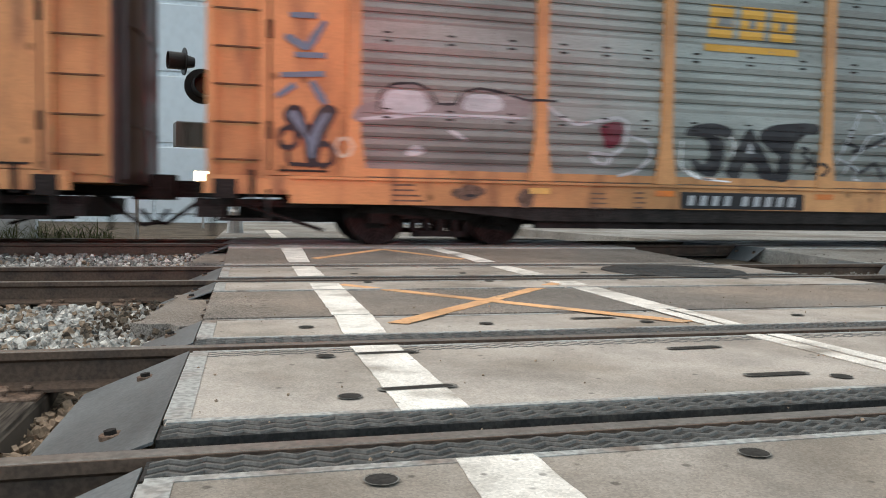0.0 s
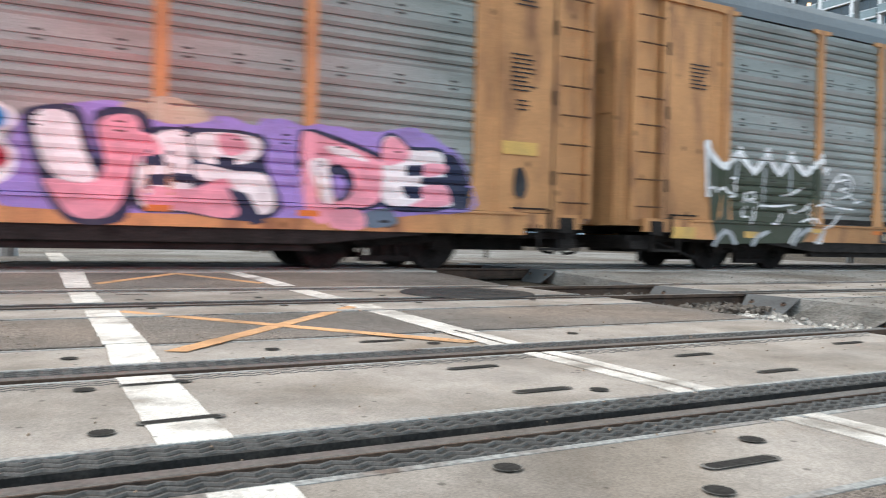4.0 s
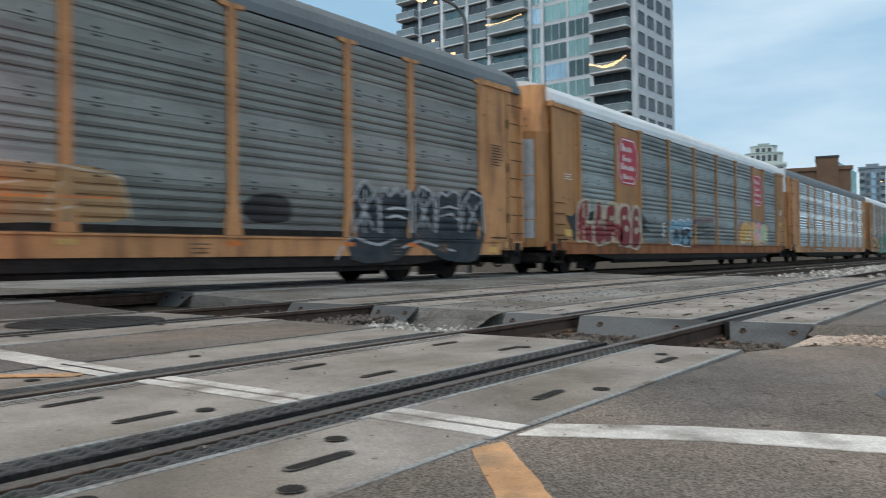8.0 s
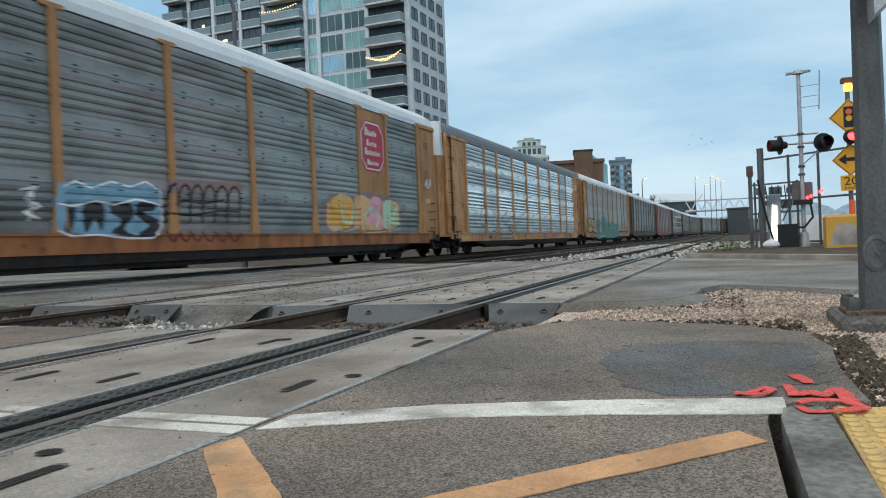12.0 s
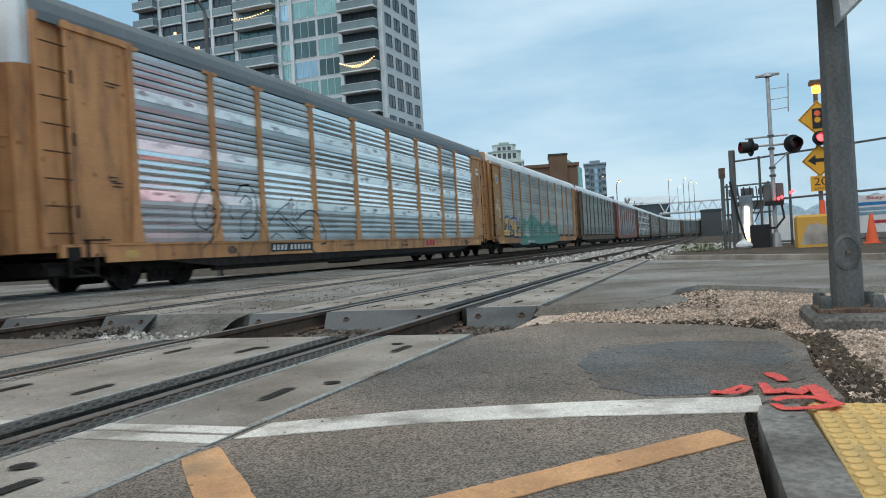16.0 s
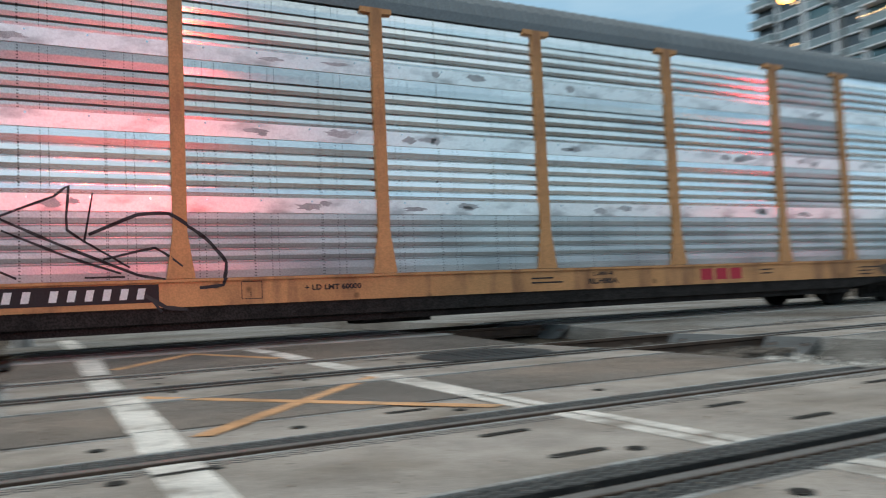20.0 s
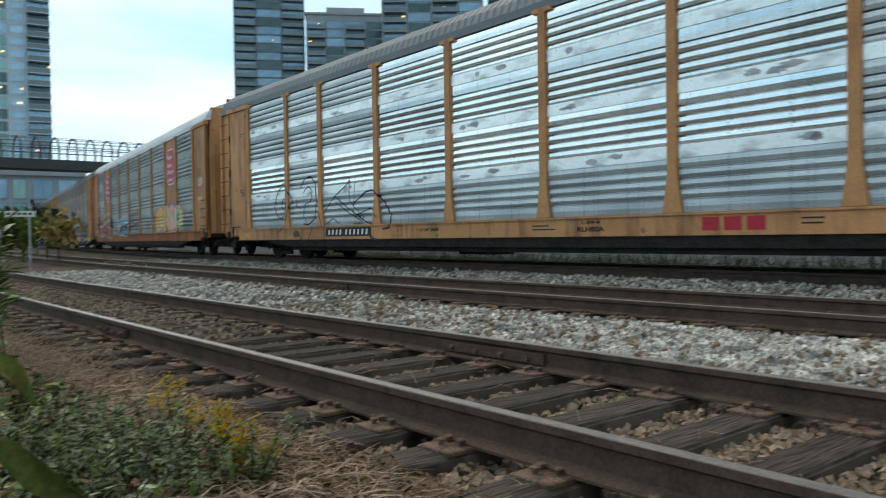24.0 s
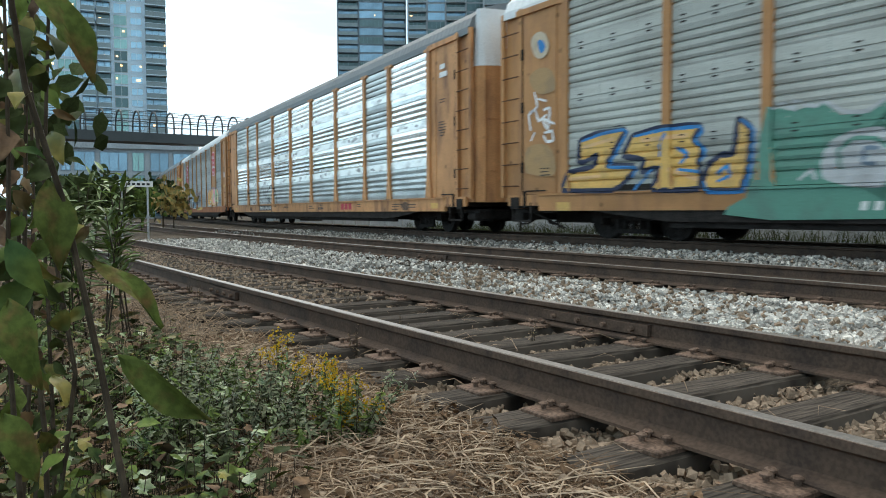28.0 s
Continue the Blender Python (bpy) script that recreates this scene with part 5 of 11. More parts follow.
line(B, SP_BLACK, 2, 0.05, [(8.78, 1.45), (8.75, 1.22)])
line(B, SP_BLACK, 2, 0.05, [(8.79, 1.22), (8.91, 1.27), (9.02, 1.19), (8.92, 1.09), (8.8, 1.13)])
line(B, SP_SILVER, 1, 0.03, [(9.17, 1.28), (9.29, 1.47), (9.42, 1.72), (9.61, 2.1), (9.8, 2.1), (10.02, 1.9), (10.13, 1.67)], "thin grey sprayed scrawl")
line(B, SP_SILVER, 1, 0.03, [(9.18, 1.36), (9.4, 1.29), (9.62, 1.46), (9.75, 1.71), (10.02, 1.76), (10.3, 1.86)], "thin grey sprayed scrawl")
line(B, SP_SILVER, 1, 0.03, [(9.3, 1.1), (9.43, 1.3), (9.58, 1.19), (9.5, 1.04), (9.63, 1.04)], "thin grey sprayed scrawl")
line(B, SP_SILVER, 1, 0.03, [(9.86, 1.54), (10.23, 1.67), (10.38, 1.51), (10.1, 1.45), (10.38, 1.42)], "thin grey sprayed scrawl")
line(B, SP_SILVER, 1, 0.03, [(10.45, 1.3), (10.88, 1.38), (10.79, 1.46), (10.45, 1.35), (10.45, 1.15)], "thin grey sprayed scrawl")
line(B, SP_SILVER, 1, 0.03, [(10.14, 1.29), (10.3, 1.22), (10.25, 0.99), (10.15, 0.86)], "thin grey sprayed scrawl")
line(B, SP_SILVER, 1, 0.03, [(10.58, 1.77), (10.86, 1.97), (11.12, 2), (11.46, 1.83), (11.63, 1.58), (11.55, 1.21)], "thin grey sprayed scrawl")
line(B, SP_SILVER, 1, 0.03, [(10.91, 1.61), (11.16, 1.7), (11.1, 1.39), (11.46, 1.57)], "thin grey sprayed scrawl")
line(B, SP_SILVER, 1, 0.03, [(10.88, 1.1), (11.17, 1.19), (11.47, 1.13)], "thin grey sprayed scrawl")
line(B, SP_BLACK, 0.6, 0.06, [(9.29, 1.61), (9.62, 1.53), (9.43, 1.45), (9.76, 1.55), (10.16, 1.74)], "dark sprayed scrawl")
line(B, SP_BLACK, 0.6, 0.06, [(9.43, 1.24), (9.63, 1.15), (9.9, 1.32), (10.04, 1.06)], "dark sprayed scrawl")
line(B, SP_BLACK, 0.6, 0.06, [(10.23, 1.78), (10.31, 1.36), (10.25, 0.93)], "dark sprayed scrawl")
line(B, SP_BLACK, 0.6, 0.06, [(10.45, 1.58), (10.87, 1.61), (11.03, 1.11), (11.33, 1.05), (11.46, 1.5)], "dark sprayed scrawl")
# big lettering: black ground, white rim, bright fills
daub(B, SP_BLACK, 0, [(11.92, 1.53), (12.03, 1.72), (12.18, 1.81), (12.37, 2.16), (12.85, 2.23), (13.18, 2.31), (13.52, 2.13), (13.73, 2.25), (14.38, 2.19), (14.92, 2.23), (15.3, 2.1), (15.67, 2.2), (16.26, 2.17), (16.87, 1.98), (17.48, 2.16), (17.82, 2.04), (17.83, 1.44), (17.85, 0.61), (17.67, 0.52), (13.57, 0.48), (12.66, 0.5), (12.5, 0.65), (11.94, 0.86)], "black sprayed shadow round the lettering")
daub(B, SP_BLACK, 0.4, [(12.69, 2.27), (12.78, 2.34), (12.99, 2.34), (13.09, 2.29), (12.93, 2.23), (12.75, 2.22)])
daub(B, SP_BLACK, 0.4, [(13.09, 2.31), (13.34, 2.39), (13.68, 2.34), (13.6, 2.25), (13.26, 2.26)])
daub(B, SP_BLACK, 0.4, [(14.56, 2.18), (14.92, 2.27), (15.39, 2.26), (15.48, 2.17), (14.93, 2.15)])
daub(B, SP_BLACK, 0.4, [(15.77, 2.21), (15.91, 2.28), (16.06, 2.24), (15.91, 2.17)])
daub(B, SP_WHITE, 1, [(12.16, 1.83), (12.2, 1.98), (12.39, 2.08), (12.43, 2.15), (12.69, 2.09), (12.95, 2.13), (13.11, 2.22), (13.31, 2.22), (13.47, 2.04), (13.57, 2), (13.65, 1.63), (13.64, 1), (13.57, 0.57), (13.3, 0.54), (12.58, 0.5), (12.4, 0.54), (12.47, 0.88), (12.47, 1.51), (12.22, 1.55)], "white sprayed rim")
daub(B, SP_WHITE, 1, [(13.53, 1.9), (13.69, 2.15), (13.79, 2.19), (14.05, 2.11), (14.42, 2.1), (14.45, 1.76), (14.29, 1.7), (14.31, 1.27), (14.42, 1.1), (14.7, 0.97), (15.07, 0.93), (15.16, 0.59), (14.86, 0.52), (14.36, 0.53), (14.05, 0.7), (13.82, 0.93), (13.64, 0.69), (13.52, 1)], "white sprayed rim")
daub(B, SP_WHITE, 1, [(14.38, 1.67), (14.46, 1.96), (14.65, 2.13), (14.93, 2.17), (15.21, 2.1), (15.36, 1.88), (15.44, 1.49), (15.67, 1.34), (15.72, 1.01), (15.55, 0.7), (15.17, 0.61), (15, 0.9), (14.61, 1.04), (14.41, 1.36)], "white sprayed rim")
daub(B, SP_WHITE, 1, [(15.36, 1.93), (15.45, 2.07), (15.67, 2.14), (16.06, 2.15), (16.48, 2.07), (16.85, 1.94), (17.28, 1.88), (17.36, 2.04), (17.73, 2.12), (17.8, 1.62), (17.3, 1.54), (16.88, 1.72), (16.58, 1.7), (16.65, 1.38), (16.72, 0.87), (16.59, 0.6), (16.37, 0.52), (16.17, 0.64), (15.98, 0.58), (15.71, 0.52), (15.62, 0.75), (15.78, 1.09), (15.79, 1.68), (15.39, 1.69)], "white sprayed rim")
daub(B, SP_WHITE, 1, [(16.64, 1.64), (16.79, 1.78), (17.08, 1.8), (17.24, 1.53), (17.62, 1.43), (17.89, 1.22), (17.9, 0.92), (17.75, 0.65), (17.45, 0.53), (16.96, 0.55), (16.7, 0.77), (16.6, 1.21)], "white sprayed rim")
daub(B, SP_WHITE, 1, [(17.84, 1.78), (18.09, 1.92), (18.33, 1.82), (18.34, 1.66), (18.22, 1.53), (18.36, 1.36), (18.33, 1.11), (18.12, 0.96), (17.9, 1.06), (17.9, 1.45)], "white sprayed rim")
daub(B, SP_AMBER, 2, [(12.47, 2.1), (12.69, 2.05), (12.95, 2.08), (13.11, 2.17), (13.28, 2.15), (13.4, 1.99), (13.43, 1.73), (13.39, 1.51), (13.31, 1.39), (13.48, 1.31), (13.59, 1.08), (13.56, 0.84), (13.43, 0.7), (13.05, 0.61), (12.62, 0.64), (12.59, 0.76), (12.68, 0.85), (12.66, 1.19), (12.68, 1.44), (12.71, 1.64), (12.48, 1.73)], "amber sprayed letter with a white rim")
daub(B, SP_WHITE, 3, [(12.72, 1.68), (12.95, 1.82), (13.11, 1.78), (13.13, 1.58), (13.08, 1.38), (12.96, 1.31), (12.83, 1.37), (12.81, 1.57)])
daub(B, SP_WHITE, 3, [(12.92, 1.03), (13.08, 1.15), (13.25, 1.08), (13.22, 0.98), (13.02, 0.95)])
daub(B, SP_BLACK, 3.6, [(12.84, 1.54), (12.92, 1.59), (12.99, 1.5), (12.93, 1.36), (12.84, 1.41)])
daub(B, SP_BLACK, 3.6, [(13.23, 1.33), (13.41, 1.46), (13.43, 1.34)])
daub(B, SP_ORANGE, 2, [(13.74, 2.08), (14.04, 2.05), (14.37, 2.03), (14.36, 1.82), (14.04, 1.83), (13.8, 1.84), (13.77, 1.62), (13.88, 1.57), (13.91, 1.35), (13.77, 1.26), (13.68, 1.24), (13.64, 1.63), (13.66, 1.91)], "orange sprayed letter with a white rim")
daub(B, SP_ORANGE, 2, [(13.67, 1.24), (13.78, 1.07), (14, 1.11), (14.3, 1.08), (14.54, 0.94), (14.99, 0.91), (15.07, 0.82), (14.97, 0.73), (14.71, 0.7), (14.35, 0.81), (14.08, 0.85), (13.94, 0.9), (13.75, 0.82), (13.66, 0.92)])
daub(B, SP_BLACK, 3, [(13.91, 1.55), (14.16, 1.61), (14.24, 1.35), (14.21, 1.19), (13.97, 1.13), (13.82, 1.18), (13.92, 1.33)])
daub(B, SP_BLACK, 3, [(13.6, 0.51), (13.69, 0.67), (13.87, 0.77), (14.05, 0.76), (14.21, 0.63), (14.27, 0.52)])
daub(B, SP_RED, 2, [(14.43, 1.68), (14.48, 1.89), (14.66, 2.06), (14.93, 2.11), (15.17, 2.05), (15.31, 1.85), (15.37, 1.59), (15.08, 1.55), (14.97, 1.47), (15.33, 1.44), (15.58, 1.33), (15.63, 1.13), (15.56, 0.9), (15.39, 0.76), (15.17, 0.71), (15.11, 0.88), (15.25, 0.95), (15.34, 1.14), (15.22, 1.22), (14.87, 1.22), (14.6, 1.28), (14.46, 1.47)], "crimson sprayed letter with a white rim")
daub(B, SP_WHITE, 3, [(14.71, 1.73), (14.83, 1.86), (14.98, 1.83), (15.06, 1.65), (15.02, 1.53), (14.86, 1.41), (14.73, 1.52)])
daub(B, SP_BLACK, 3.6, [(14.77, 1.55), (14.86, 1.57), (14.97, 1.47), (14.85, 1.41)])
daub(B, SP_MAROON, 2, [(15.44, 1.89), (15.49, 2.02), (15.68, 2.09), (16.02, 2.1), (16.38, 2.02), (16.77, 1.89), (17.1, 1.81), (17.4, 1.86), (17.44, 1.99), (17.64, 2.04), (17.68, 1.84), (17.71, 1.66), (17.42, 1.61), (17.19, 1.74), (16.81, 1.82), (16.37, 1.84), (15.98, 1.83), (15.69, 1.79), (15.46, 1.76)], "dark maroon sprayed letter bar with a white rim")
daub(B, SP_RED, 2, [(15.93, 1.72), (16.06, 1.75), (16.11, 1.36), (16.22, 1.04), (16.18, 0.86), (15.99, 0.77), (15.87, 0.84), (15.94, 1.1), (15.98, 1.44)])
daub(B, SP_MAROON, 2, [(16.15, 1.68), (16.23, 1.68), (16.28, 1.37), (16.44, 1.05), (16.6, 0.89), (16.52, 0.75), (16.38, 0.66), (16.27, 0.77), (16.16, 1.04), (16.15, 1.36)])
daub(B, SP_BLACK, 2, [(16.31, 1.52), (16.42, 1.56), (16.47, 1.38), (16.37, 1.32)])
daub(B, SP_BLUE, 2, [(16.72, 1.63), (16.94, 1.76), (17.13, 1.68), (17.21, 1.48), (17.54, 1.39), (17.8, 1.21), (17.83, 0.98), (17.72, 0.75), (17.45, 0.62), (17.24, 0.67), (17.26, 0.82), (17.47, 0.97), (17.5, 1.11), (17.29, 1.26), (17.1, 1.35), (17, 1.47), (16.93, 1.31), (16.97, 1.11), (17.12, 0.94), (17.23, 0.84), (17.07, 0.75), (16.86, 0.86), (16.74, 1.06), (16.69, 1.39)], "bright blue sprayed letter with a white rim")
daub(B, SP_BLACK, 2, [(17.26, 1.05), (17.38, 1.09), (17.45, 0.99), (17.33, 0.9)])
daub(B, SP_BLUE, 2, [(17.92, 1.8), (18.09, 1.87), (18.26, 1.8), (18.25, 1.64), (18.07, 1.58), (17.94, 1.68)])
daub(B, SP_RED, 2, [(18.1, 1.35), (18.23, 1.42), (18.3, 1.25), (18.17, 1.15)])
daub(B, SP_YELLOW, 2, [(17.66, 1.54), (17.85, 1.58), (17.89, 1.48), (17.75, 1.43)])
# pink lettering on a purple cloud
daub(B, SP_PURPLE, 0, [(18.15, 0.8), (18.19, 1.23), (18.33, 1.58), (18.44, 1.83), (18.93, 1.96), (19.37, 2.04), (19.67, 1.95), (19.95, 1.81), (20.25, 1.9), (20.73, 1.97), (21.05, 1.88), (21.4, 2.01), (21.76, 1.92), (22.23, 1.97), (22.61, 1.9), (23.12, 2.01), (23.49, 1.98), (23.57, 0.82), (20.29, 0.71), (18.58, 0.72)], "purple sprayed cloud")
daub(B, SP_CREAM, 0.3, [(19.45, 1.98), (19.79, 2.11), (20.1, 2.14), (20.42, 2.03), (20.51, 1.9), (20.01, 1.81)])
daub(B, SP_PURPLE, 0.2, [(21.1, 1.9), (21.44, 1.94), (21.73, 1.92), (21.94, 1.98), (22.28, 1.92), (22.63, 1.94), (22.93, 1.93), (23.24, 1.93), (23.57, 1.98), (23.81, 1.84), (24.1, 1.7), (24.29, 1.25), (24.27, 0.88), (22.95, 0.8), (21.11, 0.81)], "purple sprayed cloud")
daub(B, SP_NAVY, 0.6, [(23.86, 1.7), (24.1, 1.62), (24.28, 1.23), (24.23, 0.93), (23.94, 0.96), (23.88, 1.37)])
daub(B, SP_NAVY, 1, [(18.41, 1.74), (18.52, 1.88), (18.99, 1.93), (19.14, 1.54), (19.23, 1.32), (19.17, 1.88), (19.63, 1.96), (19.81, 1.8), (19.73, 1.31), (19.6, 0.84), (19.48, 0.59), (18.98, 0.56), (18.7, 0.81), (18.53, 1.32)], "dark sprayed rim")
daub(B, SP_WHITE, 2, [(18.53, 1.79), (18.91, 1.84), (19.06, 1.43), (19.2, 1.09), (18.89, 1.04), (18.65, 1.24)], "white sprayed upper half of a letter")
daub(B, SP_PINK, 2, [(18.66, 1.07), (19.14, 1.05), (19.3, 1.29), (19.21, 1.76), (19.57, 1.89), (19.69, 1.7), (19.61, 1.26), (19.47, 0.81), (19.27, 0.63), (18.97, 0.64), (18.78, 0.83)], "pink sprayed letter")
daub(B, SP_NAVY, 1, [(19.62, 0.76), (19.57, 1.3), (19.75, 1.7), (20.12, 1.78), (21.17, 1.77), (21.22, 1.39), (21.44, 0.82), (20.98, 0.64), (20.18, 0.72)])
daub(B, SP_WHITE, 2, [(19.69, 0.81), (19.65, 1.29), (19.82, 1.65), (20.21, 1.73), (20.28, 1.25), (20.28, 0.78), (19.95, 0.77)])
daub(B, SP_PINK, 2.5, [(19.64, 1.66), (19.82, 1.65), (19.94, 1.43), (19.7, 1.31)])
daub(B, SP_PINK, 2.5, [(19.75, 0.82), (19.72, 1.03), (20.27, 1.02), (20.72, 1.18), (20.88, 0.8), (20.74, 0.67), (20.24, 0.74)], "pink sprayed letter")
daub(B, SP_WHITE, 2, [(20.3, 1.7), (20.71, 1.76), (21.1, 1.72), (21.16, 1.55), (20.96, 1.38), (20.5, 1.35), (20.34, 1.45)])
daub(B, SP_PINK, 2.5, [(20.59, 1.72), (20.87, 1.74), (21, 1.56), (20.7, 1.47)])
daub(B, SP_WHITE, 2, [(20.34, 1.34), (20.83, 1.28), (21.23, 1.25), (21.34, 0.84), (21.09, 0.74), (20.72, 1.09), (20.38, 1.15)])
daub(B, SP_NAVY, 3, [(19.72, 1.4), (19.94, 1.43), (19.97, 1.29), (19.73, 1.28)], round_=False)
daub(B, SP_NAVY, 3, [(19.77, 1.17), (20.06, 1.2), (20.07, 1.05), (19.78, 1.05)], round_=False)
daub(B, SP_NAVY, 3, [(20.06, 1.22), (20.33, 1.2), (20.27, 1.09), (20.07, 1.11)], round_=False)
daub(B, SP_NAVY, 3, [(20.59, 1.45), (20.84, 1.44), (20.82, 1.33), (20.59, 1.34)], round_=False)
daub(B, SP_NAVY, 3, [(20.72, 1.07), (20.98, 0.99), (21.21, 0.63), (21.05, 0.59), (20.85, 0.82)], round_=False)
daub(B, SP_NAVY, 1, [(21.65, 1.81), (21.73, 1.88), (21.97, 1.88), (22.57, 1.72), (22.88, 1.57), (22.92, 1.17), (22.88, 0.94), (22.55, 0.83), (21.98, 0.81), (21.8, 0.9), (21.65, 1.3)], "dark sprayed rim")
daub(B, SP_PINK, 2, [(21.69, 1.8), (21.83, 1.85), (22.17, 1.76), (22.54, 1.66), (22.84, 1.52), (22.87, 1.22), (22.81, 0.98), (22.55, 0.87), (22.21, 0.86), (21.99, 0.62), (21.75, 0.84), (21.7, 1.23)], "pink sprayed letter")
daub(B, SP_WHITE, 2.5, [(21.78, 1.45), (22.06, 1.51), (22.1, 1.26), (22.14, 0.95), (22.04, 0.91), (21.92, 1.05)])
daub(B, SP_WHITE, 2.5, [(22.05, 1.69), (22.28, 1.68), (22.58, 1.58), (22.62, 1.51), (22.32, 1.56), (22.1, 1.6)])
daub(B, SP_NAVY, 3, [(22.07, 1.39), (22.22, 1.46), (22.39, 1.36), (22.45, 1.2), (22.38, 1.02), (22.2, 0.94), (22.14, 1.06), (22.11, 1.26)])
daub(B, SP_PURPLE, 3.6, [(22.14, 1.28), (22.26, 1.3), (22.34, 1.19), (22.29, 1.04), (22.19, 0.99)])
daub(B, SP_NAVY, 1, [(22.81, 1.78), (22.96, 1.95), (23.15, 1.88), (23.31, 1.77), (23.81, 1.76), (23.95, 1.37), (23.99, 0.92), (22.88, 0.87), (22.85, 1.38)])
daub(B, SP_WHITE, 2, [(22.85, 1.78), (22.97, 1.9), (23.11, 1.86), (23.28, 1.72), (23.78, 1.72), (23.85, 1.37), (23.91, 1.08), (23.94, 0.94), (23.29, 0.92), (22.88, 0.96), (22.85, 1.38)], "white and pink sprayed letter")
daub(B, SP_PINK, 2.5, [(22.85, 1.75), (22.97, 1.89), (23.14, 1.84), (23.28, 1.69), (23.21, 1.56), (22.87, 1.48)])
daub(B, SP_PINK, 2.5, [(23.5, 1.53), (23.85, 1.55), (23.86, 1.43), (23.64, 1.36), (23.5, 1.37)])
daub(B, SP_PINK, 2.5, [(23.47, 1.2), (23.86, 1.25), (23.93, 0.96), (23.29, 0.92), (23.5, 1.04)])
daub(B, SP_NAVY, 3, [(23.23, 1.5), (23.5, 1.52), (23.5, 1.37), (23.24, 1.35)], round_=False)
daub(B, SP_NAVY, 3, [(23.47, 1.34), (23.88, 1.37), (23.86, 1.25), (23.47, 1.24)], round_=False)
daub(B, SP_NAVY, 3, [(23.15, 1.2), (23.47, 1.21), (23.49, 1.04), (23.26, 1.03)], round_=False)
daub(B, SP_PINK, 2, [(22.11, 0.81), (22.55, 0.83), (22.59, 0.58), (22.12, 0.59)])
daub(B, SP_SLATE, 1.5, [(22.58, 0.79), (22.95, 0.88), (23.09, 0.67), (22.65, 0.6)])
emblem(B, 6.87, 8.42, 2.83, 3.5)
bars_plate(B, 6.55, 8.62, 0.56, 0.8, BLACK, SP_SILVER, 9)
decal(B, "notice", shape_mesh([[(24.82, 1.78), (25.45, 1.78), (25.45, 1.98), (24.82, 1.98)]]), SP_YELLOW, 1, "yellow notice plate")
stencils(B, 24.95, 3.3, 9, 0.5, seed=3)
stencils(B, 2.35, 0.8, 4, 0.5, RUST, seed=31)
stencils(B, 5.15, 0.74, 4, 0.36, RUST, seed=32)
stencils(B, 5.82, 0.76, 4, 0.2, RUST, seed=33)
stencils(B, 14.6, 0.74, 3, 0.5, seed=34)
decal(B, "smear", shape_mesh([blob(3.4, 0.72, 0.22, 0.1, seed=35, rough=0.3), blob(4.2, 0.66, 0.12, 0.13, seed=36, rough=0.3), blob(22.9, 0.7, 0.2, 0.1, seed=37, rough=0.3)]), RUST, 1, "rusty grease smear")
decal(B, "jacking_hole", shape_mesh([blob(3.42, 0.69, 0.09, 0.022, seed=38), blob(22.9, 0.69, 0.09, 0.022, seed=39)]), BLACK, 1.5)
decal(B, "smear", shape_mesh([blob(25.15, 1.35, 0.13, 0.24, seed=30)]), SP_BLACK, 1, "black grease smear")

# car with the white zigzag
C = CARS[-2]
# white zigzag over olive ground
daub(C, SP_OLIVE, 0, [(1.44, 2.1), (1.62, 1.96), (1.82, 1.82), (2.23, 2.1), (2.62, 1.77), (2.98, 2.09), (3.31, 1.78), (3.64, 2.11), (4.05, 1.8), (4.43, 2.14), (4.53, 1.5), (4.31, 0.87), (4.02, 0.53), (2.69, 0.5), (1.69, 0.48), (1.52, 0.93)], "dark olive sprayed ground", round_=False)
line(C, SP_WHITE, 2, 0.13, [(1.39, 2.22), (1.54, 2.05), (1.82, 1.85), (2.23, 2.16), (2.62, 1.8), (2.98, 2.16), (3.31, 1.8), (3.64, 2.17), (4.05, 1.84), (4.49, 2.2)], "thick white sprayed zigzag")
daub(C, SP_WHITE, 2.4, [(1.34, 2.15), (1.34, 2.27), (1.41, 2.33), (1.48, 2.29), (1.48, 2.17), (1.41, 2.13)])
daub(C, SP_WHITE, 2.4, [(2.17, 2.09), (2.17, 2.22), (2.24, 2.28), (2.32, 2.23), (2.32, 2.11), (2.25, 2.07)])
daub(C, SP_WHITE, 2.4, [(2.89, 2.1), (2.89, 2.23), (2.97, 2.3), (3.06, 2.25), (3.06, 2.12), (2.98, 2.08)])
daub(C, SP_WHITE, 2.4, [(3.55, 2.09), (3.55, 2.22), (3.64, 2.29), (3.73, 2.24), (3.73, 2.1), (3.64, 2.06)])
daub(C, SP_WHITE, 2.4, [(4.42, 2.1), (4.42, 2.24), (4.51, 2.31), (4.61, 2.26), (4.61, 2.12), (4.52, 2.07)])
line(C, SP_WHITE, 1.8, 0.1, [(1.39, 2.17), (1.44, 1.31)])
line(C, SP_WHITE, 2, 0.045, [(1.45, 1.46), (1.61, 1.5), (1.67, 1.41), (1.8, 1.5), (1.91, 1.41), (2.16, 1.41)])
line(C, SP_WHITE, 2, 0.045, [(1.45, 1.53), (1.5, 1.32)])
line(C, SP_WHITE, 2, 0.045, [(2.03, 1.67), (2.15, 1.7), (2.14, 1.35), (1.99, 1.34)])
line(C, SP_WHITE, 2, 0.045, [(2.35, 1.24), (2.43, 1.43), (2.67, 1.45), (2.64, 1.32), (2.38, 1.3), (2.78, 1.26)])
line(C, SP_WHITE, 2, 0.045, [(2.42, 1.19), (2.3, 0.98), (2.47, 0.99)])
line(C, SP_WHITE, 2, 0.045, [(2.78, 1.21), (3.22, 1.21), (3.83, 1.27)])
line(C, SP_WHITE, 2, 0.045, [(3.41, 1.42), (3.65, 1.45), (4, 1.6)])
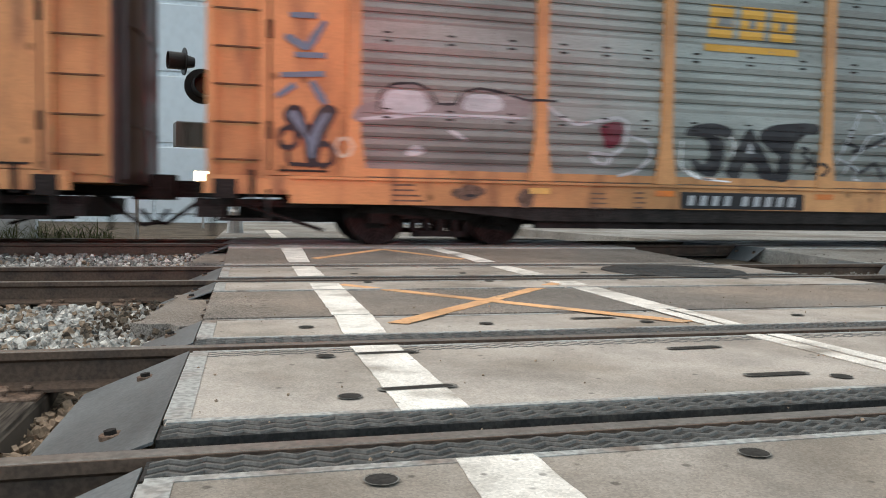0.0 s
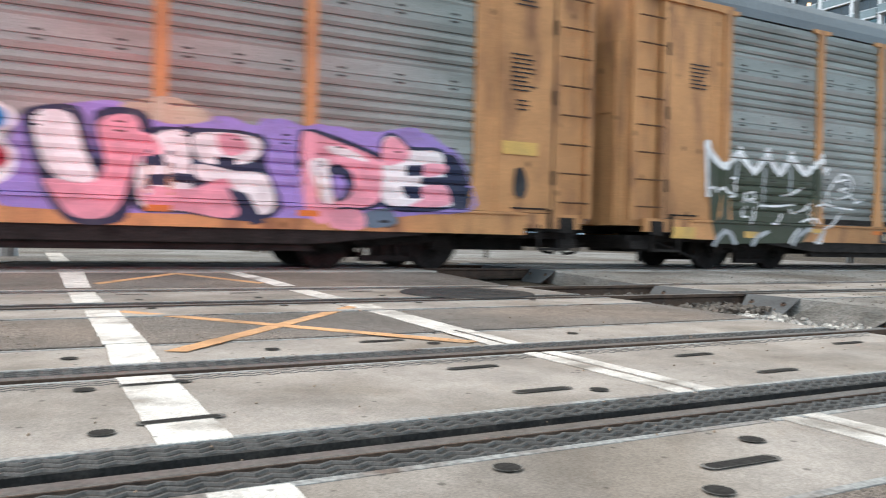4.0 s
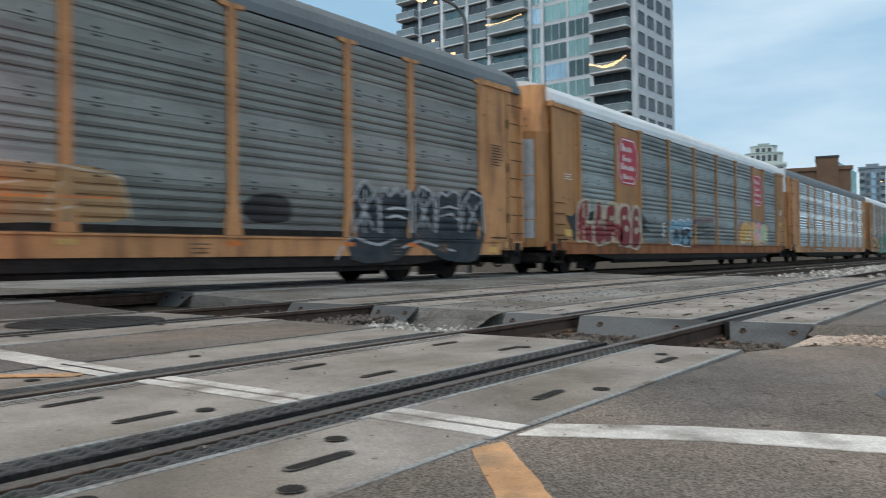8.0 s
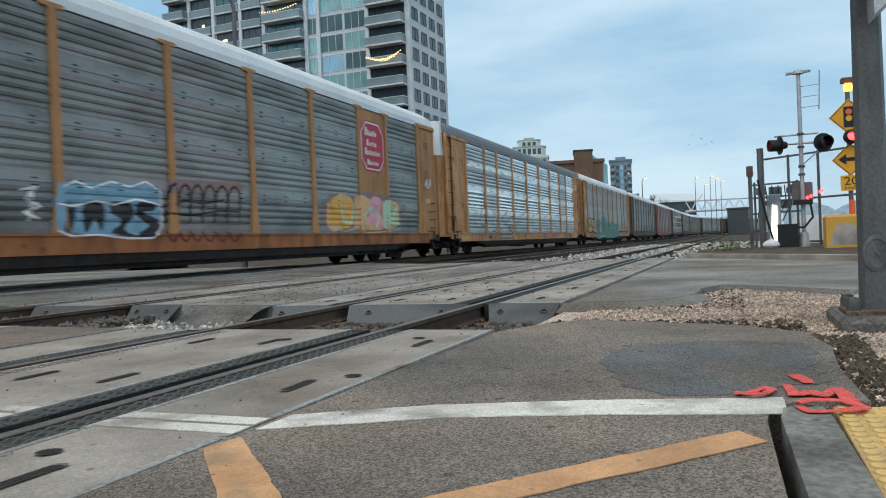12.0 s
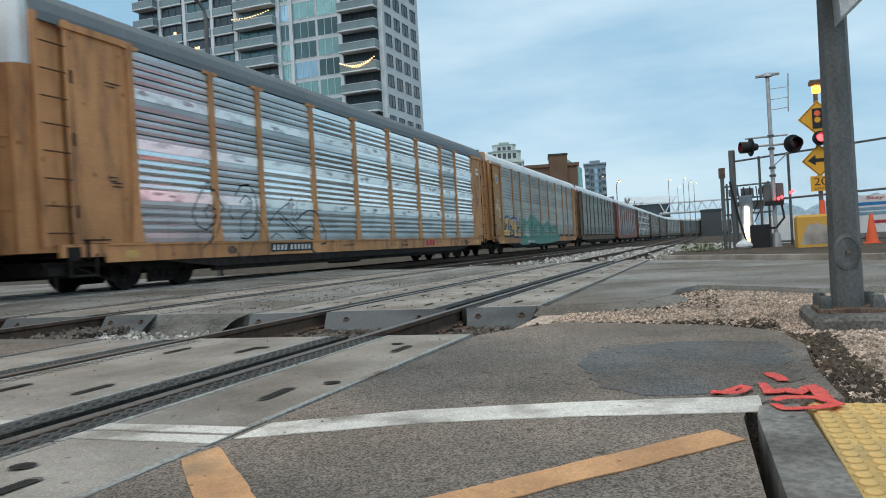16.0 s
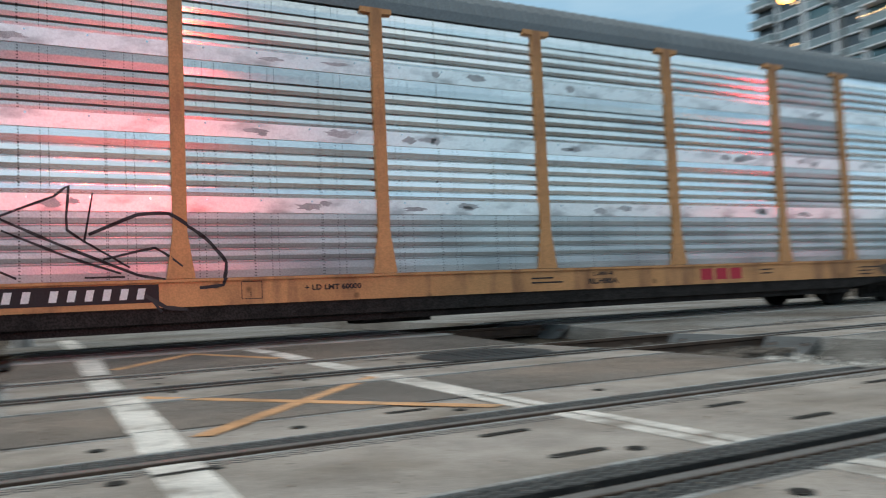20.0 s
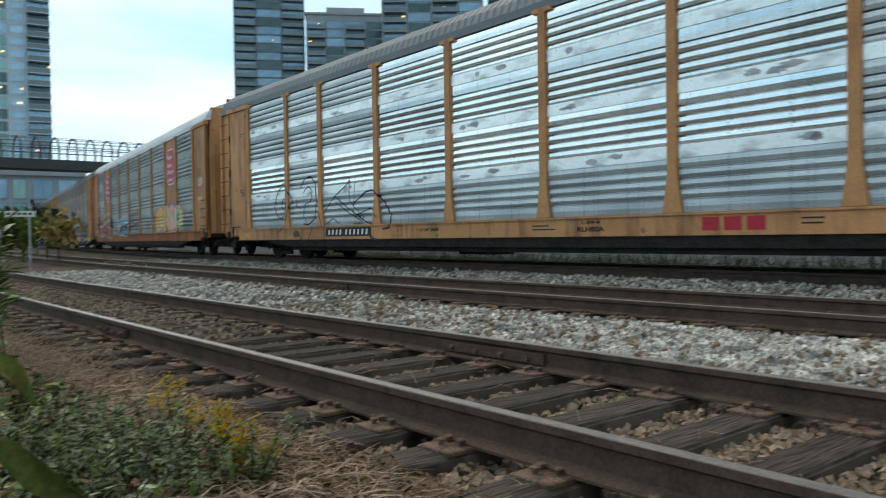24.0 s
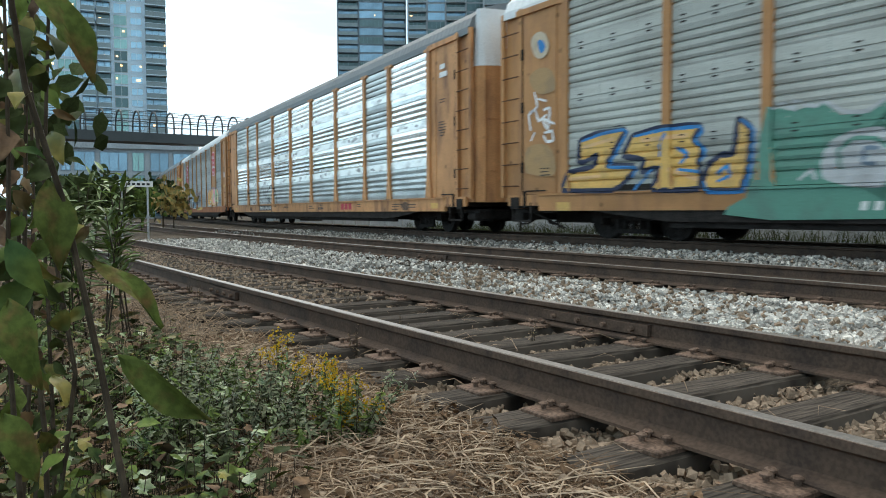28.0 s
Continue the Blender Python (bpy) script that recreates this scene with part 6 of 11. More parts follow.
line(C, SP_WHITE, 2, 0.045, [(3.61, 1.17), (3.71, 1.09), (4.01, 1.16), (4.25, 1.31)])
line(C, SP_WHITE, 2, 0.045, [(2.51, 0.85), (2.64, 1.02), (2.68, 1.18)])
line(C, SP_WHITE, 2, 0.045, [(3.09, 0.88), (3.23, 0.88), (3.42, 1.08)])
line(C, SP_WHITE, 2, 0.045, [(3.93, 0.93), (4.12, 0.99), (4.34, 1.01), (4.43, 0.91)])
line(C, SP_WHITE, 2, 0.045, [(4.34, 1.26), (4.64, 1.31), (5.09, 1.25), (5.55, 1.23)])
line(C, SP_WHITE, 2, 0.045, [(4.53, 1.5), (4.64, 1.22)])
line(C, SP_WHITE, 2, 0.045, [(4.77, 1.34), (4.72, 1.52), (4.87, 1.71), (5.1, 1.93), (5.36, 1.91), (5.52, 1.74), (5.43, 1.51), (5.14, 1.43), (4.9, 1.44)])
line(C, SP_WHITE, 2, 0.045, [(4.96, 1.76), (5.31, 1.83), (5.36, 1.65), (5.02, 1.61), (5.43, 1.56)])
line(C, SP_WHITE, 2, 0.045, [(4.62, 2.12), (4.52, 1.9), (4.76, 2.04), (4.67, 1.87)])
line(C, SP_WHITE, 2, 0.045, [(5.45, 1.47), (5.67, 1.41), (5.94, 1.44), (5.55, 1.36)])
line(C, SP_WHITE, 2, 0.045, [(4.65, 0.81), (4.87, 0.91), (5.18, 1.16)])
line(C, SP_WHITE, 2, 0.045, [(4.16, 1.31), (4.24, 0.87)])
line(C, SP_WHITE, 2, 0.045, [(3.62, 0.51), (3.74, 0.68), (3.93, 0.82)])
line(C, SP_WHITE, 2, 0.045, [(4.65, 0.88), (4.55, 0.52), (4.33, 0.56)])
line(C, SP_SILVER, 2, 0.09, [(1.61, 0.43), (1.73, 0.6), (1.89, 0.72), (2.04, 0.67), (2.17, 0.47)])
line(C, SP_SILVER, 2, 0.09, [(2.6, 0.45), (2.74, 0.63), (3.05, 0.73)])
line(C, SP_SILVER, 2, 0.09, [(3.72, 0.47), (3.87, 0.67), (4.17, 0.8), (4.46, 0.74)])
line(C, SP_SILVER, 2, 0.09, [(4.39, 0.52), (4.54, 0.66), (4.65, 0.79)])
line(C, SP_SILVER, 1.4, 0.07, [(2.9, 1.91), (2.89, 1.15)])
line(C, SP_SILVER, 1.4, 0.07, [(3.62, 2.08), (3.64, 1.46)])
line(C, SP_SILVER, 1.4, 0.07, [(4.49, 2.11), (4.53, 1.41)])
line(C, SP_SILVER, 1.4, 0.07, [(2.2, 2.06), (2.15, 1.67)])
# silver block with red strokes, tan block
line(C, SP_SILVER, 0.5, 0.04, [(6.58, 1.28), (6.95, 1.34), (7.58, 1.41)], "pale sprayed scrawl")
line(C, SP_SILVER, 0.5, 0.04, [(6.87, 1.55), (6.98, 1.4), (6.82, 1.15), (7.58, 1.39)], "pale sprayed scrawl")
line(C, SP_SILVER, 0.5, 0.04, [(7.51, 1.12), (7.95, 1.16), (8.31, 1.09)], "pale sprayed scrawl")
line(C, SP_SILVER, 0.5, 0.04, [(6.79, 1.13), (7.1, 1.04), (7.44, 1.1)], "pale sprayed scrawl")
line(C, SP_SILVER, 0.5, 0.04, [(7.66, 1.09), (8.33, 1)], "pale sprayed scrawl")
daub(C, SP_SILVER, 0, [(8.7, 0.69), (8.64, 1.77), (8.86, 2.02), (9.12, 1.8), (9.39, 1.82), (9.79, 2.09), (10.07, 1.91), (10.44, 1.51), (10.93, 1.18), (11.03, 0.4), (8.58, 0.35), (8.45, 0.45)], "silver sprayed block")
line(C, SP_RED, 2, 0.075, [(8.6, 1.96), (8.69, 0.8), (8.34, 0.58)], "red sprayed stroke")
line(C, SP_RED, 2, 0.075, [(8.7, 2.04), (9.18, 2), (9.39, 1.82)], "red sprayed stroke")
line(C, SP_RED, 2, 0.075, [(9.42, 1.69), (9.62, 2.06), (9.93, 2.1), (10.18, 1.91)], "red sprayed stroke")
line(C, SP_RED, 2, 0.075, [(8.84, 1.32), (9.06, 1.42), (9.36, 1.35), (9.63, 1.47), (9.91, 1.35)], "red sprayed stroke")
line(C, SP_RED, 2, 0.075, [(9.57, 1.02), (9.88, 1.19), (10.24, 1.09)], "red sprayed stroke")
line(C, SP_RED, 2, 0.075, [(10.22, 1.7), (10.44, 1.51), (10.3, 1.39), (10.74, 1.25)], "red sprayed stroke")
line(C, SP_RED, 2, 0.075, [(9.19, 1.8), (9.46, 1.6), (9.37, 1.26)], "red sprayed stroke")
line(C, SP_RED, 2, 0.075, [(7.71, 1.54), (8.33, 1.6), (8.37, 1.18), (7.77, 1.15), (7.71, 1.54)], "red sprayed stroke")
line(C, SP_RED, 2, 0.075, [(7.8, 1.36), (8.31, 1.43)], "red sprayed stroke")
line(C, SP_RED, 2, 0.075, [(8.89, 0.59), (9.38, 0.7), (10.25, 0.47), (10.8, 0.61)], "red sprayed stroke")
daub(C, SP_TAN, 0, [(11.42, 1.68), (12.14, 1.82), (13, 1.79), (14.05, 1.8), (15.14, 1.75), (15.36, 1.12), (14.17, 1.03), (11.6, 0.96)], "tan sprayed block")
line(C, SP_CREAM, 2, 0.035, [(11.32, 0.96), (11.42, 1.71), (12.14, 1.85), (13, 1.79), (14.39, 1.79), (15.29, 1.7), (15.41, 1.07)], "thin cream sprayed stroke")
line(C, SP_CREAM, 2, 0.035, [(10.97, 1.18), (11.59, 1.21)], "thin cream sprayed stroke")
line(C, SP_CREAM, 2, 0.035, [(11.74, 1.53), (11.99, 1.47), (11.87, 1.12), (12.16, 1.18)], "thin cream sprayed stroke")
line(C, SP_CREAM, 2, 0.035, [(12.48, 1.64), (12.37, 1.24), (12.71, 1.35)], "thin cream sprayed stroke")
line(C, SP_CREAM, 2, 0.035, [(13.14, 1.6), (13.5, 1.69), (13.33, 1.17)], "thin cream sprayed stroke")
line(C, SP_CREAM, 2, 0.035, [(14.39, 1.58), (14.16, 1.17), (14.7, 1.27)], "thin cream sprayed stroke")
line(C, SP_CREAM, 2, 0.035, [(12.15, 1.43), (13.01, 1.41), (13.92, 1.55)], "thin cream sprayed stroke")
line(C, SP_ORANGE, 1, 0.03, [(11.71, 1.31), (15.15, 1.39)])
line(C, SP_ORANGE, 1, 0.03, [(12.25, 1.73), (12.27, 1.03)])
line(C, SP_ORANGE, 1, 0.03, [(12.91, 1.74), (12.93, 1.05)])
line(C, SP_ORANGE, 1, 0.03, [(13.68, 1.73), (13.7, 1.07)])
daub(C, SP_BLACK, 0, [(17.39, 1.37), (17.77, 1.61), (18.39, 1.56), (18.43, 1.18), (17.64, 1.13)])
# row of dark blue faces with pale rims
daub(C, SP_STEEL, 0, [(19.95, 1.31), (20.03, 1.71), (20.22, 1.9), (20.52, 1.94), (20.74, 1.76), (20.89, 1.88), (21.09, 1.91), (21.25, 1.79), (21.46, 1.93), (21.67, 1.82), (22.02, 2.03), (22.38, 2.01), (22.61, 1.82), (22.86, 1.95), (23.36, 1.99), (23.56, 1.87), (23.89, 2.1), (24.28, 2.07), (24.5, 1.72), (24.5, 1.08), (24.19, 0.43), (22.93, 0.45), (22, 0.77), (21.31, 0.46), (19.96, 0.48)], "dark blue sprayed row of faces")
line(C, SP_SILVER, 1, 0.055, [(19.99, 0.98), (19.99, 1.54), (20.19, 1.85), (20.37, 2.06), (20.55, 1.88), (20.79, 1.58), (20.8, 1)])
line(C, SP_SILVER, 1, 0.055, [(20.84, 1), (20.82, 1.7), (20.98, 1.95), (21.1, 1.73), (21.34, 1.98), (21.5, 1.76), (21.7, 1.95), (21.72, 1.02)])
line(C, SP_SILVER, 1, 0.055, [(21.83, 1.02), (21.84, 1.71), (22.15, 2.04), (22.49, 1.93), (22.64, 1.56), (22.6, 1.04)])
line(C, SP_SILVER, 1, 0.055, [(22.67, 1.04), (22.72, 1.82), (22.86, 1.95), (23.03, 1.86), (23.26, 1.99), (23.52, 1.95), (23.57, 1.06)])
line(C, SP_SILVER, 1, 0.055, [(23.65, 1.06), (23.69, 1.75), (24.02, 2.04), (24.39, 1.93), (24.48, 1.08)])
line(C, SP_SILVER, 1, 0.055, [(21.01, 1.48), (21.33, 1.53), (21.65, 1.51)])
line(C, SP_SILVER, 1, 0.055, [(21, 1.31), (21.34, 1.37), (21.64, 1.31)])
line(C, SP_SILVER, 1, 0.055, [(22.8, 1.57), (23.15, 1.64), (23.51, 1.59)])
line(C, SP_SILVER, 1, 0.055, [(22.8, 1.4), (23.25, 1.48), (23.5, 1.33)])
line(C, SP_SILVER, 1, 0.055, [(20.15, 1.72), (20.36, 1.44), (20.1, 1.04)])
line(C, SP_SILVER, 1, 0.055, [(20.59, 1.75), (20.36, 1.44), (20.65, 1.05)])
line(C, SP_SILVER, 1, 0.055, [(20.37, 1.84), (20.35, 0.99)])
line(C, SP_SILVER, 1, 0.055, [(22.02, 1.78), (22.24, 1.47), (22, 1.09)])
line(C, SP_SILVER, 1, 0.055, [(22.47, 1.81), (22.24, 1.47), (22.48, 1.1)])
line(C, SP_SILVER, 1, 0.055, [(22.24, 1.99), (22.23, 1.09)])
line(C, SP_SILVER, 1, 0.055, [(23.83, 1.76), (24.08, 1.49), (23.85, 1.13)])
line(C, SP_SILVER, 1, 0.055, [(24.33, 1.79), (24.08, 1.49), (24.34, 1.14)])
line(C, SP_SILVER, 1, 0.055, [(20.03, 0.91), (20.39, 0.82), (20.76, 0.76), (21.24, 0.89)])
line(C, SP_SILVER, 1, 0.055, [(21.48, 0.71), (22, 0.86), (22.55, 0.77), (23.33, 0.64)])
line(C, SP_SILVER, 1, 0.055, [(19.55, 0.48), (19.76, 0.76), (19.96, 0.92)])
emblem(C, 6.8, 8.35, 2.83, 3.5)
bars_plate(C, 6.4, 8.5, 0.56, 0.8, BLACK, SP_CREAM, 9)
stencils(C, 24.9, 3.2, 8, 0.5, seed=5)
stencils(C, 16.4, 0.74, 3, 0.5, RUST, seed=41)
stencils(C, 21.2, 0.76, 4, 0.36, RUST, seed=42)
decal(C, "smear", shape_mesh([blob(22.9, 0.71, 0.22, 0.1, seed=43, rough=0.3), blob(12.4, 0.68, 0.16, 0.1, seed=44, rough=0.3)]), RUST, 1, "rusty grease smear")
decal(C, "notice", shape_mesh([[(24.7, 0.6), (25.1, 0.6), (25.1, 0.74), (24.7, 0.74)], [(0.6, 0.56), (1.15, 0.56), (1.15, 0.76), (0.6, 0.76)], [(2.4, 0.6), (2.75, 0.6), (2.75, 0.72), (2.4, 0.72)]]), SP_YELLOW, 1, "yellow notice plates")
stencils(C, 0.95, 3.6, 7, 0.5, seed=6)

# ochre car with the red emblem
D = CARS[-1]


def red_emblem(car, cx, cz, r):
    def octagon(f):
        w, h, c = 1.0 * r * f, 0.93 * r * f, 0.38 * r
        return [(cx - w + c, cz - h), (cx + w - c, cz - h), (cx + w, cz - h + c), (cx + w, cz + h - c), (cx + w - c, cz + h), (cx - w + c, cz + h), (cx - w, cz + h - c), (cx - w, cz - h + c)]
    decal(car, "emblem_field", shape_mesh([octagon(1.0)]), LOGO_RED, 0, "red eight-sided painted emblem", plain=(1, 7))
    decal(car, "emblem_rim", shape_mesh(ribbon(octagon(0.92) + octagon(0.92)[:1], 0.045, True)), WHITE, 1, plain=(1, 7))
    bars = []
    for row, (up, left, n, tall) in enumerate(((0.5, -0.62, 6, 0.3), (0.12, -0.5, 5, 0.24), (-0.22, -0.66, 8, 0.26), (-0.58, -0.5, 6, 0.2))):
        for q in range(n):
            x, z = cx + (left + 0.16 * q + (0.04 if q else 0)) * r, cz + up * r
            h = tall * r * (1.0 if q == 0 else (0.6, 0.75, 0.55)[(q + row) % 3])
            bars.append([(x, z - 0.12 * r), (x + (0.13 if q == 0 else 0.09) * r, z - 0.12 * r), (x + (0.16 if q == 0 else 0.12) * r, z - 0.12 * r + h), (x + 0.03 * r, z - 0.12 * r + h)])
    decal(car, "emblem_bar", shape_mesh(bars), WHITE, 1, plain=(1, 7))


red_emblem(D, 5.35, 3.55, 0.82)
red_emblem(D, 20.85, 3.55, 0.82)
# red lettering with cream rims over a black star
daub(D, SP_BLACK, 0, [(1, 1.66), (1.3, 1.62), (1.61, 1.75), (1.61, 0.9), (1.24, 1.08), (1.07, 1.08), (1.29, 1.33), (1.08, 1.51)], "black sprayed shadow", plain=(1, 7), round_=False)
daub(D, SP_BLACK, 0, [(2.42, 1.78), (2.88, 1.86), (3.32, 1.65), (4.7, 1.88), (6.06, 2.14), (6.54, 1.83), (6.95, 1.64), (6.69, 1.53), (7.18, 1.32), (6.42, 1.22), (6.31, 0.97), (2.43, 0.93)], "black sprayed shadow", plain=(1, 7), round_=False)
daub(D, SP_CREAM, 1, [(1.61, 0.9), (1.6, 1.4), (1.74, 2.06), (2.08, 2.15), (2.43, 2.2), (2.49, 1.94), (2.38, 1.56), (2.68, 1.53), (2.77, 1.28), (2.73, 0.87), (2.1, 0.91)], "cream sprayed rim", plain=(1, 7))
daub(D, SP_CREAM, 1, [(2.76, 0.85), (2.74, 1.39), (2.9, 2.09), (3.15, 2.18), (3.4, 2.13), (3.46, 1.66), (3.61, 1.49), (3.55, 0.93), (3.14, 0.78)], "cream sprayed rim", plain=(1, 7))
daub(D, SP_CREAM, 1, [(3.36, 0.88), (3.55, 2.02), (4.29, 2.18), (4.49, 1.97), (4.44, 1.65), (4.85, 1.46), (4.92, 0.9), (4.25, 0.89), (3.95, 0.93)], "cream sprayed rim", plain=(1, 7))
daub(D, SP_CREAM, 1, [(4.5, 0.89), (4.53, 2.02), (5.14, 2.17), (5.45, 2.03), (5.44, 1.77), (5.61, 1.51), (5.55, 0.91), (5.27, 0.75), (4.77, 0.79)], "cream sprayed rim", plain=(1, 7))
daub(D, SP_CREAM, 1, [(5.36, 0.88), (5.48, 1.77), (5.63, 2.07), (5.96, 2.18), (6.25, 2.03), (6.29, 1.61), (6.32, 1), (6.11, 0.7), (5.68, 0.69)], "cream sprayed rim", plain=(1, 7))
daub(D, SP_BRICK, 2, [(1.67, 0.97), (1.67, 1.4), (1.82, 2), (2.04, 2.06), (2.06, 1.64), (2.16, 1.63), (2.17, 2.07), (2.37, 2.12), (2.34, 1.76), (2.22, 1.48), (2.31, 1.35), (2.61, 1.43), (2.66, 0.94), (2.51, 0.89), (2.33, 0.96)], "dark red sprayed letter with a cream rim", plain=(1, 7))
daub(D, SP_BRICK, 2, [(2.87, 0.92), (2.85, 1.4), (3.01, 2.05), (3.26, 2.1), (3.28, 1.77), (3.31, 1.48), (3.49, 1.28), (3.44, 1.02), (3.11, 0.85)], "dark red sprayed letter with a cream rim", plain=(1, 7))
daub(D, SP_BRICK, 2, [(3.48, 0.98), (3.61, 1.45), (3.7, 1.96), (4.17, 2.08), (4.28, 1.89), (4.15, 1.58), (4.51, 1.47), (4.78, 1.28), (4.79, 0.92), (4.33, 0.94), (4.1, 1.26), (3.97, 0.96)], "dark red sprayed letter with a cream rim", plain=(1, 7))
daub(D, SP_BRICK, 2, [(4.66, 0.84), (4.64, 1.54), (4.7, 1.98), (5.18, 2.08), (5.31, 1.92), (5.25, 1.69), (5.47, 1.48), (5.41, 1.01), (5.23, 0.82)], "dark red sprayed letter with a cream rim", plain=(1, 7))
daub(D, SP_BRICK, 2, [(5.54, 0.83), (5.61, 1.58), (5.72, 1.94), (5.96, 2.07), (6.15, 1.92), (6.14, 1.61), (6.19, 1.06), (6.01, 0.78), (5.68, 0.75)], "dark red sprayed letter with a cream rim", plain=(1, 7))
daub(D, SP_CREAM, 3, [(1.99, 1.34), (2.12, 1.35), (2.14, 0.98), (2.01, 0.98)], plain=(1, 7))
daub(D, SP_CREAM, 3, [(3.06, 1.41), (3.17, 1.62), (3.24, 1.41)], plain=(1, 7))
daub(D, SP_CREAM, 3, [(3.88, 1.68), (4.04, 1.75), (4.11, 1.62), (3.93, 1.54)], plain=(1, 7))
daub(D, SP_CREAM, 3, [(4.98, 1.39), (5.16, 1.47), (5.29, 1.35), (5.11, 1.24)], plain=(1, 7))
daub(D, SP_CREAM, 3, [(5.79, 1.36), (6.04, 1.42), (6.03, 1.21), (5.84, 1.2)], plain=(1, 7))
daub(D, SP_CREAM, 3, [(5.81, 1.74), (6, 1.8), (6.09, 1.67), (5.9, 1.63)], plain=(1, 7))
daub(D, SP_CREAM, 3, [(4.86, 1.74), (5.04, 1.8), (5.08, 1.67), (4.9, 1.64)], plain=(1, 7))
# pale blue block with black letters, arches
daub(D, SP_SKY, 0, [(8.93, 1.62), (9.14, 1.75), (11.19, 1.83), (11.33, 1.56), (11.3, 0.97), (10.41, 0.86), (9.1, 0.93), (8.86, 1.05)], "pale blue sprayed block", plain=(1, 7))
daub(D, SP_BLACK, 1, [(8.96, 1.4), (9.32, 1.36), (9.22, 0.95), (9.02, 0.95), (9.12, 1.3)], "black sprayed letter", plain=(1, 7))
daub(D, SP_BLACK, 1, [(9.5, 1.44), (9.89, 1.43), (9.97, 1.25), (9.86, 0.93), (9.74, 1.16), (9.51, 0.91)], "black sprayed letter", plain=(1, 7))
daub(D, SP_BLACK, 1, [(10.11, 1.46), (10.58, 1.45), (10.66, 1.24), (10.41, 0.99), (10.6, 0.86), (10.09, 0.91), (10.37, 1.12), (10.11, 1.28)], "black sprayed letter", plain=(1, 7))
daub(D, SP_BLACK, 1, [(10.82, 1.49), (11.27, 1.45), (11.16, 1.33), (10.91, 1.3), (11.31, 1.14), (11.19, 0.86), (10.69, 0.86), (11.05, 1.05), (10.71, 1.24)], "black sprayed letter", plain=(1, 7))
line(D, SP_WHITE, 2, 0.04, [(8.92, 1.39), (9.28, 1.36), (9.76, 1.47), (10.2, 1.41), (10.73, 1.54), (11.37, 1.45)], "white sprayed rim", plain=(1, 7))
line(D, SP_WHITE, 2, 0.04, [(8.9, 0.95), (9.18, 0.85), (9.73, 0.88), (10.52, 0.81), (11.14, 0.81), (11.4, 1.03), (11.39, 1.73)], "white sprayed rim", plain=(1, 7))
line(D, SP_WHITE, 2, 0.04, [(9.05, 1.67), (9.35, 1.79), (9.68, 1.68), (10.13, 1.83), (10.59, 1.75), (10.99, 1.88), (11.29, 1.75)], "white sprayed rim", plain=(1, 7))
line(D, SP_WHITE, 1, 0.05, [(8.25, 1.58), (8.58, 1.65), (8.34, 1.45), (8.64, 1.34), (8.29, 1.23), (8.59, 1.14)], "white sprayed tag", plain=(1, 7))
line(D, SP_WHITE, 1, 0.05, [(8.5, 1.66), (8.4, 1.09)], "white sprayed tag", plain=(1, 7))
daub(D, SP_MAUVE, 0, [(11.55, 1.85), (11.9, 1.97), (12.68, 1.99), (13.94, 2.04), (13.93, 1.81), (12.66, 1.76), (11.58, 1.68)], "faint pink sprayed haze", plain=(1, 7))
line(D, SP_BLACK, 1, 0.06, [(11.51, 1.1), (11.56, 1.59), (11.65, 1.82), (11.77, 1.88), (11.87, 1.8), (11.89, 1.51), (11.85, 1.1)], "black sprayed arch", plain=(1, 7))
line(D, SP_MAROON, 1, 0.05, [(11.5, 0.95), (11.59, 0.79), (11.73, 0.74), (11.86, 0.93)], "dark red sprayed loop", plain=(1, 7))
line(D, SP_BLACK, 1, 0.06, [(11.86, 1.1), (11.91, 1.61), (12, 1.83), (12.13, 1.89), (12.24, 1.8), (12.26, 1.52), (12.21, 1.11)], "black sprayed arch", plain=(1, 7))
line(D, SP_MAROON, 1, 0.05, [(11.85, 0.95), (11.94, 0.79), (12.09, 0.73), (12.23, 0.93)], "dark red sprayed loop", plain=(1, 7))
line(D, SP_BLACK, 1, 0.06, [(12.22, 1.11), (12.28, 1.62), (12.37, 1.84), (12.51, 1.9), (12.62, 1.81), (12.65, 1.54), (12.6, 1.11)], "black sprayed arch", plain=(1, 7))
line(D, SP_MAROON, 1, 0.05, [(12.21, 0.95), (12.31, 0.79), (12.46, 0.73), (12.61, 0.93)], "dark red sprayed loop", plain=(1, 7))
line(D, SP_BLACK, 1, 0.06, [(12.61, 1.11), (12.67, 1.64), (12.76, 1.85), (12.91, 1.91), (13.03, 1.82), (13.06, 1.56), (13, 1.12)], "black sprayed arch", plain=(1, 7))
line(D, SP_MAROON, 1, 0.05, [(12.6, 0.95), (12.7, 0.78), (12.86, 0.72), (13.02, 0.93)], "dark red sprayed loop", plain=(1, 7))
line(D, SP_BLACK, 1, 0.06, [(13.02, 1.12), (13.08, 1.66), (13.18, 1.86), (13.33, 1.92), (13.46, 1.83), (13.49, 1.57), (13.43, 1.12)], "black sprayed arch", plain=(1, 7))
line(D, SP_MAROON, 1, 0.05, [(13.01, 0.95), (13.11, 0.78), (13.28, 0.72), (13.45, 0.93)], "dark red sprayed loop", plain=(1, 7))
line(D, SP_BLACK, 1, 0.06, [(13.45, 1.12), (13.51, 1.68), (13.61, 1.87), (13.78, 1.93), (13.91, 1.84), (13.95, 1.59), (13.88, 1.13)], "black sprayed arch", plain=(1, 7))
line(D, SP_MAROON, 1, 0.05, [(13.43, 0.95), (13.55, 0.78), (13.73, 0.71), (13.9, 0.93)], "dark red sprayed loop", plain=(1, 7))
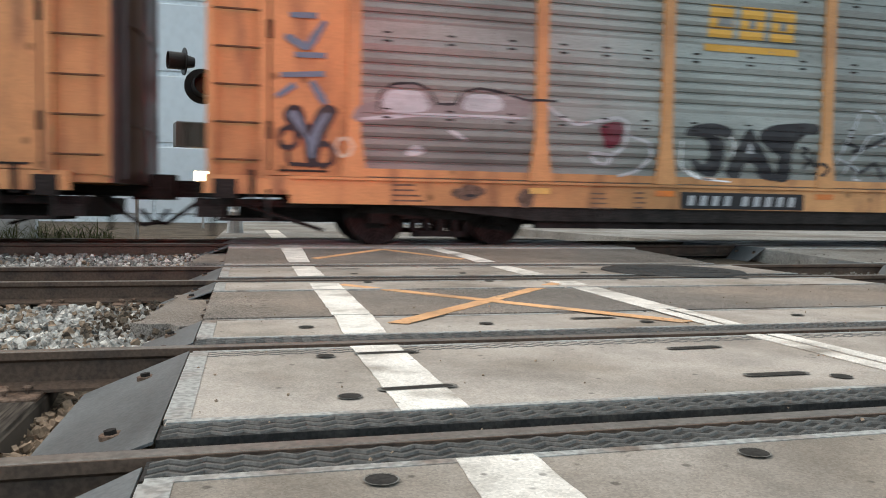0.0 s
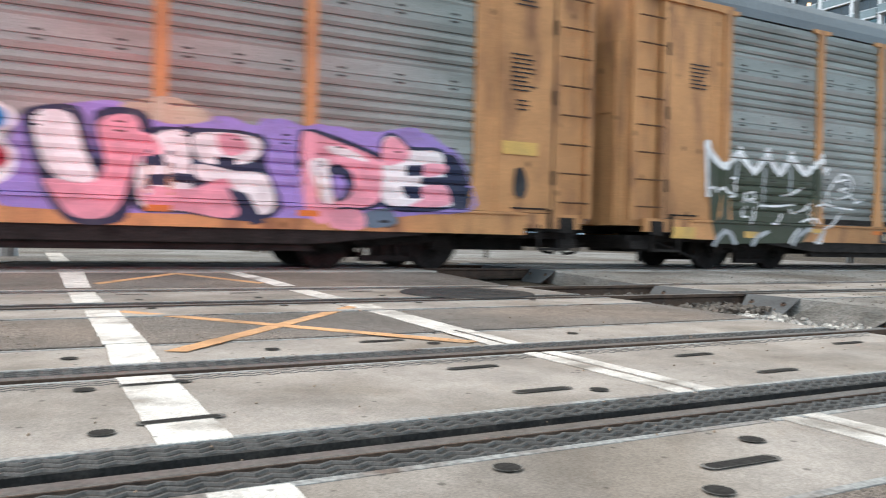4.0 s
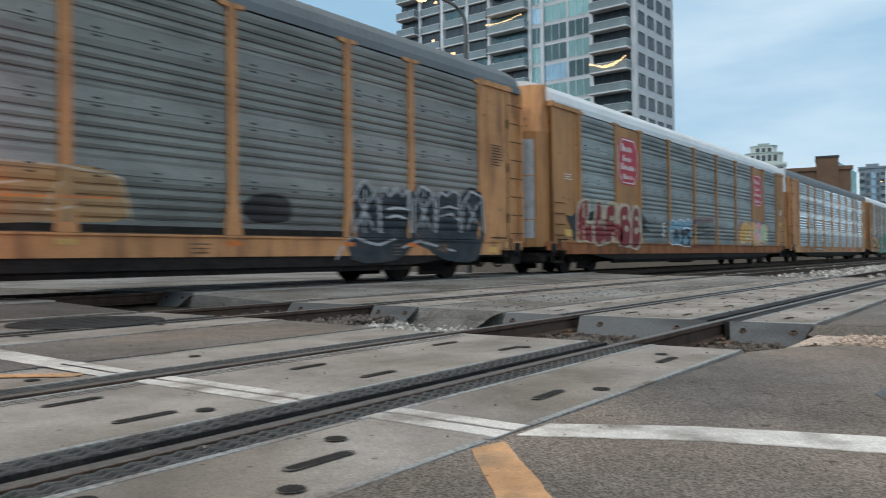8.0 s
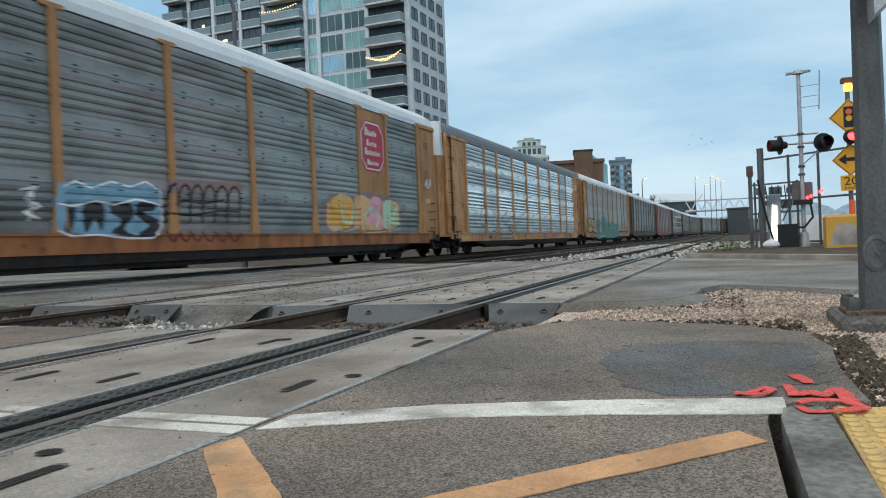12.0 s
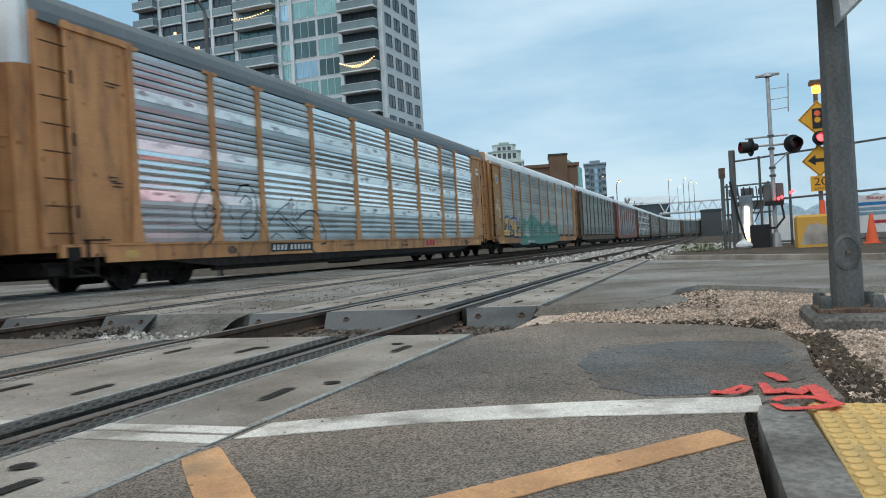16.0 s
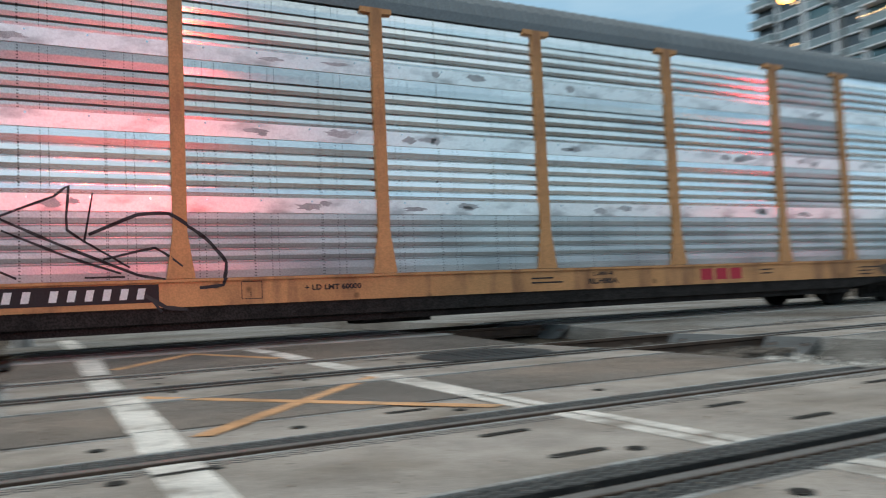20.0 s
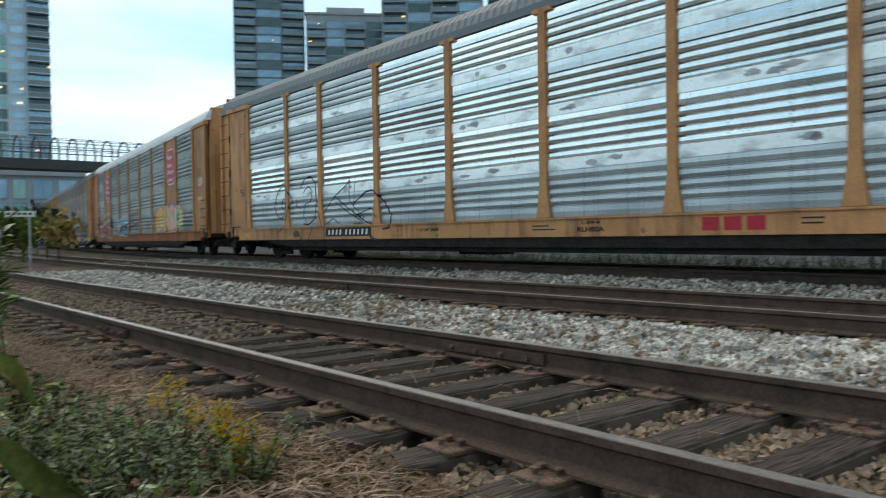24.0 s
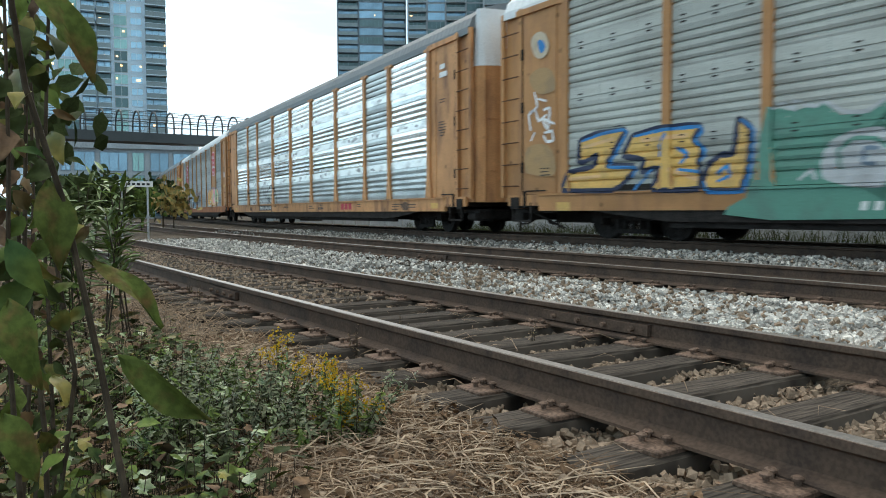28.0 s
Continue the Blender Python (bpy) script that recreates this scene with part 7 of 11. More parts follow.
line(D, SP_BLACK, 1.4, 0.05, [(11.56, 1.29), (12.36, 1.27), (13.21, 1.39), (13.9, 1.37)], plain=(1, 7))
line(D, SP_BLACK, 1.4, 0.05, [(11.75, 1.48), (12.12, 1.56), (12.65, 1.52), (13.37, 1.62)], plain=(1, 7))
daub(D, SP_MAUVE, 0, [(17.55, 1.34), (17.78, 1.82), (18.48, 2.01), (19.6, 1.98), (20.06, 2.15), (21.02, 2.11), (22.13, 2.03), (22.78, 1.75), (22.72, 1.14), (21.26, 0.99), (18.81, 1.05), (17.87, 1.04)], "mauve sprayed halo", plain=(1, 7))
daub(D, SP_AMBER, 0.5, [(18.0, 1.2), (18.1, 1.8), (18.7, 1.98), (19.3, 1.9), (19.5, 1.5), (19.3, 1.12), (18.6, 1.02)], "amber sprayed letter", plain=(1, 7))
daub(D, SP_PEACH, 0.6, [(19.4, 1.08), (19.5, 1.9), (19.95, 2.02), (20.4, 1.9), (20.3, 1.4), (20.5, 1.05)], "peach sprayed letter", plain=(1, 7))
daub(D, SP_PINK, 0.7, [(20.4, 1.08), (20.5, 1.85), (20.9, 2.02), (21.3, 1.9), (21.2, 1.5), (21.4, 1.04)], "pale pink sprayed letter", plain=(1, 7))
daub(D, SP_MINT, 0.8, [(21.4, 1.12), (21.5, 1.85), (22.0, 1.95), (22.6, 1.75), (22.6, 1.2), (22.0, 1.04)], "mint green sprayed letter", plain=(1, 7))
line(D, SP_PEACH, 1, 0.16, [(17.97, 1.76), (17.88, 1.18), (18.17, 1.01), (18.7, 1.07)], "fat peach sprayed letter stroke", plain=(1, 7))
line(D, SP_PEACH, 1, 0.16, [(18.34, 1.85), (18.77, 1.94), (19.32, 1.82)], "fat peach sprayed letter stroke", plain=(1, 7))
line(D, SP_PEACH, 1, 0.16, [(19.68, 1.95), (19.73, 1.08)], "fat peach sprayed letter stroke", plain=(1, 7))
line(D, SP_PEACH, 1, 0.16, [(20.51, 1.94), (19.97, 1.08), (21.12, 1.06)], "fat peach sprayed letter stroke", plain=(1, 7))
line(D, SP_PEACH, 1, 0.16, [(21.41, 1.9), (21.34, 1.16)], "fat peach sprayed letter stroke", plain=(1, 7))
line(D, SP_PEACH, 1, 0.16, [(22.04, 1.9), (22.62, 1.75), (22.34, 1.17), (21.75, 1.1)], "fat peach sprayed letter stroke", plain=(1, 7))
line(D, SP_MINT, 2, 0.12, [(18.65, 1.76), (18.77, 1.25), (19.27, 1.17), (19.43, 1.73)], "mint green sprayed letter stroke", plain=(1, 7))
line(D, SP_MINT, 2, 0.12, [(20, 1.39), (20.65, 1.68), (21.15, 1.38), (20.86, 1.06)], "mint green sprayed letter stroke", plain=(1, 7))
line(D, SP_MINT, 2, 0.12, [(22.25, 1.77), (21.91, 1.23), (22.73, 1.2)], "mint green sprayed letter stroke", plain=(1, 7))
line(D, SP_MINT, 2, 0.12, [(21.45, 1.64), (21.89, 1.76)], "mint green sprayed letter stroke", plain=(1, 7))
line(D, SP_CREAM, 3, 0.04, [(18.18, 1.1), (18.8, 0.93), (19.55, 1.05)], "cream sprayed highlight", plain=(1, 7))
line(D, SP_CREAM, 3, 0.04, [(19.67, 1.08), (20.14, 0.9), (21.25, 0.93), (22.71, 1.03)], "cream sprayed highlight", plain=(1, 7))
line(D, SP_CREAM, 3, 0.04, [(23, 1.59), (23.64, 1.53)], "cream sprayed highlight", plain=(1, 7))
line(D, SP_CREAM, 3, 0.04, [(18.59, 1.64), (19.13, 1.57), (18.94, 1.22)], "cream sprayed highlight", plain=(1, 7))
dress_door(D)
stencils(D, 0.95, 2.8, 3, 0.5, WHITE, seed=7)
decal(D, "notice", shape_mesh([[(0.9, 1.05), (1.35, 1.05), (1.35, 1.25), (0.9, 1.25)]]), SP_YELLOW, 1)

# silver car
E = CARS[0]
bars_plate(E, 6.55, 8.72, 0.62, 0.84, BLACK, WHITE, 10)
INK = SP_BLACK
decal(E, "spray_line", shape_mesh(ribbon([(4.15, 2.2), (3.75, 1.85), (3.55, 1.5), (3.7, 1.25), (4.0, 1.15), (4.3, 1.3), (4.35, 1.6), (4.15, 1.72), (3.98, 1.55), (4.1, 1.42)], 0.035) + ribbon([(4.15, 2.2), (4.5, 1.85), (4.7, 1.65), (4.5, 1.5), (4.4, 1.2), (4.2, 0.95), (3.8, 0.75)], 0.035)), INK, 1, "thin black sprayed spiral drawing")
decal(E, "spray_line", shape_mesh(ribbon([(5.15, 1.95), (5.4, 2.2), (5.75, 2.25), (6.0, 2.05), (6.05, 1.6), (5.95, 1.1), (5.6, 0.95), (5.3, 0.98)], 0.045) + ribbon([(5.3, 1.8), (5.6, 2.0), (5.85, 1.85), (5.75, 1.6), (5.4, 1.5), (5.3, 1.2), (5.5, 1.0)], 0.03) + ribbon([(4.95, 1.7), (4.9, 1.5), (5.1, 1.4)], 0.03) + ribbon([(6.05, 1.6), (6.3, 1.1), (6.5, 0.6)], 0.03) + ribbon([(5.0, 0.7), (5.3, 0.5), (5.6, 0.55), (5.85, 0.9)], 0.03)), INK, 1, "thin black sprayed head drawing")
decal(E, "spray_line", shape_mesh(ribbon([(6.5, 1.3), (7.0, 1.65), (7.6, 1.9), (7.75, 2.05), (7.7, 1.5), (8.4, 1.05)], 0.03) + ribbon([(7.0, 1.65), (7.6, 1.35), (8.5, 0.95), (8.8, 0.9)], 0.035) + ribbon([(7.05, 1.5), (7.7, 1.2), (8.3, 0.98)], 0.03) + ribbon([(7.9, 1.35), (8.0, 1.95)], 0.03) + ribbon([(7.95, 1.45), (8.5, 1.7), (8.85, 1.72), (9.3, 1.4), (9.55, 1.1), (9.5, 0.8), (9.2, 0.78)], 0.045) + ribbon([(8.1, 1.15), (8.7, 1.3), (9.0, 1.05)], 0.03) + ribbon([(6.6, 0.95), (6.9, 1.1), (7.2, 0.95)], 0.03) + ribbon([(8.5, 0.75), (8.8, 0.55), (9.05, 0.52)], 0.05) + ribbon([(8.6, 0.7), (8.75, 0.5)], 0.04)), INK, 1, "thin black sprayed bird drawing")
decal(E, "stencil", shape_mesh(ribbon([(9.72, 0.62), (9.98, 0.62), (9.98, 0.84), (9.72, 0.84), (9.72, 0.62)], 0.012, True)), BLACK, 1)
decal(E, "lettering", text_mesh("+ LD LMT 60000", 0.075, 10.55, 0.7, 0.8, fat=0.03), BLACK, 1, "small black load limit stencil")
decal(E, "lettering", text_mesh("J", 0.07, 9.82, 0.64), BLACK, 1)
decal(E, "lettering", text_mesh("L-89-4", 0.065, 15.35, 0.76, 0.4, fat=0.03), BLACK, 1)
decal(E, "lettering", text_mesh("RLH80A", 0.09, 15.25, 0.63, 0.6, fat=0.035), BLACK, 1)
decal(E, "emblem_bar", shape_mesh([[(17.7 + 0.36 * k, 0.62), (17.98 + 0.36 * k, 0.62), (17.98 + 0.36 * k, 0.82), (17.7 + 0.36 * k, 0.82)] for k in range(3)]), LOGO_RED, 1, "dark red painted emblem bars")
stencils(E, 14.15, 0.74, 2, 0.6, seed=8)
stencils(E, 19.2, 0.76, 2, 0.4, seed=9)
decal(E, "notice", shape_mesh([[(1.5, 0.62), (1.85, 0.62), (1.85, 0.76), (1.5, 0.76)], [(24.5, 0.62), (24.9, 0.62), (24.9, 0.76), (24.5, 0.76)]]), SP_YELLOW, 1)
stencils(E, 1.2, 2.1, 2, 0.25, seed=10)
decal(E, "notice", shape_mesh([[(25.02, 4.05), (25.3, 4.05), (25.3, 4.17), (25.02, 4.17)]]), WHITE, 1, "small white plate")
stencils(E, 24.95, 2.75, 4, 0.45, seed=21)
stencils(E, 22.0, 0.74, 3, 0.7, seed=22)
stencils(E, 23.1, 0.72, 2, 0.5, seed=23)
stencils(E, 7.9, 0.93, 1, 0.5, seed=24)
decal(E, "smear", shape_mesh([blob(4.9, 0.7, 0.2, 0.1, seed=12), blob(22.9, 0.7, 0.25, 0.12, seed=13)]), RUST, 1)
r_ = random.Random(5)
for bay in range(9):
    a, b = POSTS[bay] + 0.12, POSTS[bay + 1] - 0.12
    for zb in BANDS_Z:
        for k in range(r_.randrange(0, 4)):
            x = r_.uniform(a + 0.2, b - 0.3)
            decal(E, "stain", shape_mesh([blob(x + r_.uniform(-0.15, 0.15), zb + r_.uniform(-0.04, 0.04), r_.uniform(0.06, 0.2), r_.uniform(0.025, 0.06), n=22, seed=bay * 31 + k * 7 + int(zb * 10), rough=0.35)]), GALV, 0, "dull oxide stain")

# ochre and green car
F = CARS[1]
# yellow letters with blue rims
daub(F, SP_YELLOW, 1, [(2.27, 1.91), (2.79, 2), (3.34, 2.04), (3.45, 1.97), (3.17, 1.63), (2.94, 1.38), (3.68, 1.34), (3.57, 1.16), (3.21, 0.91), (1.78, 0.94), (1.98, 1.31), (2.64, 1.37), (2.76, 1.6), (2.37, 1.47), (2.22, 1.48)], "yellow sprayed letter with a blue rim", round_=False)
line(F, SP_NAVY, 2, 0.1, [(2.27, 1.91), (2.79, 2), (3.34, 2.04), (3.45, 1.97), (3.17, 1.63), (2.94, 1.38), (3.68, 1.34), (3.57, 1.16), (3.21, 0.91), (1.78, 0.94), (1.98, 1.31), (2.64, 1.37), (2.76, 1.6), (2.37, 1.47), (2.22, 1.48), (2.27, 1.91)], "navy sprayed rim")
line(F, SP_BLUE, 2.6, 0.06, [(2.33, 1.87), (2.85, 1.97), (3.39, 2), (3.51, 1.94), (3.23, 1.6), (3, 1.34), (3.73, 1.31), (3.62, 1.13)], "blue sprayed rim")
daub(F, SP_YELLOW, 1, [(3.62, 1.88), (4.19, 1.95), (5.07, 1.93), (5.09, 1.85), (4.94, 1.71), (5.15, 1.53), (5.06, 1.36), (5.13, 0.88), (4.08, 0.89), (4.25, 1.29), (3.81, 1.21), (3.91, 1.44), (3.37, 1.52)], "yellow sprayed letter with a blue rim", round_=False)
line(F, SP_NAVY, 2, 0.1, [(3.62, 1.88), (4.19, 1.95), (5.07, 1.93), (5.09, 1.85), (4.94, 1.71), (5.15, 1.53), (5.06, 1.36), (5.13, 0.88), (4.08, 0.89), (4.25, 1.29), (3.81, 1.21), (3.91, 1.44), (3.37, 1.52), (3.62, 1.88)], "navy sprayed rim")
line(F, SP_BLUE, 2.6, 0.06, [(3.67, 1.85), (4.24, 1.91), (5.11, 1.9), (5.14, 1.82), (4.98, 1.68), (5.2, 1.5), (5.1, 1.33)], "blue sprayed rim")
daub(F, SP_YELLOW, 1, [(5.79, 1.97), (6.04, 1.8), (5.99, 1.25), (5.89, 0.84), (5.22, 0.86), (5.15, 1.04), (5.26, 1.29), (5.49, 1.42), (5.7, 1.41), (5.76, 1.65)], "yellow sprayed letter with a blue rim", round_=False)
line(F, SP_NAVY, 2, 0.1, [(5.79, 1.97), (6.04, 1.8), (5.99, 1.25), (5.89, 0.84), (5.22, 0.86), (5.15, 1.04), (5.26, 1.29), (5.49, 1.42), (5.7, 1.41), (5.76, 1.65), (5.79, 1.97)], "navy sprayed rim")
line(F, SP_BLUE, 2.6, 0.06, [(5.84, 1.94), (6.08, 1.77), (6.03, 1.23), (5.94, 0.82), (5.26, 0.83), (5.19, 1.02)], "blue sprayed rim")
line(F, SP_BLUE, 2.6, 0.07, [(4.41, 1.85), (4.24, 1.65), (4.3, 1.25)])
line(F, SP_BLUE, 2.6, 0.07, [(4.59, 1.59), (4.85, 1.48), (4.69, 1.32)])
line(F, SP_BLUE, 2.6, 0.07, [(5.41, 1.11), (5.62, 1.26), (5.65, 1.08), (5.44, 1)])
line(F, SP_BLUE, 2.6, 0.07, [(4.64, 1.23), (5.08, 1.17)])
line(F, SP_BLUE, 2.6, 0.07, [(3.68, 0.9), (4.07, 1.26)])
line(F, SP_PEACH, 1.6, 0.09, [(1.88, 1.16), (2.83, 1.19)])
line(F, SP_PEACH, 1.6, 0.09, [(4.45, 1.24), (5.04, 1.05)])
line(F, SP_PEACH, 1.6, 0.09, [(3.8, 1.77), (4.85, 1.78)])
line(F, SP_PEACH, 1.6, 0.09, [(2.36, 1.75), (3.18, 1.86)])
# green ground with a grey disc
daub(F, SP_GREEN, 0.2, [(5.96, 0.74), (6.09, 1.16), (6.32, 2.07), (6.72, 1.96), (7.15, 2.03), (7.43, 1.83), (7.8, 1.82), (8.05, 1.97), (8.09, 0.43), (6.39, 0.4), (5.57, 0.48), (5.65, 0.6)], "broad green sprayed ground", round_=False)
daub(F, SP_SILVER, 1, [(7.16, 1.03), (7.18, 1.35), (7.41, 1.56), (7.79, 1.63), (8.06, 1.54), (8.08, 0.91), (7.81, 0.84), (7.42, 0.9)], "grey sprayed disc")
line(F, SP_GREEN, 2, 0.06, [(7.42, 1.1), (7.39, 1.37), (7.6, 1.51), (7.91, 1.48), (8.06, 1.35)])
line(F, SP_SLATE, 2, 0.06, [(7.91, 1.15), (7.73, 1.16), (7.75, 1.37), (7.95, 1.35)])
line(F, SP_SILVER, 2, 0.06, [(6.38, 2.03), (6.54, 2.09), (6.76, 1.97), (6.69, 2.11), (7.07, 1.98), (7.15, 2.07), (7.48, 1.86), (7.79, 1.84), (8.05, 2)], "grey sprayed strokes")
line(F, SP_SILVER, 2, 0.06, [(6.83, 0.97), (7, 1.12), (7.09, 0.97)], "grey sprayed strokes")
daub(F, SP_CREAM, 1, [(0.78, 4.04), (1, 4.19), (1.25, 4.1), (1.36, 3.83), (1.22, 3.65), (0.93, 3.7)], "faded cream sprayed face")
daub(F, SP_BLUE, 2, [(1, 3.99), (1.14, 4), (1.25, 3.85), (1.11, 3.74)])
daub(F, SP_TAN, 1, [(0.73, 3.29), (1.04, 3.45), (1.45, 3.34), (1.53, 2.95), (1, 2.95)], "faded tan sprayed patch")
daub(F, SP_TAN, 1, [(0.6, 1.42), (0.68, 1.87), (1.33, 1.87), (1.58, 1.49), (1.46, 1.25), (0.83, 1.3)])
line(F, SP_WHITE, 1.5, 0.06, [(0.9, 2.99), (1.01, 2.68), (0.71, 2.54), (0.79, 2.21)], "white sprayed tag")
line(F, SP_WHITE, 1.5, 0.06, [(1.19, 2.59), (1.4, 2.63), (1.33, 2.16), (1.15, 2.43), (1.54, 2.28)], "white sprayed tag")
line(F, SP_WHITE, 1.5, 0.06, [(0.92, 2.17), (0.79, 2)], "white sprayed tag")
line(F, SP_WHITE, 1.5, 0.06, [(1.19, 2.08), (1.3, 1.94), (1.51, 1.95), (1.47, 2.15), (1.22, 2.13)], "white sprayed tag")
line(F, SP_WHITE, 1.5, 0.06, [(0.75, 2.59), (0.93, 2.62), (1.04, 2.37), (1.29, 2.49)], "white sprayed tag")
line(F, SP_WHITE, 1.5, 0.06, [(1.01, 2.84), (1.29, 2.76)], "white sprayed tag")
daub(F, SP_GREEN, 0.2, [(8.2, 0.55), (17.4, 0.55), (17.6, 1.2), (16.6, 1.75), (15.2, 1.5), (13.9, 1.95), (12.4, 1.6), (11.0, 1.9), (9.6, 2.2), (8.3, 2.1)], "broad green sprayed ground")
for k in range(9):
    line(F, SP_SILVER if k % 3 else SP_BLACK, 2, 0.06, [(9.6 + 0.8 * k, 0.95 + 0.1 * (k % 2)), (9.9 + 0.8 * k, 1.6 - 0.12 * (k % 3)), (10.2 + 0.8 * k, 1.15), (10.3 + 0.8 * k, 1.55)], "grey sprayed strokes")
bars_plate(F, 7.6, 9.6, 0.5, 0.7, BLACK, WHITE, 9)
decal(F, "notice", shape_mesh([[(1.6, 0.55), (2.0, 0.55), (2.0, 0.72), (1.6, 0.72)]]), SP_YELLOW, 1)

# last part of the leading car
A = CARS[-4]
decal(A, "notice", shape_mesh([[(24.75, 1.75), (25.4, 1.75), (25.4, 1.98), (24.75, 1.98)]]), SP_YELLOW, 1, "yellow notice plate")
stencils(A, 24.9, 3.2, 9, 0.5, seed=11)


# reflective strips on the sill under each post
for car_ in (B, C):
    for p_ in POSTS[1:-1]:
        decal(car_, "reflector", shape_mesh([[(p_ - 0.15, 0.73), (p_ + 0.15, 0.73), (p_ + 0.15, 0.81), (p_ - 0.15, 0.81)]]), SP_YELLOW if p_ in (4.4, 14.46, 24.4) else SP_ORANGE, 4, "orange reflective strip")

# small stencils and plates on the end sheets
for car_, spots_ in ((E, ((25.0, 3.3, 2, 0.4), (25.0, 2.55, 3, 0.35), (1.2, 3.85, 2, 0.4), (1.25, 2.0, 2, 0.3))), (D, ((25.0, 4.1, 4, 0.5), (25.0, 3.1, 6, 0.5), (25.0, 2.5, 2, 0.45))), (F, ((1.1, 1.4, 3, 0.35),)), (B, ((25.0, 4.2, 3, 0.5), (25.05, 2.6, 3, 0.3))), (A, ((25.0, 4.2, 3, 0.5),))):
    for n_, (x_, z_, rows_, w_) in enumerate(spots_):
        stencils(car_, x_, z_, rows_, w_, seed=50 + n_)
decal(E, "notice", shape_mesh([[(25.0, 3.85), (25.4, 3.85), (25.4, 3.98), (25.0, 3.98)]]), WHITE, 1, "small white label")
decal(D, "notice", shape_mesh([[(25.0, 1.95), (25.5, 1.95), (25.5, 2.12), (25.0, 2.12)]]), SP_YELLOW, 1, "yellow notice plate")
scrawl(D, 25.0, 25.6, 2.55, 2.95, SP_WHITE, 61, 0.04, 2, 1, "white sprayed tag")


# ---- details of the crossing surface ----
def zigzag_tread(x0, x1, y0, y1, z):
    """Raised wavy treads of the rubber strips."""
    s, h = S(), 0.006
    step = 0.085
    n = int((x1 - x0) / step)
    rows = 3
    for r in range(rows):
        yc = y0 + (y1 - y0) * (r + 0.5) / rows
        a = (y1 - y0) / rows * 0.28
        w = (y1 - y0) / rows * 0.2
        pts = [(x0 + k * step / 2, yc + (a if k % 2 else -a)) for k in range(2 * n)]
        v, f = [], []
        for x, y in pts:
            v += [(x, y - w, z), (x, y - w * 0.6, z + h), (x, y + w * 0.6, z + h), (x, y + w, z)]
        for k in range(len(pts) - 1):
            q = 4 * k
            f += [(q + c, q + 4 + c, q + 5 + c, q + 1 + c) for c in range(3)]
        s.add(v, f)
    return s


TREAD = material("rubber_tread", (0.1, 0.096, 0.09), 0.55, spread=0.25, size=6, fine=90, bump=0.15)
for y0, y1 in ((R1 - 0.188, R1 - 0.052), (R1 + 0.127, R1 + 0.263), (R2 - 0.263, R2 - 0.127), (R2 + 0.052, R2 + 0.188)):
    for xa, xb in ((SIDE_X0 + 0.01, SIDE_X1 - 0.05),):
        me = zigzag_tread(xa, xb, y0, y1, -0.004)
        ob = part("rubber_tread", me, TREAD, path_crossing, "raised wavy rubber tread")
        ob["kind"] = "stuff"


def lifting_hole(x, y, z, slot=False, turn=0.0):
    """A lifting pocket drawn flat: a dark face painted for the shaded well, in a steel rim."""
    s = S()
    n = 14
    if slot:
        prof = [(0.1 * (1 if math.cos(a) > 0 else -1) + 0.026 * math.cos(a), 0.025 * math.sin(a)) for a in (2 * math.pi * (k + 0.5) / n for k in range(n))]
    else:
        prof = [(0.037 * math.cos(a), 0.037 * math.sin(a)) for a in (2 * math.pi * k / n for k in range(n))]
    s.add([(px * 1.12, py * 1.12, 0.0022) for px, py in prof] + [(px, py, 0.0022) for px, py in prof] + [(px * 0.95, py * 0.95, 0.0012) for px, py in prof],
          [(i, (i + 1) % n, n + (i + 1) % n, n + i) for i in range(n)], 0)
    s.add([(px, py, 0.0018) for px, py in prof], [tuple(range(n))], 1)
    part("lifting_pocket", s, (DARK_CONCRETE, WELL_SHADE), path_crossing, "flat lifting pocket with its shaded well painted dark", at=pose(x, y, z + 0.004, 0, 0, turn))


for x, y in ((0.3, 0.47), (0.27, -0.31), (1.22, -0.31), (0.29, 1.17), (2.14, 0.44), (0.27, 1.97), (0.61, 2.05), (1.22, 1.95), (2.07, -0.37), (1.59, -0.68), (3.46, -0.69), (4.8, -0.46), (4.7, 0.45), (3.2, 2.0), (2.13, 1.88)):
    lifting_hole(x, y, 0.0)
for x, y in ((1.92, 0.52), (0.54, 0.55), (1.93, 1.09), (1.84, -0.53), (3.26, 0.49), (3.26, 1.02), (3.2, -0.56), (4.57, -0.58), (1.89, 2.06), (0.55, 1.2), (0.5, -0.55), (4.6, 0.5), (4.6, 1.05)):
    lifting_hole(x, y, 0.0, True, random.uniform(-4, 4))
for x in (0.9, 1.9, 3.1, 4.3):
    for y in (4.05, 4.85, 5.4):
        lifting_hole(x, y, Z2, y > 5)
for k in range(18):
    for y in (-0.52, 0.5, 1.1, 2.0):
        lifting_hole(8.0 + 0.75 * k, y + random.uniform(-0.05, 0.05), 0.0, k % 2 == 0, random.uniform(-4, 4))

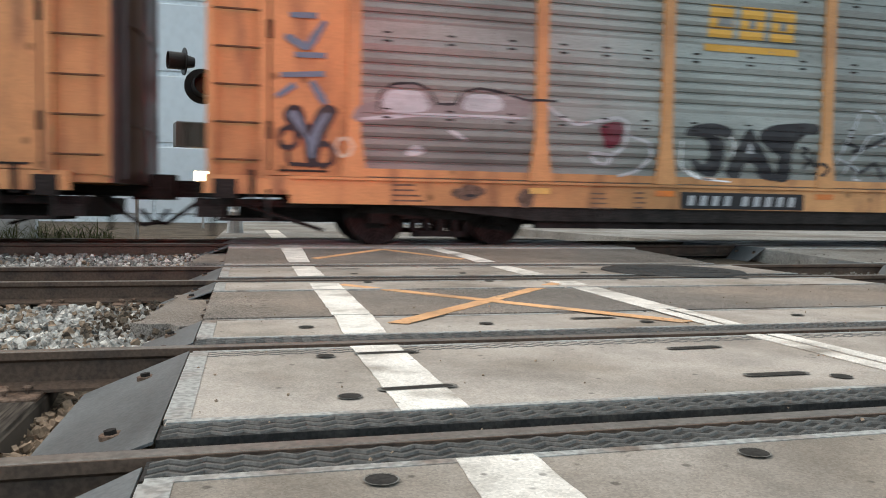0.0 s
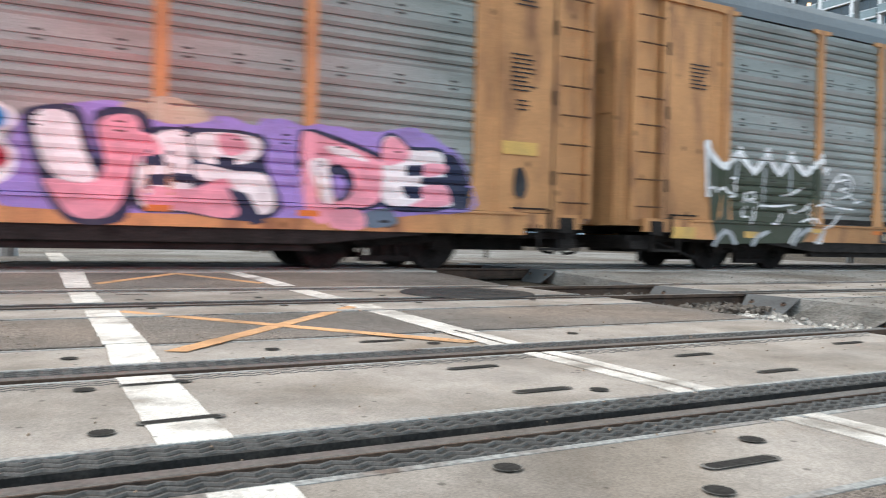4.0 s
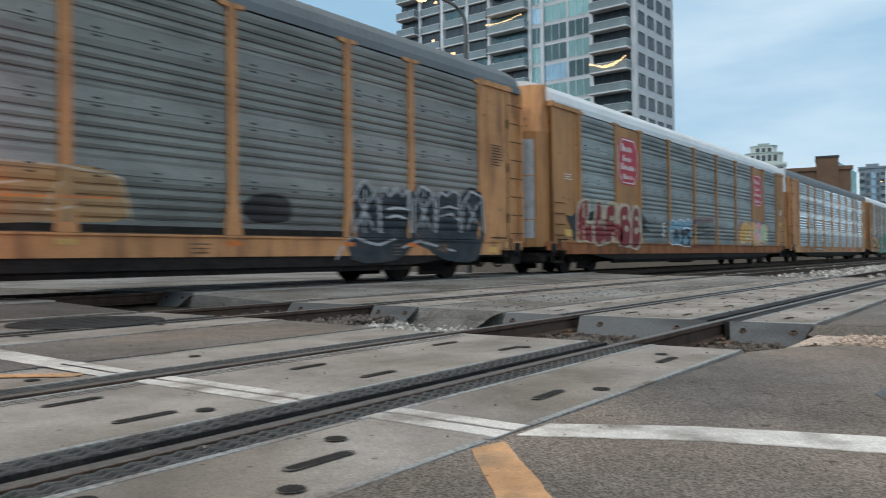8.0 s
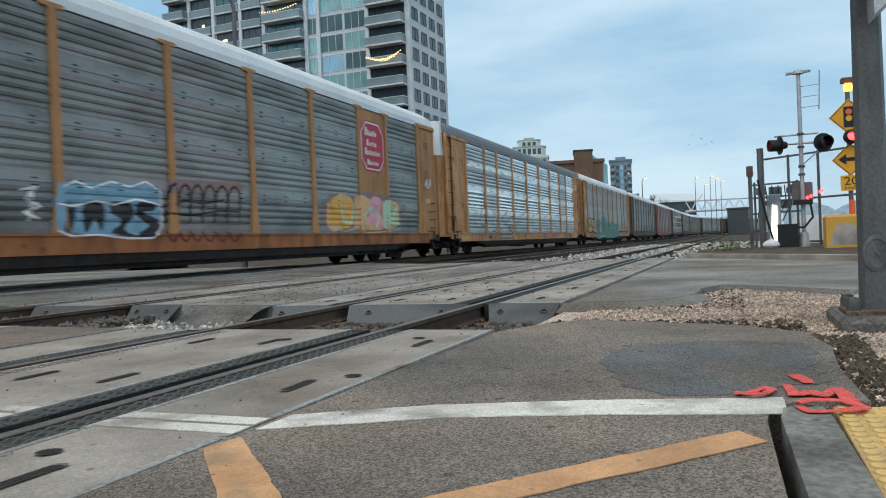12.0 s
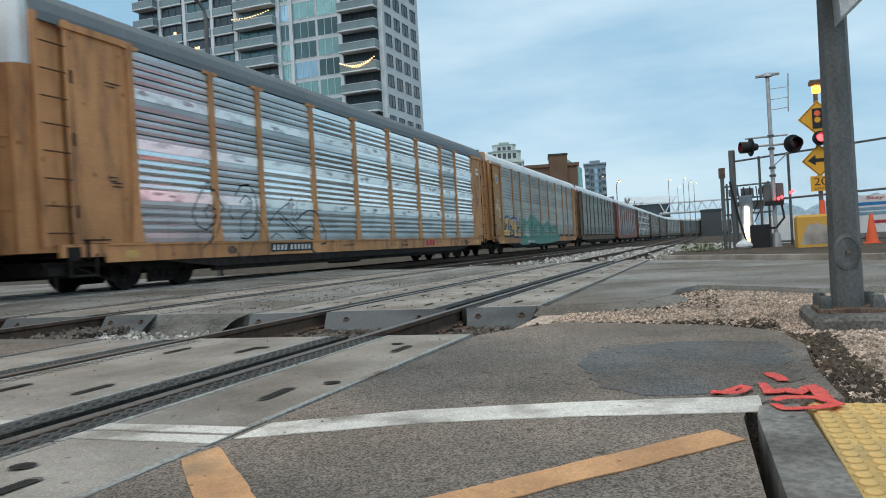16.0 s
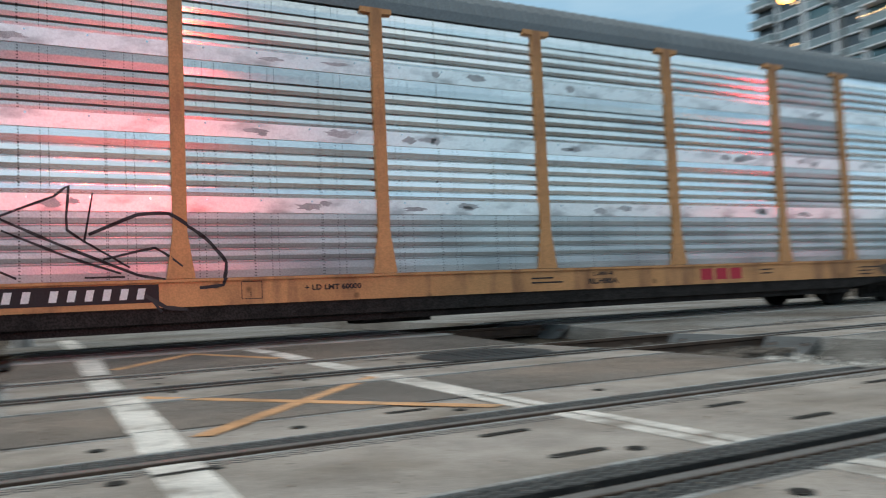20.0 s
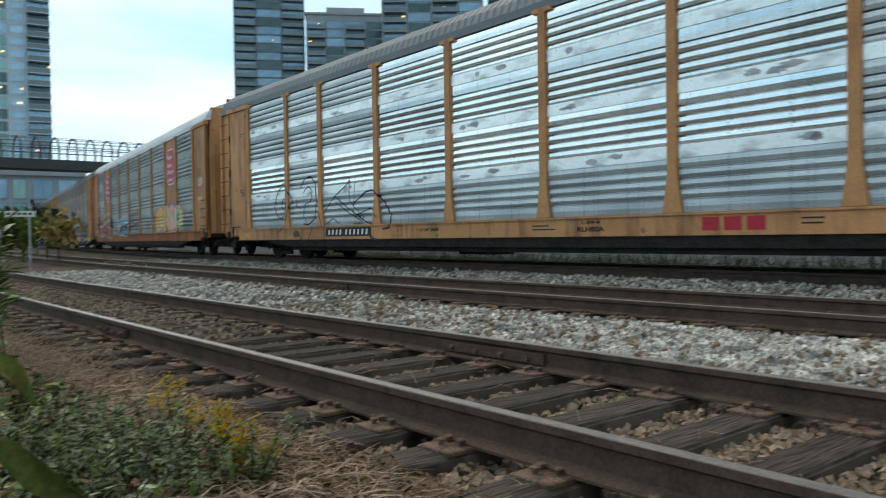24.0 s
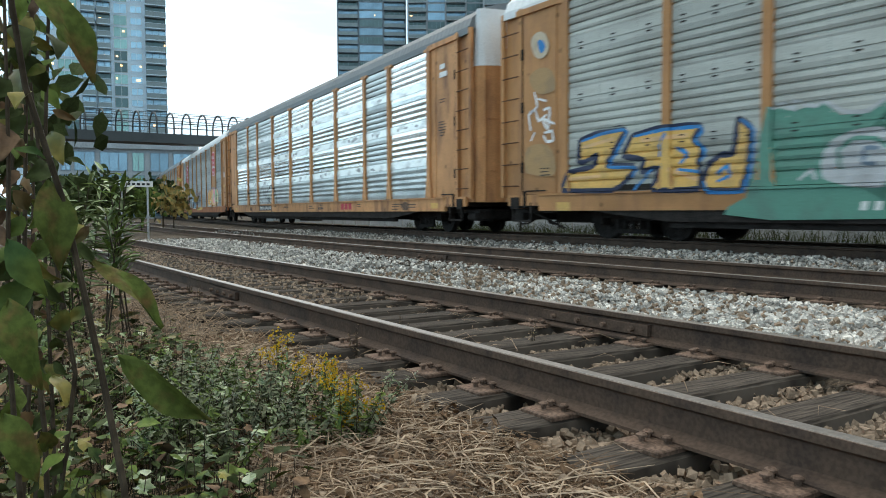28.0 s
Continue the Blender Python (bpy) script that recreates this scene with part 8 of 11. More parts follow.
COVER_IRON = material("cover_iron", (0.05, 0.05, 0.05), 0.6, 0.3, spread=0.3, size=4, fine=50, bump=0.3)
cover = thing("utility_cover", "dark oval utility cover set in the crossing asphalt", "manhole cover", at=pose(4.1, 4.95, Z2 + 0.003))
part("cover_plate", S().lathe([(0.0, 0.0), (0.6, 0.0), (0.58, 0.006), (0.0, 0.01)], 32), COVER_IRON, cover, "dark iron plate")
part("cover_ring", S().lathe([(0.62, 0.0), (0.7, 0.0), (0.69, 0.012), (0.63, 0.012)], 32), COVER_IRON, cover)
for k in range(5):
    part("rib", S().bevel_box(-0.4, 0.4, -0.02, 0.02, 0.008, 0.018, 0.004), COVER_IRON, cover, at=pose(0, 0.18 * (k - 2), 0))

# crumbled concrete shoulder between the two crossings
tagged(part("ramp", S().slab(ragged([(-0.6, 2.5), (-0.26, 2.33), (-0.26, 3.95), (-0.5, 3.85)], 0.08, 0.08), -0.2, -0.03), ASPHALT), "crumbling asphalt edge beside the footpath", "ramp", kind="structure")
tagged(part("ramp", S().slab(ragged([(-0.6, 6.35), (-0.26, 6.2), (-0.26, 8.35), (-0.5, 8.3)], 0.08, 0.08), -0.17, 0.03), ASPHALT), "crumbling asphalt edge beside the footpath", "ramp", kind="structure")


# ---- loose stones, straw, leaves: made in bulk ----
def stones(name, spots, mat, label, smin, smax, seed, category="ballast"):
    """Many small angular stones in one mesh of kind stuff. spots: array of x, y, z of the ground."""
    r = np.random.RandomState(seed)
    n = len(spots)
    cube = np.array([(-1, -1, -1), (1, -1, -1), (1, 1, -1), (-1, 1, -1), (-1, -1, 1), (1, -1, 1), (1, 1, 1), (-1, 1, 1)], float)
    faces = np.array([(0, 3, 2, 1), (4, 5, 6, 7), (0, 1, 5, 4), (1, 2, 6, 5), (2, 3, 7, 6), (3, 0, 4, 7)])
    size = r.uniform(smin, smax, (n, 1, 1)) * r.uniform(0.6, 1.15, (n, 1, 3))
    v = cube[None] * r.uniform(0.55, 1.0, (n, 8, 3)) * size
    q = r.normal(size=(n, 4))
    q /= np.linalg.norm(q, axis=1, keepdims=True)
    w, x, y, z = q.T
    R = np.stack([np.stack([1 - 2 * (y * y + z * z), 2 * (x * y - z * w), 2 * (x * z + y * w)], -1), np.stack([2 * (x * y + z * w), 1 - 2 * (x * x + z * z), 2 * (y * z - x * w)], -1), np.stack([2 * (x * z - y * w), 2 * (y * z + x * w), 1 - 2 * (x * x + y * y)], -1)], 1)
    v = np.einsum("nij,nkj->nki", R, v) + spots[:, None, :]
    f = (faces[None] + 8 * np.arange(n)[:, None, None]).reshape(-1, 4)
    me = bpy.data.meshes.new(name)
    me.from_pydata(v.reshape(-1, 3), [], f.tolist())
    me.materials.append(mat)
    return tagged(new(name, me), label, category, kind="stuff")


def scatter(x0, x1, y0, y1, n, z, seed, bump=0.02, keep=None):
    r = np.random.RandomState(seed)
    x, y = r.uniform(x0, x1, n), r.uniform(y0, y1, n)
    zz = np.full(n, z) if np.isscalar(z) else np.array([z(a, b) for a, b in zip(x, y)])
    p = np.c_[x, y, zz + r.uniform(-bump, bump, n)]
    return p[[keep(a, b) for a, b in zip(x, y)]] if keep else p


stones("ballast_stones", np.vstack([scatter(-9, -2.4, 1.75, 3.85, 14500, -0.145, 1, 0.03), scatter(-24, -9, 1.9, 4.6, 6000, -0.15, 2, 0.04)]), BALLAST, "pale grey crushed ballast between two tracks", 0.012, 0.034, 1)
stones("ballast_stones", scatter(-2.4, -0.3, 1.75, 3.9, 5200, -0.14, 17, 0.03), BALLAST, "pale grey crushed ballast beside the footpath crossing", 0.011, 0.03, 9)
stones("ballast_stones", np.vstack([scatter(-9, -0.3, 1.75, 3.85, 2000, -0.125, 41, 0.035), scatter(-12, -0.3, 6.0, 8.5, 800, -0.045, 42, 0.04)]), BALLAST_BROWN, "brown and rusty stones among the pale ballast", 0.012, 0.028, 8)
stones("ballast_stones", np.vstack([scatter(-12, -0.3, 6.0, 8.5, 9000, -0.06, 3, 0.05), scatter(-30, -12, 6.3, 9.6, 3500, -0.06, 4, 0.05)]), BALLAST, "pale grey crushed ballast beside the far track", 0.014, 0.036, 2)
stones("ballast_stones", np.vstack([scatter(-7, -0.3, -0.6, 1.7, 13500, -0.24, 5, 0.018), scatter(-20, -7, -0.3, 2.3, 6500, -0.205, 6, 0.02), scatter(-20, -7, 0.2, 1.6, 1500, -0.17, 16, 0.006), scatter(-4.5, -0.5, -0.62, -0.1, 900, -0.225, 7, 0.015)]), BALLAST_BROWN, "brown dirty ballast between the ties of the near track", 0.009, 0.026, 3)
stones("ballast_stones", np.vstack([scatter(-20, -0.3, 4.4, 5.8, 3500, -0.165, 8, 0.02)]), BALLAST_BROWN, "brown dirty ballast in the middle track", 0.015, 0.04, 4)
stones("ballast_stones", np.vstack([scatter(5.5, 7.3, -0.9, 1.7, 2200, -0.19, 9, 0.02), scatter(5.5, 7.3, 3.7, 6.0, 1900, -0.12, 10, 0.04)]), BALLAST_DARK, "dark dirty ballast between the two crossings", 0.012, 0.035, 61)
stones("road_crumbs", np.vstack([scatter(7.6, 15, 2.4, 3.9, 420, lambda x, y: level(y) + 0.004, 62, 0.002), scatter(7.5, 21, -0.8, 2.3, 260, 0.004, 63, 0.002), scatter(7.5, 18, 4.0, 8.3, 300, lambda x, y: level(y) + 0.004, 64, 0.002)]), BALLAST_DARK, "dark crumbs of asphalt strewn over the street crossing", 0.003, 0.011, 65, "gravel")
stones("road_crumbs", np.vstack([scatter(7.5, 20, -0.8, 8.3, 700, lambda x, y: level(y) + 0.004, 66, 0.002), scatter(-0.2, 5.3, -2.3, 8.3, 300, lambda x, y: level(y) + 0.002, 67, 0.001)]), BALLAST_BROWN, "brown grit strewn over the crossing", 0.0025, 0.006, 68, "gravel")
stones("ballast_stones", np.vstack([scatter(5.4, 7.0, 2.3, 3.9, 1100, -0.165, 14, 0.02), scatter(6.2, 7.4, 3.3, 4.2, 200, -0.16, 15, 0.02)]), BALLAST, "pale crushed stones spilt at the foot of the slope", 0.015, 0.035, 7)
stones("gravel_stones", np.vstack([scatter(5.3, 9.6, -3.6, -1.1, 24000, -0.064, 11, 0.009), scatter(3.14, 5.6, -4.2, -2.55, 14000, -0.064, 12, 0.01)]), GRAVEL, "loose pale gravel on the shoulder", 0.005, 0.014, 5, "gravel")
stones("gravel_stones", scatter(23, 60, -4.5, 6.5, 3500, -0.13, 13, 0.03), BALLAST, "grey ballast along the distant tracks", 0.03, 0.07, 6, "gravel")

stones("crumbled_asphalt", np.vstack([scatter(5.2, 6.3, -2.75, -1.0, 2200, -0.062, 51, 0.012), scatter(3.2, 5.4, -3.0, -2.72, 1500, -0.058, 52, 0.012), scatter(7.3, 9.6, -2.4, -0.95, 700, -0.06, 53, 0.01), scatter(-0.95, -0.3, 2.35, 3.9, 260, -0.085, 54, 0.03)]), DIRT, "dark crumbs of asphalt and dirt along the worn edge", 0.005, 0.02, 9, "gravel")

STRAW = material("straw", (0.37, 0.258, 0.175), 0.9, spread=0.3, size=20, fine=60, bump=0.2, second=(0.17, 0.125, 0.09), vary=0.75)
GREEN_LEAF = material("leaf_green", (0.11, 0.15, 0.035), 0.72, spread=0.2, size=12, fine=60, bump=0.1, second=(0.035, 0.07, 0.022), vary=0.5)
DARK_LEAF = material("leaf_dark", (0.045, 0.06, 0.02), 0.75, spread=0.2, size=12, fine=60, bump=0.1, vary=0.5)
YELLOW_LEAF = material("leaf_yellowing", (0.24, 0.19, 0.04), 0.55, spread=0.2, size=14, fine=50, bump=0.1, second=(0.09, 0.12, 0.03), second_at=0.5, vary=0.35)
RED_LEAF = material("leaf_reddening", (0.14, 0.085, 0.035), 0.6, spread=0.25, size=9, fine=50, second=(0.09, 0.1, 0.035), vary=0.3)
STEM = material("stem", (0.065, 0.05, 0.035), 0.85, spread=0.3, size=20, fine=60)
FLOWER = material("flower_yellow", (0.55, 0.33, 0.02), 0.7, spread=0.2, size=20, vary=0.25)


def strands(name, base, length, width, lean, mat, label, seed, up=0.3, category="grass"):
    """Thin bent stalks as three-sided strips."""
    r = np.random.RandomState(seed)
    n = len(base)
    a = r.uniform(0, 2 * math.pi, n)
    L = r.uniform(0.5, 1.2, n) * length
    d = np.c_[np.cos(a), np.sin(a), r.uniform(-0.1, 1.0, n) * up]
    d /= np.linalg.norm(d, axis=1, keepdims=True)
    side = np.c_[-np.sin(a), np.cos(a), 0 * a]
    sag = np.c_[r.normal(0, lean, n), r.normal(0, lean, n), -np.abs(r.normal(0, lean, n))] * L[:, None]
    p0, p1, p2 = base, base + d * L[:, None] * 0.5 + 0.3 * sag * 0 + np.c_[0 * a, 0 * a, 0.04 * L], base + d * L[:, None] + sag
    w = width * r.uniform(0.6, 1.3, n)[:, None]
    v = np.stack([p0 - side * w, p0 + side * w, p0 + np.array([0, 0, 1]) * w, p1 - side * w, p1 + side * w, p1 + np.array([0, 0, 1]) * w, p2 - side * w * 0.4, p2 + side * w * 0.4, p2 + np.array([0, 0, 1]) * w * 0.4], 1)
    f = np.array([(0, 1, 4, 3), (1, 2, 5, 4), (2, 0, 3, 5), (3, 4, 7, 6), (4, 5, 8, 7), (5, 3, 6, 8)])
    f = (f[None] + 9 * np.arange(n)[:, None, None]).reshape(-1, 4)
    me = bpy.data.meshes.new(name)
    me.from_pydata(v.reshape(-1, 3), [], f.tolist())
    me.materials.append(mat)
    return tagged(new(name, me), label, category, kind="stuff")


def verge(x, y):
    return -0.2 + 0.05 * min(1.0, max(0.0, (-0.7 - y)) / 1.2)


UP = np.array([0, 0, 0.03])
# pale top stalks carry the heap's highlights in their colour
PALE_STRAW = material("straw_pale", (0.5, 0.375, 0.265), 0.85, spread=0.25, size=20, fine=60, bump=0.2, second=(0.27, 0.2, 0.15), vary=0.6)
strands("dry_straw", scatter(-5.6, -1.2, -1.5, -0.56, 1500, verge, 20, 0.025) + UP * 1.6, 0.2, 0.002, 0.2, PALE_STRAW, "pale dry straw on top, its highlights put into the colour", 21, 0.22)
strands("dry_straw", scatter(-5.6, -1.2, -1.5, -0.56, 7600, verge, 35, 0.035) + UP, 0.16, 0.0016, 0.3, STRAW, "dry tangled straw beside the near rail", 36, 0.18)
# darker brown below stands for the shade between the stalks
DARK_STRAW = material("straw_dark", (0.2, 0.125, 0.075), 0.92, spread=0.25, size=20, fine=60, bump=0.2, second=(0.1, 0.065, 0.045), vary=0.5)
strands("dry_straw", scatter(-5.6, -1.2, -1.5, -0.5, 10000, verge, 33, 0.03) + UP, 0.17, 0.0017, 0.3, DARK_STRAW, "dark brown straw, the shade between stalks put into its colour", 34, 0.2)
strands("dry_straw", scatter(-5.2, -1.4, -1.5, -0.6, 420, verge, 26, 0.02) + UP * 2, 0.28, 0.003, 0.16, PALE_STRAW, "thick dry stalks lying beside the near rail", 27, 0.12)
strands("dry_straw", scatter(-14, -4.5, -2.6, -0.5, 4500, verge, 22, 0.02) + UP, 0.35, 0.0028, 0.3, STRAW, "dry tangled straw beside the near rail", 23, 0.5)
strands("dry_straw", scatter(-3.2, -1.3, -2.0, -1.2, 2500, verge, 24, 0.01) + UP, 0.24, 0.0016, 0.25, STRAW, "dry tangled straw under the weeds", 25, 0.3)
strands("dry_straw", scatter(-6.0, -3.2, -2.0, -0.9, 700, verge, 28, 0.01), 0.34, 0.0014, 0.15, STRAW, "standing dry grass stalks on the verge", 29, 2.6)
far_weeds = scatter(-26, -2.2, 11.4, 12.6, 3600, Z3 - 0.12, 37, 0.03)
far_weeds[:, 1] += [bend(x) for x in far_weeds[:, 0]]
strands("scrub", far_weeds, 0.42, 0.006, 0.2, DARK_LEAF, "dark scrubby weeds along the far side of the railway", 38, 2.6)
strands("dry_straw", scatter(-6.5, -1.0, -0.35, 1.4, 110, -0.17, 31, 0.02), 0.2, 0.0018, 0.2, STRAW, "loose straw on the ties", 32, 0.3)

def litter(n, x0, x1, y0, y1, mat, label, seed):
    """Dead leaves and flakes of stalk lying between the straw."""
    r = random.Random(seed)
    s = S()
    for _ in range(n):
        x, y = r.uniform(x0, x1), r.uniform(y0, y1)
        m = Matrix.Translation((x, y, verge(x, y) + r.uniform(0.02, 0.075))) @ pose(0, 0, 0, r.uniform(-50, 50), r.uniform(-50, 50), r.uniform(0, 360))
        L = r.uniform(0.02, 0.055)
        add_leaf(s, m, L, L * r.uniform(0.15, 0.45), r.uniform(0.1, 1.2) * L)
    tagged(part("leaf_litter", s, mat), label, "leaves", kind="stuff")


def leaf_points(L, W, curl):
    """Outline of one leaf along +x, folded along its midrib."""
    return [(0, 0, 0), (0.3 * L, W * 0.8, 0.06 * L - curl * 0.02), (0.62 * L, W * 0.75, 0.05 * L - curl * 0.07), (L, 0, -curl * 0.22), (0.62 * L, -W * 0.75, 0.05 * L - curl * 0.07), (0.3 * L, -W * 0.8, 0.06 * L - curl * 0.02), (0.3 * L, 0, 0.02 * L), (0.62 * L, 0, 0.0 - curl * 0.05)]


LEAF_FACES = [(0, 6, 1), (1, 6, 7, 2), (2, 7, 3), (0, 5, 6), (5, 4, 7, 6), (4, 3, 7)]


def add_leaf(s, at, L, W, curl=0.1):
    s.add([at @ Vector(p) for p in leaf_points(L, W, curl)], LEAF_FACES)


def weed(name, label, base, height, stems, leaf, width, mats, seed, spread=0.3, per=10, flower=None, lean=(0, 0)):
    """A plant of several stems, each carrying leaves; flowers at the tips if given."""
    r = random.Random(seed)
    t = thing(name, label, "plant", at=pose(*base))
    for k in range(stems):
        a, b = r.uniform(0, 6.28), r.uniform(0.1, 1) * spread
        tip = Vector((b * math.cos(a) + lean[0], b * math.sin(a) + lean[1], height * r.uniform(0.65, 1.05)))
        root = Vector((0.05 * math.cos(a) * spread * 4, 0.05 * math.sin(a) * spread * 4, -0.02))
        mid = root.lerp(tip, 0.5) + Vector((0, 0, 0.08 * height))
        st = S().rod(root, mid, 0.0022, 0.0018, 4).rod(mid, tip, 0.0018, 0.001, 4)
        part("stem", st, STEM, t)
        lv = S()
        for j in range(per):
            f = 0.15 + 0.85 * (j + r.random()) / per
            p = root.lerp(mid, f * 2) if f < 0.5 else mid.lerp(tip, min(1.0, f * 2 - 1))
            L = leaf * r.uniform(0.6, 1.15) * (1.15 - 0.5 * f)
            m = Matrix.Translation(p) @ pose(0, 0, 0, r.uniform(-40, 40), r.uniform(-35, 45), r.uniform(0, 360))
            add_leaf(lv, m, L, L * width, r.uniform(0.0, 0.6) * L)
        ob = part("foliage", lv, mats[k % len(mats)], t)
        ob["kind"] = "stuff"
        if flower:
            fl = S()
            for j in range(26):
                p = mid.lerp(tip, r.uniform(0.72, 1.0)) + Vector((r.gauss(0, 0.018), r.gauss(0, 0.018), r.gauss(0, 0.014)))
                fl.add([p + Vector((0.006, 0, 0)), p + Vector((-0.003, 0.005, 0)), p + Vector((-0.003, -0.005, 0)), p + Vector((0, 0, 0.008))], [(0, 1, 2), (0, 3, 1), (1, 3, 2), (2, 3, 0)])
            ob = part("flower_head", fl, flower, t, "yellow flower tuft")
            ob["kind"] = "stuff"
    return t


def lobed_leaf(s, at, L):
    """A broad leaf with five pointed lobes, cupped towards its stalk."""
    rim = []
    for k in range(11):
        a = math.pi * (-0.86 + 1.72 * k / 10)
        rad = L * (1.0 if k % 2 == 1 else 0.62) * (0.75 + 0.25 * math.cos(a))
        rim.append((rad * math.cos(a) * 0.62 + 0.32 * L, rad * math.sin(a) * 0.62, -0.12 * rad * rad / L + (0.03 * L if k % 2 else 0)))
    s.add([at @ Vector(p) for p in [(0.3 * L, 0, 0.05 * L)] + rim], [(0, k, k + 1) for k in range(1, 11)])


def ground_cover(x, y, seed, n, size, tall, mats, label, spread=0.28):
    """A creeping plant: runners close to the ground that hold up broad leaves."""
    r = random.Random(seed)
    t = thing("creeping_weed", label, "plant", at=pose(x, y, verge(x, y)))
    st = S()
    beds = [S() for _ in mats]
    for k in range(n):
        a, d = r.uniform(0, 6.28), spread * math.sqrt(r.random())
        root = Vector((d * math.cos(a), d * math.sin(a), -0.01))
        tip = root + Vector((r.gauss(0, 0.03), r.gauss(0, 0.03), tall * r.uniform(0.15, 1.0) * (1.15 - 0.5 * d / spread)))
        st.rod(root, tip, 0.0018, 0.0012, 4)
        m = Matrix.Translation(tip) @ pose(0, 0, 0, r.uniform(-30, 30), r.uniform(-15, 40), r.uniform(0, 360))
        bed, L = beds[r.randrange(len(mats))], size * r.uniform(0.4, 1.25)
        if r.random() < 0.5:
            lobed_leaf(bed, m, L)
        else:
            add_leaf(bed, m, L * 1.1, L * 0.36, r.uniform(0.1, 0.9) * L)
    ob = part("stem", st, STEM, t)
    ob["kind"] = "stuff"
    for bed, m in zip(beds, mats):
        if bed.v:
            ob = part("foliage", bed, m, t)
            ob["kind"] = "stuff"
    return t


litter(2600, -5.5, -1.2, -1.6, -0.45, DARK_STRAW, "dead brown leaves among the straw", 71)
litter(1300, -5.5, -1.2, -1.6, -0.45, PALE_STRAW, "bleached dry leaves among the straw", 72)
# low green cover and bushes on the verge
PALE_LEAF = material("leaf_pale_green", (0.19, 0.25, 0.1), 0.45, spread=0.3, size=12, fine=60, bump=0.1, second=(0.08, 0.13, 0.06), vary=0.35)
GREY_LEAF = material("leaf_grey_green", (0.15, 0.165, 0.09), 0.6, spread=0.25, size=12, fine=60, bump=0.1, second=(0.07, 0.09, 0.05), vary=0.5)
r_ = random.Random(77)
COVER = (GREEN_LEAF, DARK_LEAF, PALE_LEAF, DARK_LEAF, YELLOW_LEAF, DARK_STRAW)
for k in range(60):
    x = r_.uniform(-4.9, -2.15)
    y = r_.uniform(-2.15, -1.62 + 0.22 * max(0.0, -3.0 - x))
    ground_cover(x, y, 100 + k, 60, 0.06, 0.24, COVER if k % 3 else (DARK_LEAF, GREEN_LEAF, DARK_STRAW), "creeping green weed with lobed leaves covering the verge")
for k in range(10):
    x, y = r_.uniform(-8.0, -4.8), r_.uniform(-2.2, -1.3)
    ground_cover(x, y, 160 + k, 40, 0.09, 0.28, COVER, "creeping green weed with lobed leaves covering the verge", 0.4)
for k in range(7):
    x, y = 24.5 + 0.7 * k, -1.9 - 0.25 * (k % 3)
    t_ = ground_cover(x, y, 180 + k, 36, 0.11, 0.3, (GREEN_LEAF, DARK_LEAF, PALE_LEAF), "low green weed beside the far kerb", 0.5)
    t_.matrix_basis = pose(x, y, 0.05)
# feathery bush with yellow tufts
for k in range(17):
    x, y = r_.uniform(-3.75, -2.75), r_.uniform(-1.62, -1.02)
    weed("feathery_weed", "feathery grey-green bushy weed in dry straw", (x, y, verge(x, y)), r_.uniform(0.2, 0.33), 12, 0.046, 0.19, (GREY_LEAF, GREEN_LEAF, GREY_LEAF, PALE_LEAF), 200 + k, 0.3, 46)
for k, (x, y, h) in enumerate(((-3.02, -0.93, 0.19), (-3.1, -0.98, 0.26), (-3.25, -0.96, 0.3), (-3.5, -1.05, 0.34), (-3.05, -1.02, 0.15))):
    weed("flowering_weed", "feathery weed with bright yellow flower tufts in dry straw", (x, y, verge(x, y)), h, 7, 0.04, 0.2, (PALE_LEAF, GREEN_LEAF), 230 + k, 0.1, 30, FLOWER)
for k in range(5):
    x, y = r_.uniform(-7.5, -5.2), r_.uniform(-2.1, -1.5)
    weed("tall_weed", "tall leafy green weed beside the tracks", (x, y, verge(x, y)), r_.uniform(0.5, 0.8), 6, 0.14, 0.13, (GREEN_LEAF, DARK_LEAF), 300 + k, 0.22, 16)
for k in range(14):
    x = r_.uniform(-9, -2.5)
    y = r_.choice((0.5, 0.9, 1.65, 1.72, -0.2)) + r_.uniform(-0.12, 0.12)
    weed("dry_weed", "dry brown weed growing among the ties", (x, y, -0.23), r_.uniform(0.16, 0.32), 4, 0.03, 0.2, (STRAW, RED_LEAF), 400 + k, 0.07, 6)


def lance_weed(x, y, seed, h, stems):
    """Tall stalks with whorls of long narrow leaves on their upper half."""
    r = random.Random(seed)
    t = thing("tall_weed", "tall weed with long narrow green leaves beside the tracks", "plant", at=pose(x, y, verge(x, y)))
    for k in range(stems):
        a = r.uniform(0, 6.28)
        root = Vector((0.1 * math.cos(a), 0.1 * math.sin(a), 0))
        tip = root + Vector((r.gauss(0, 0.1), r.gauss(0, 0.1), h * r.uniform(0.75, 1.05)))
        part("stem", S().rod(root, tip, 0.006, 0.003, 5), STEM, t)
        lv = S()
        for j in range(26):
            f = 0.45 + 0.55 * j / 25
            L = r.uniform(0.14, 0.22) * (1.15 - 0.35 * f)
            m = Matrix.Translation(root.lerp(tip, f)) @ pose(0, 0, 0, r.uniform(-20, 20), r.uniform(-55, 5), j * 137.5)
            add_leaf(lv, m, L, L * 0.1, 0.5 * L)
        ob = part("foliage", lv, (PALE_LEAF, GREEN_LEAF, PALE_LEAF)[k % 3], t)
        ob["kind"] = "stuff"


lance_weed(-5.3, -1.38, 1, 1.0, 6)
lance_weed(-5.5, -1.56, 2, 1.12, 5)
lance_weed(-6.6, -1.45, 3, 1.1, 4)


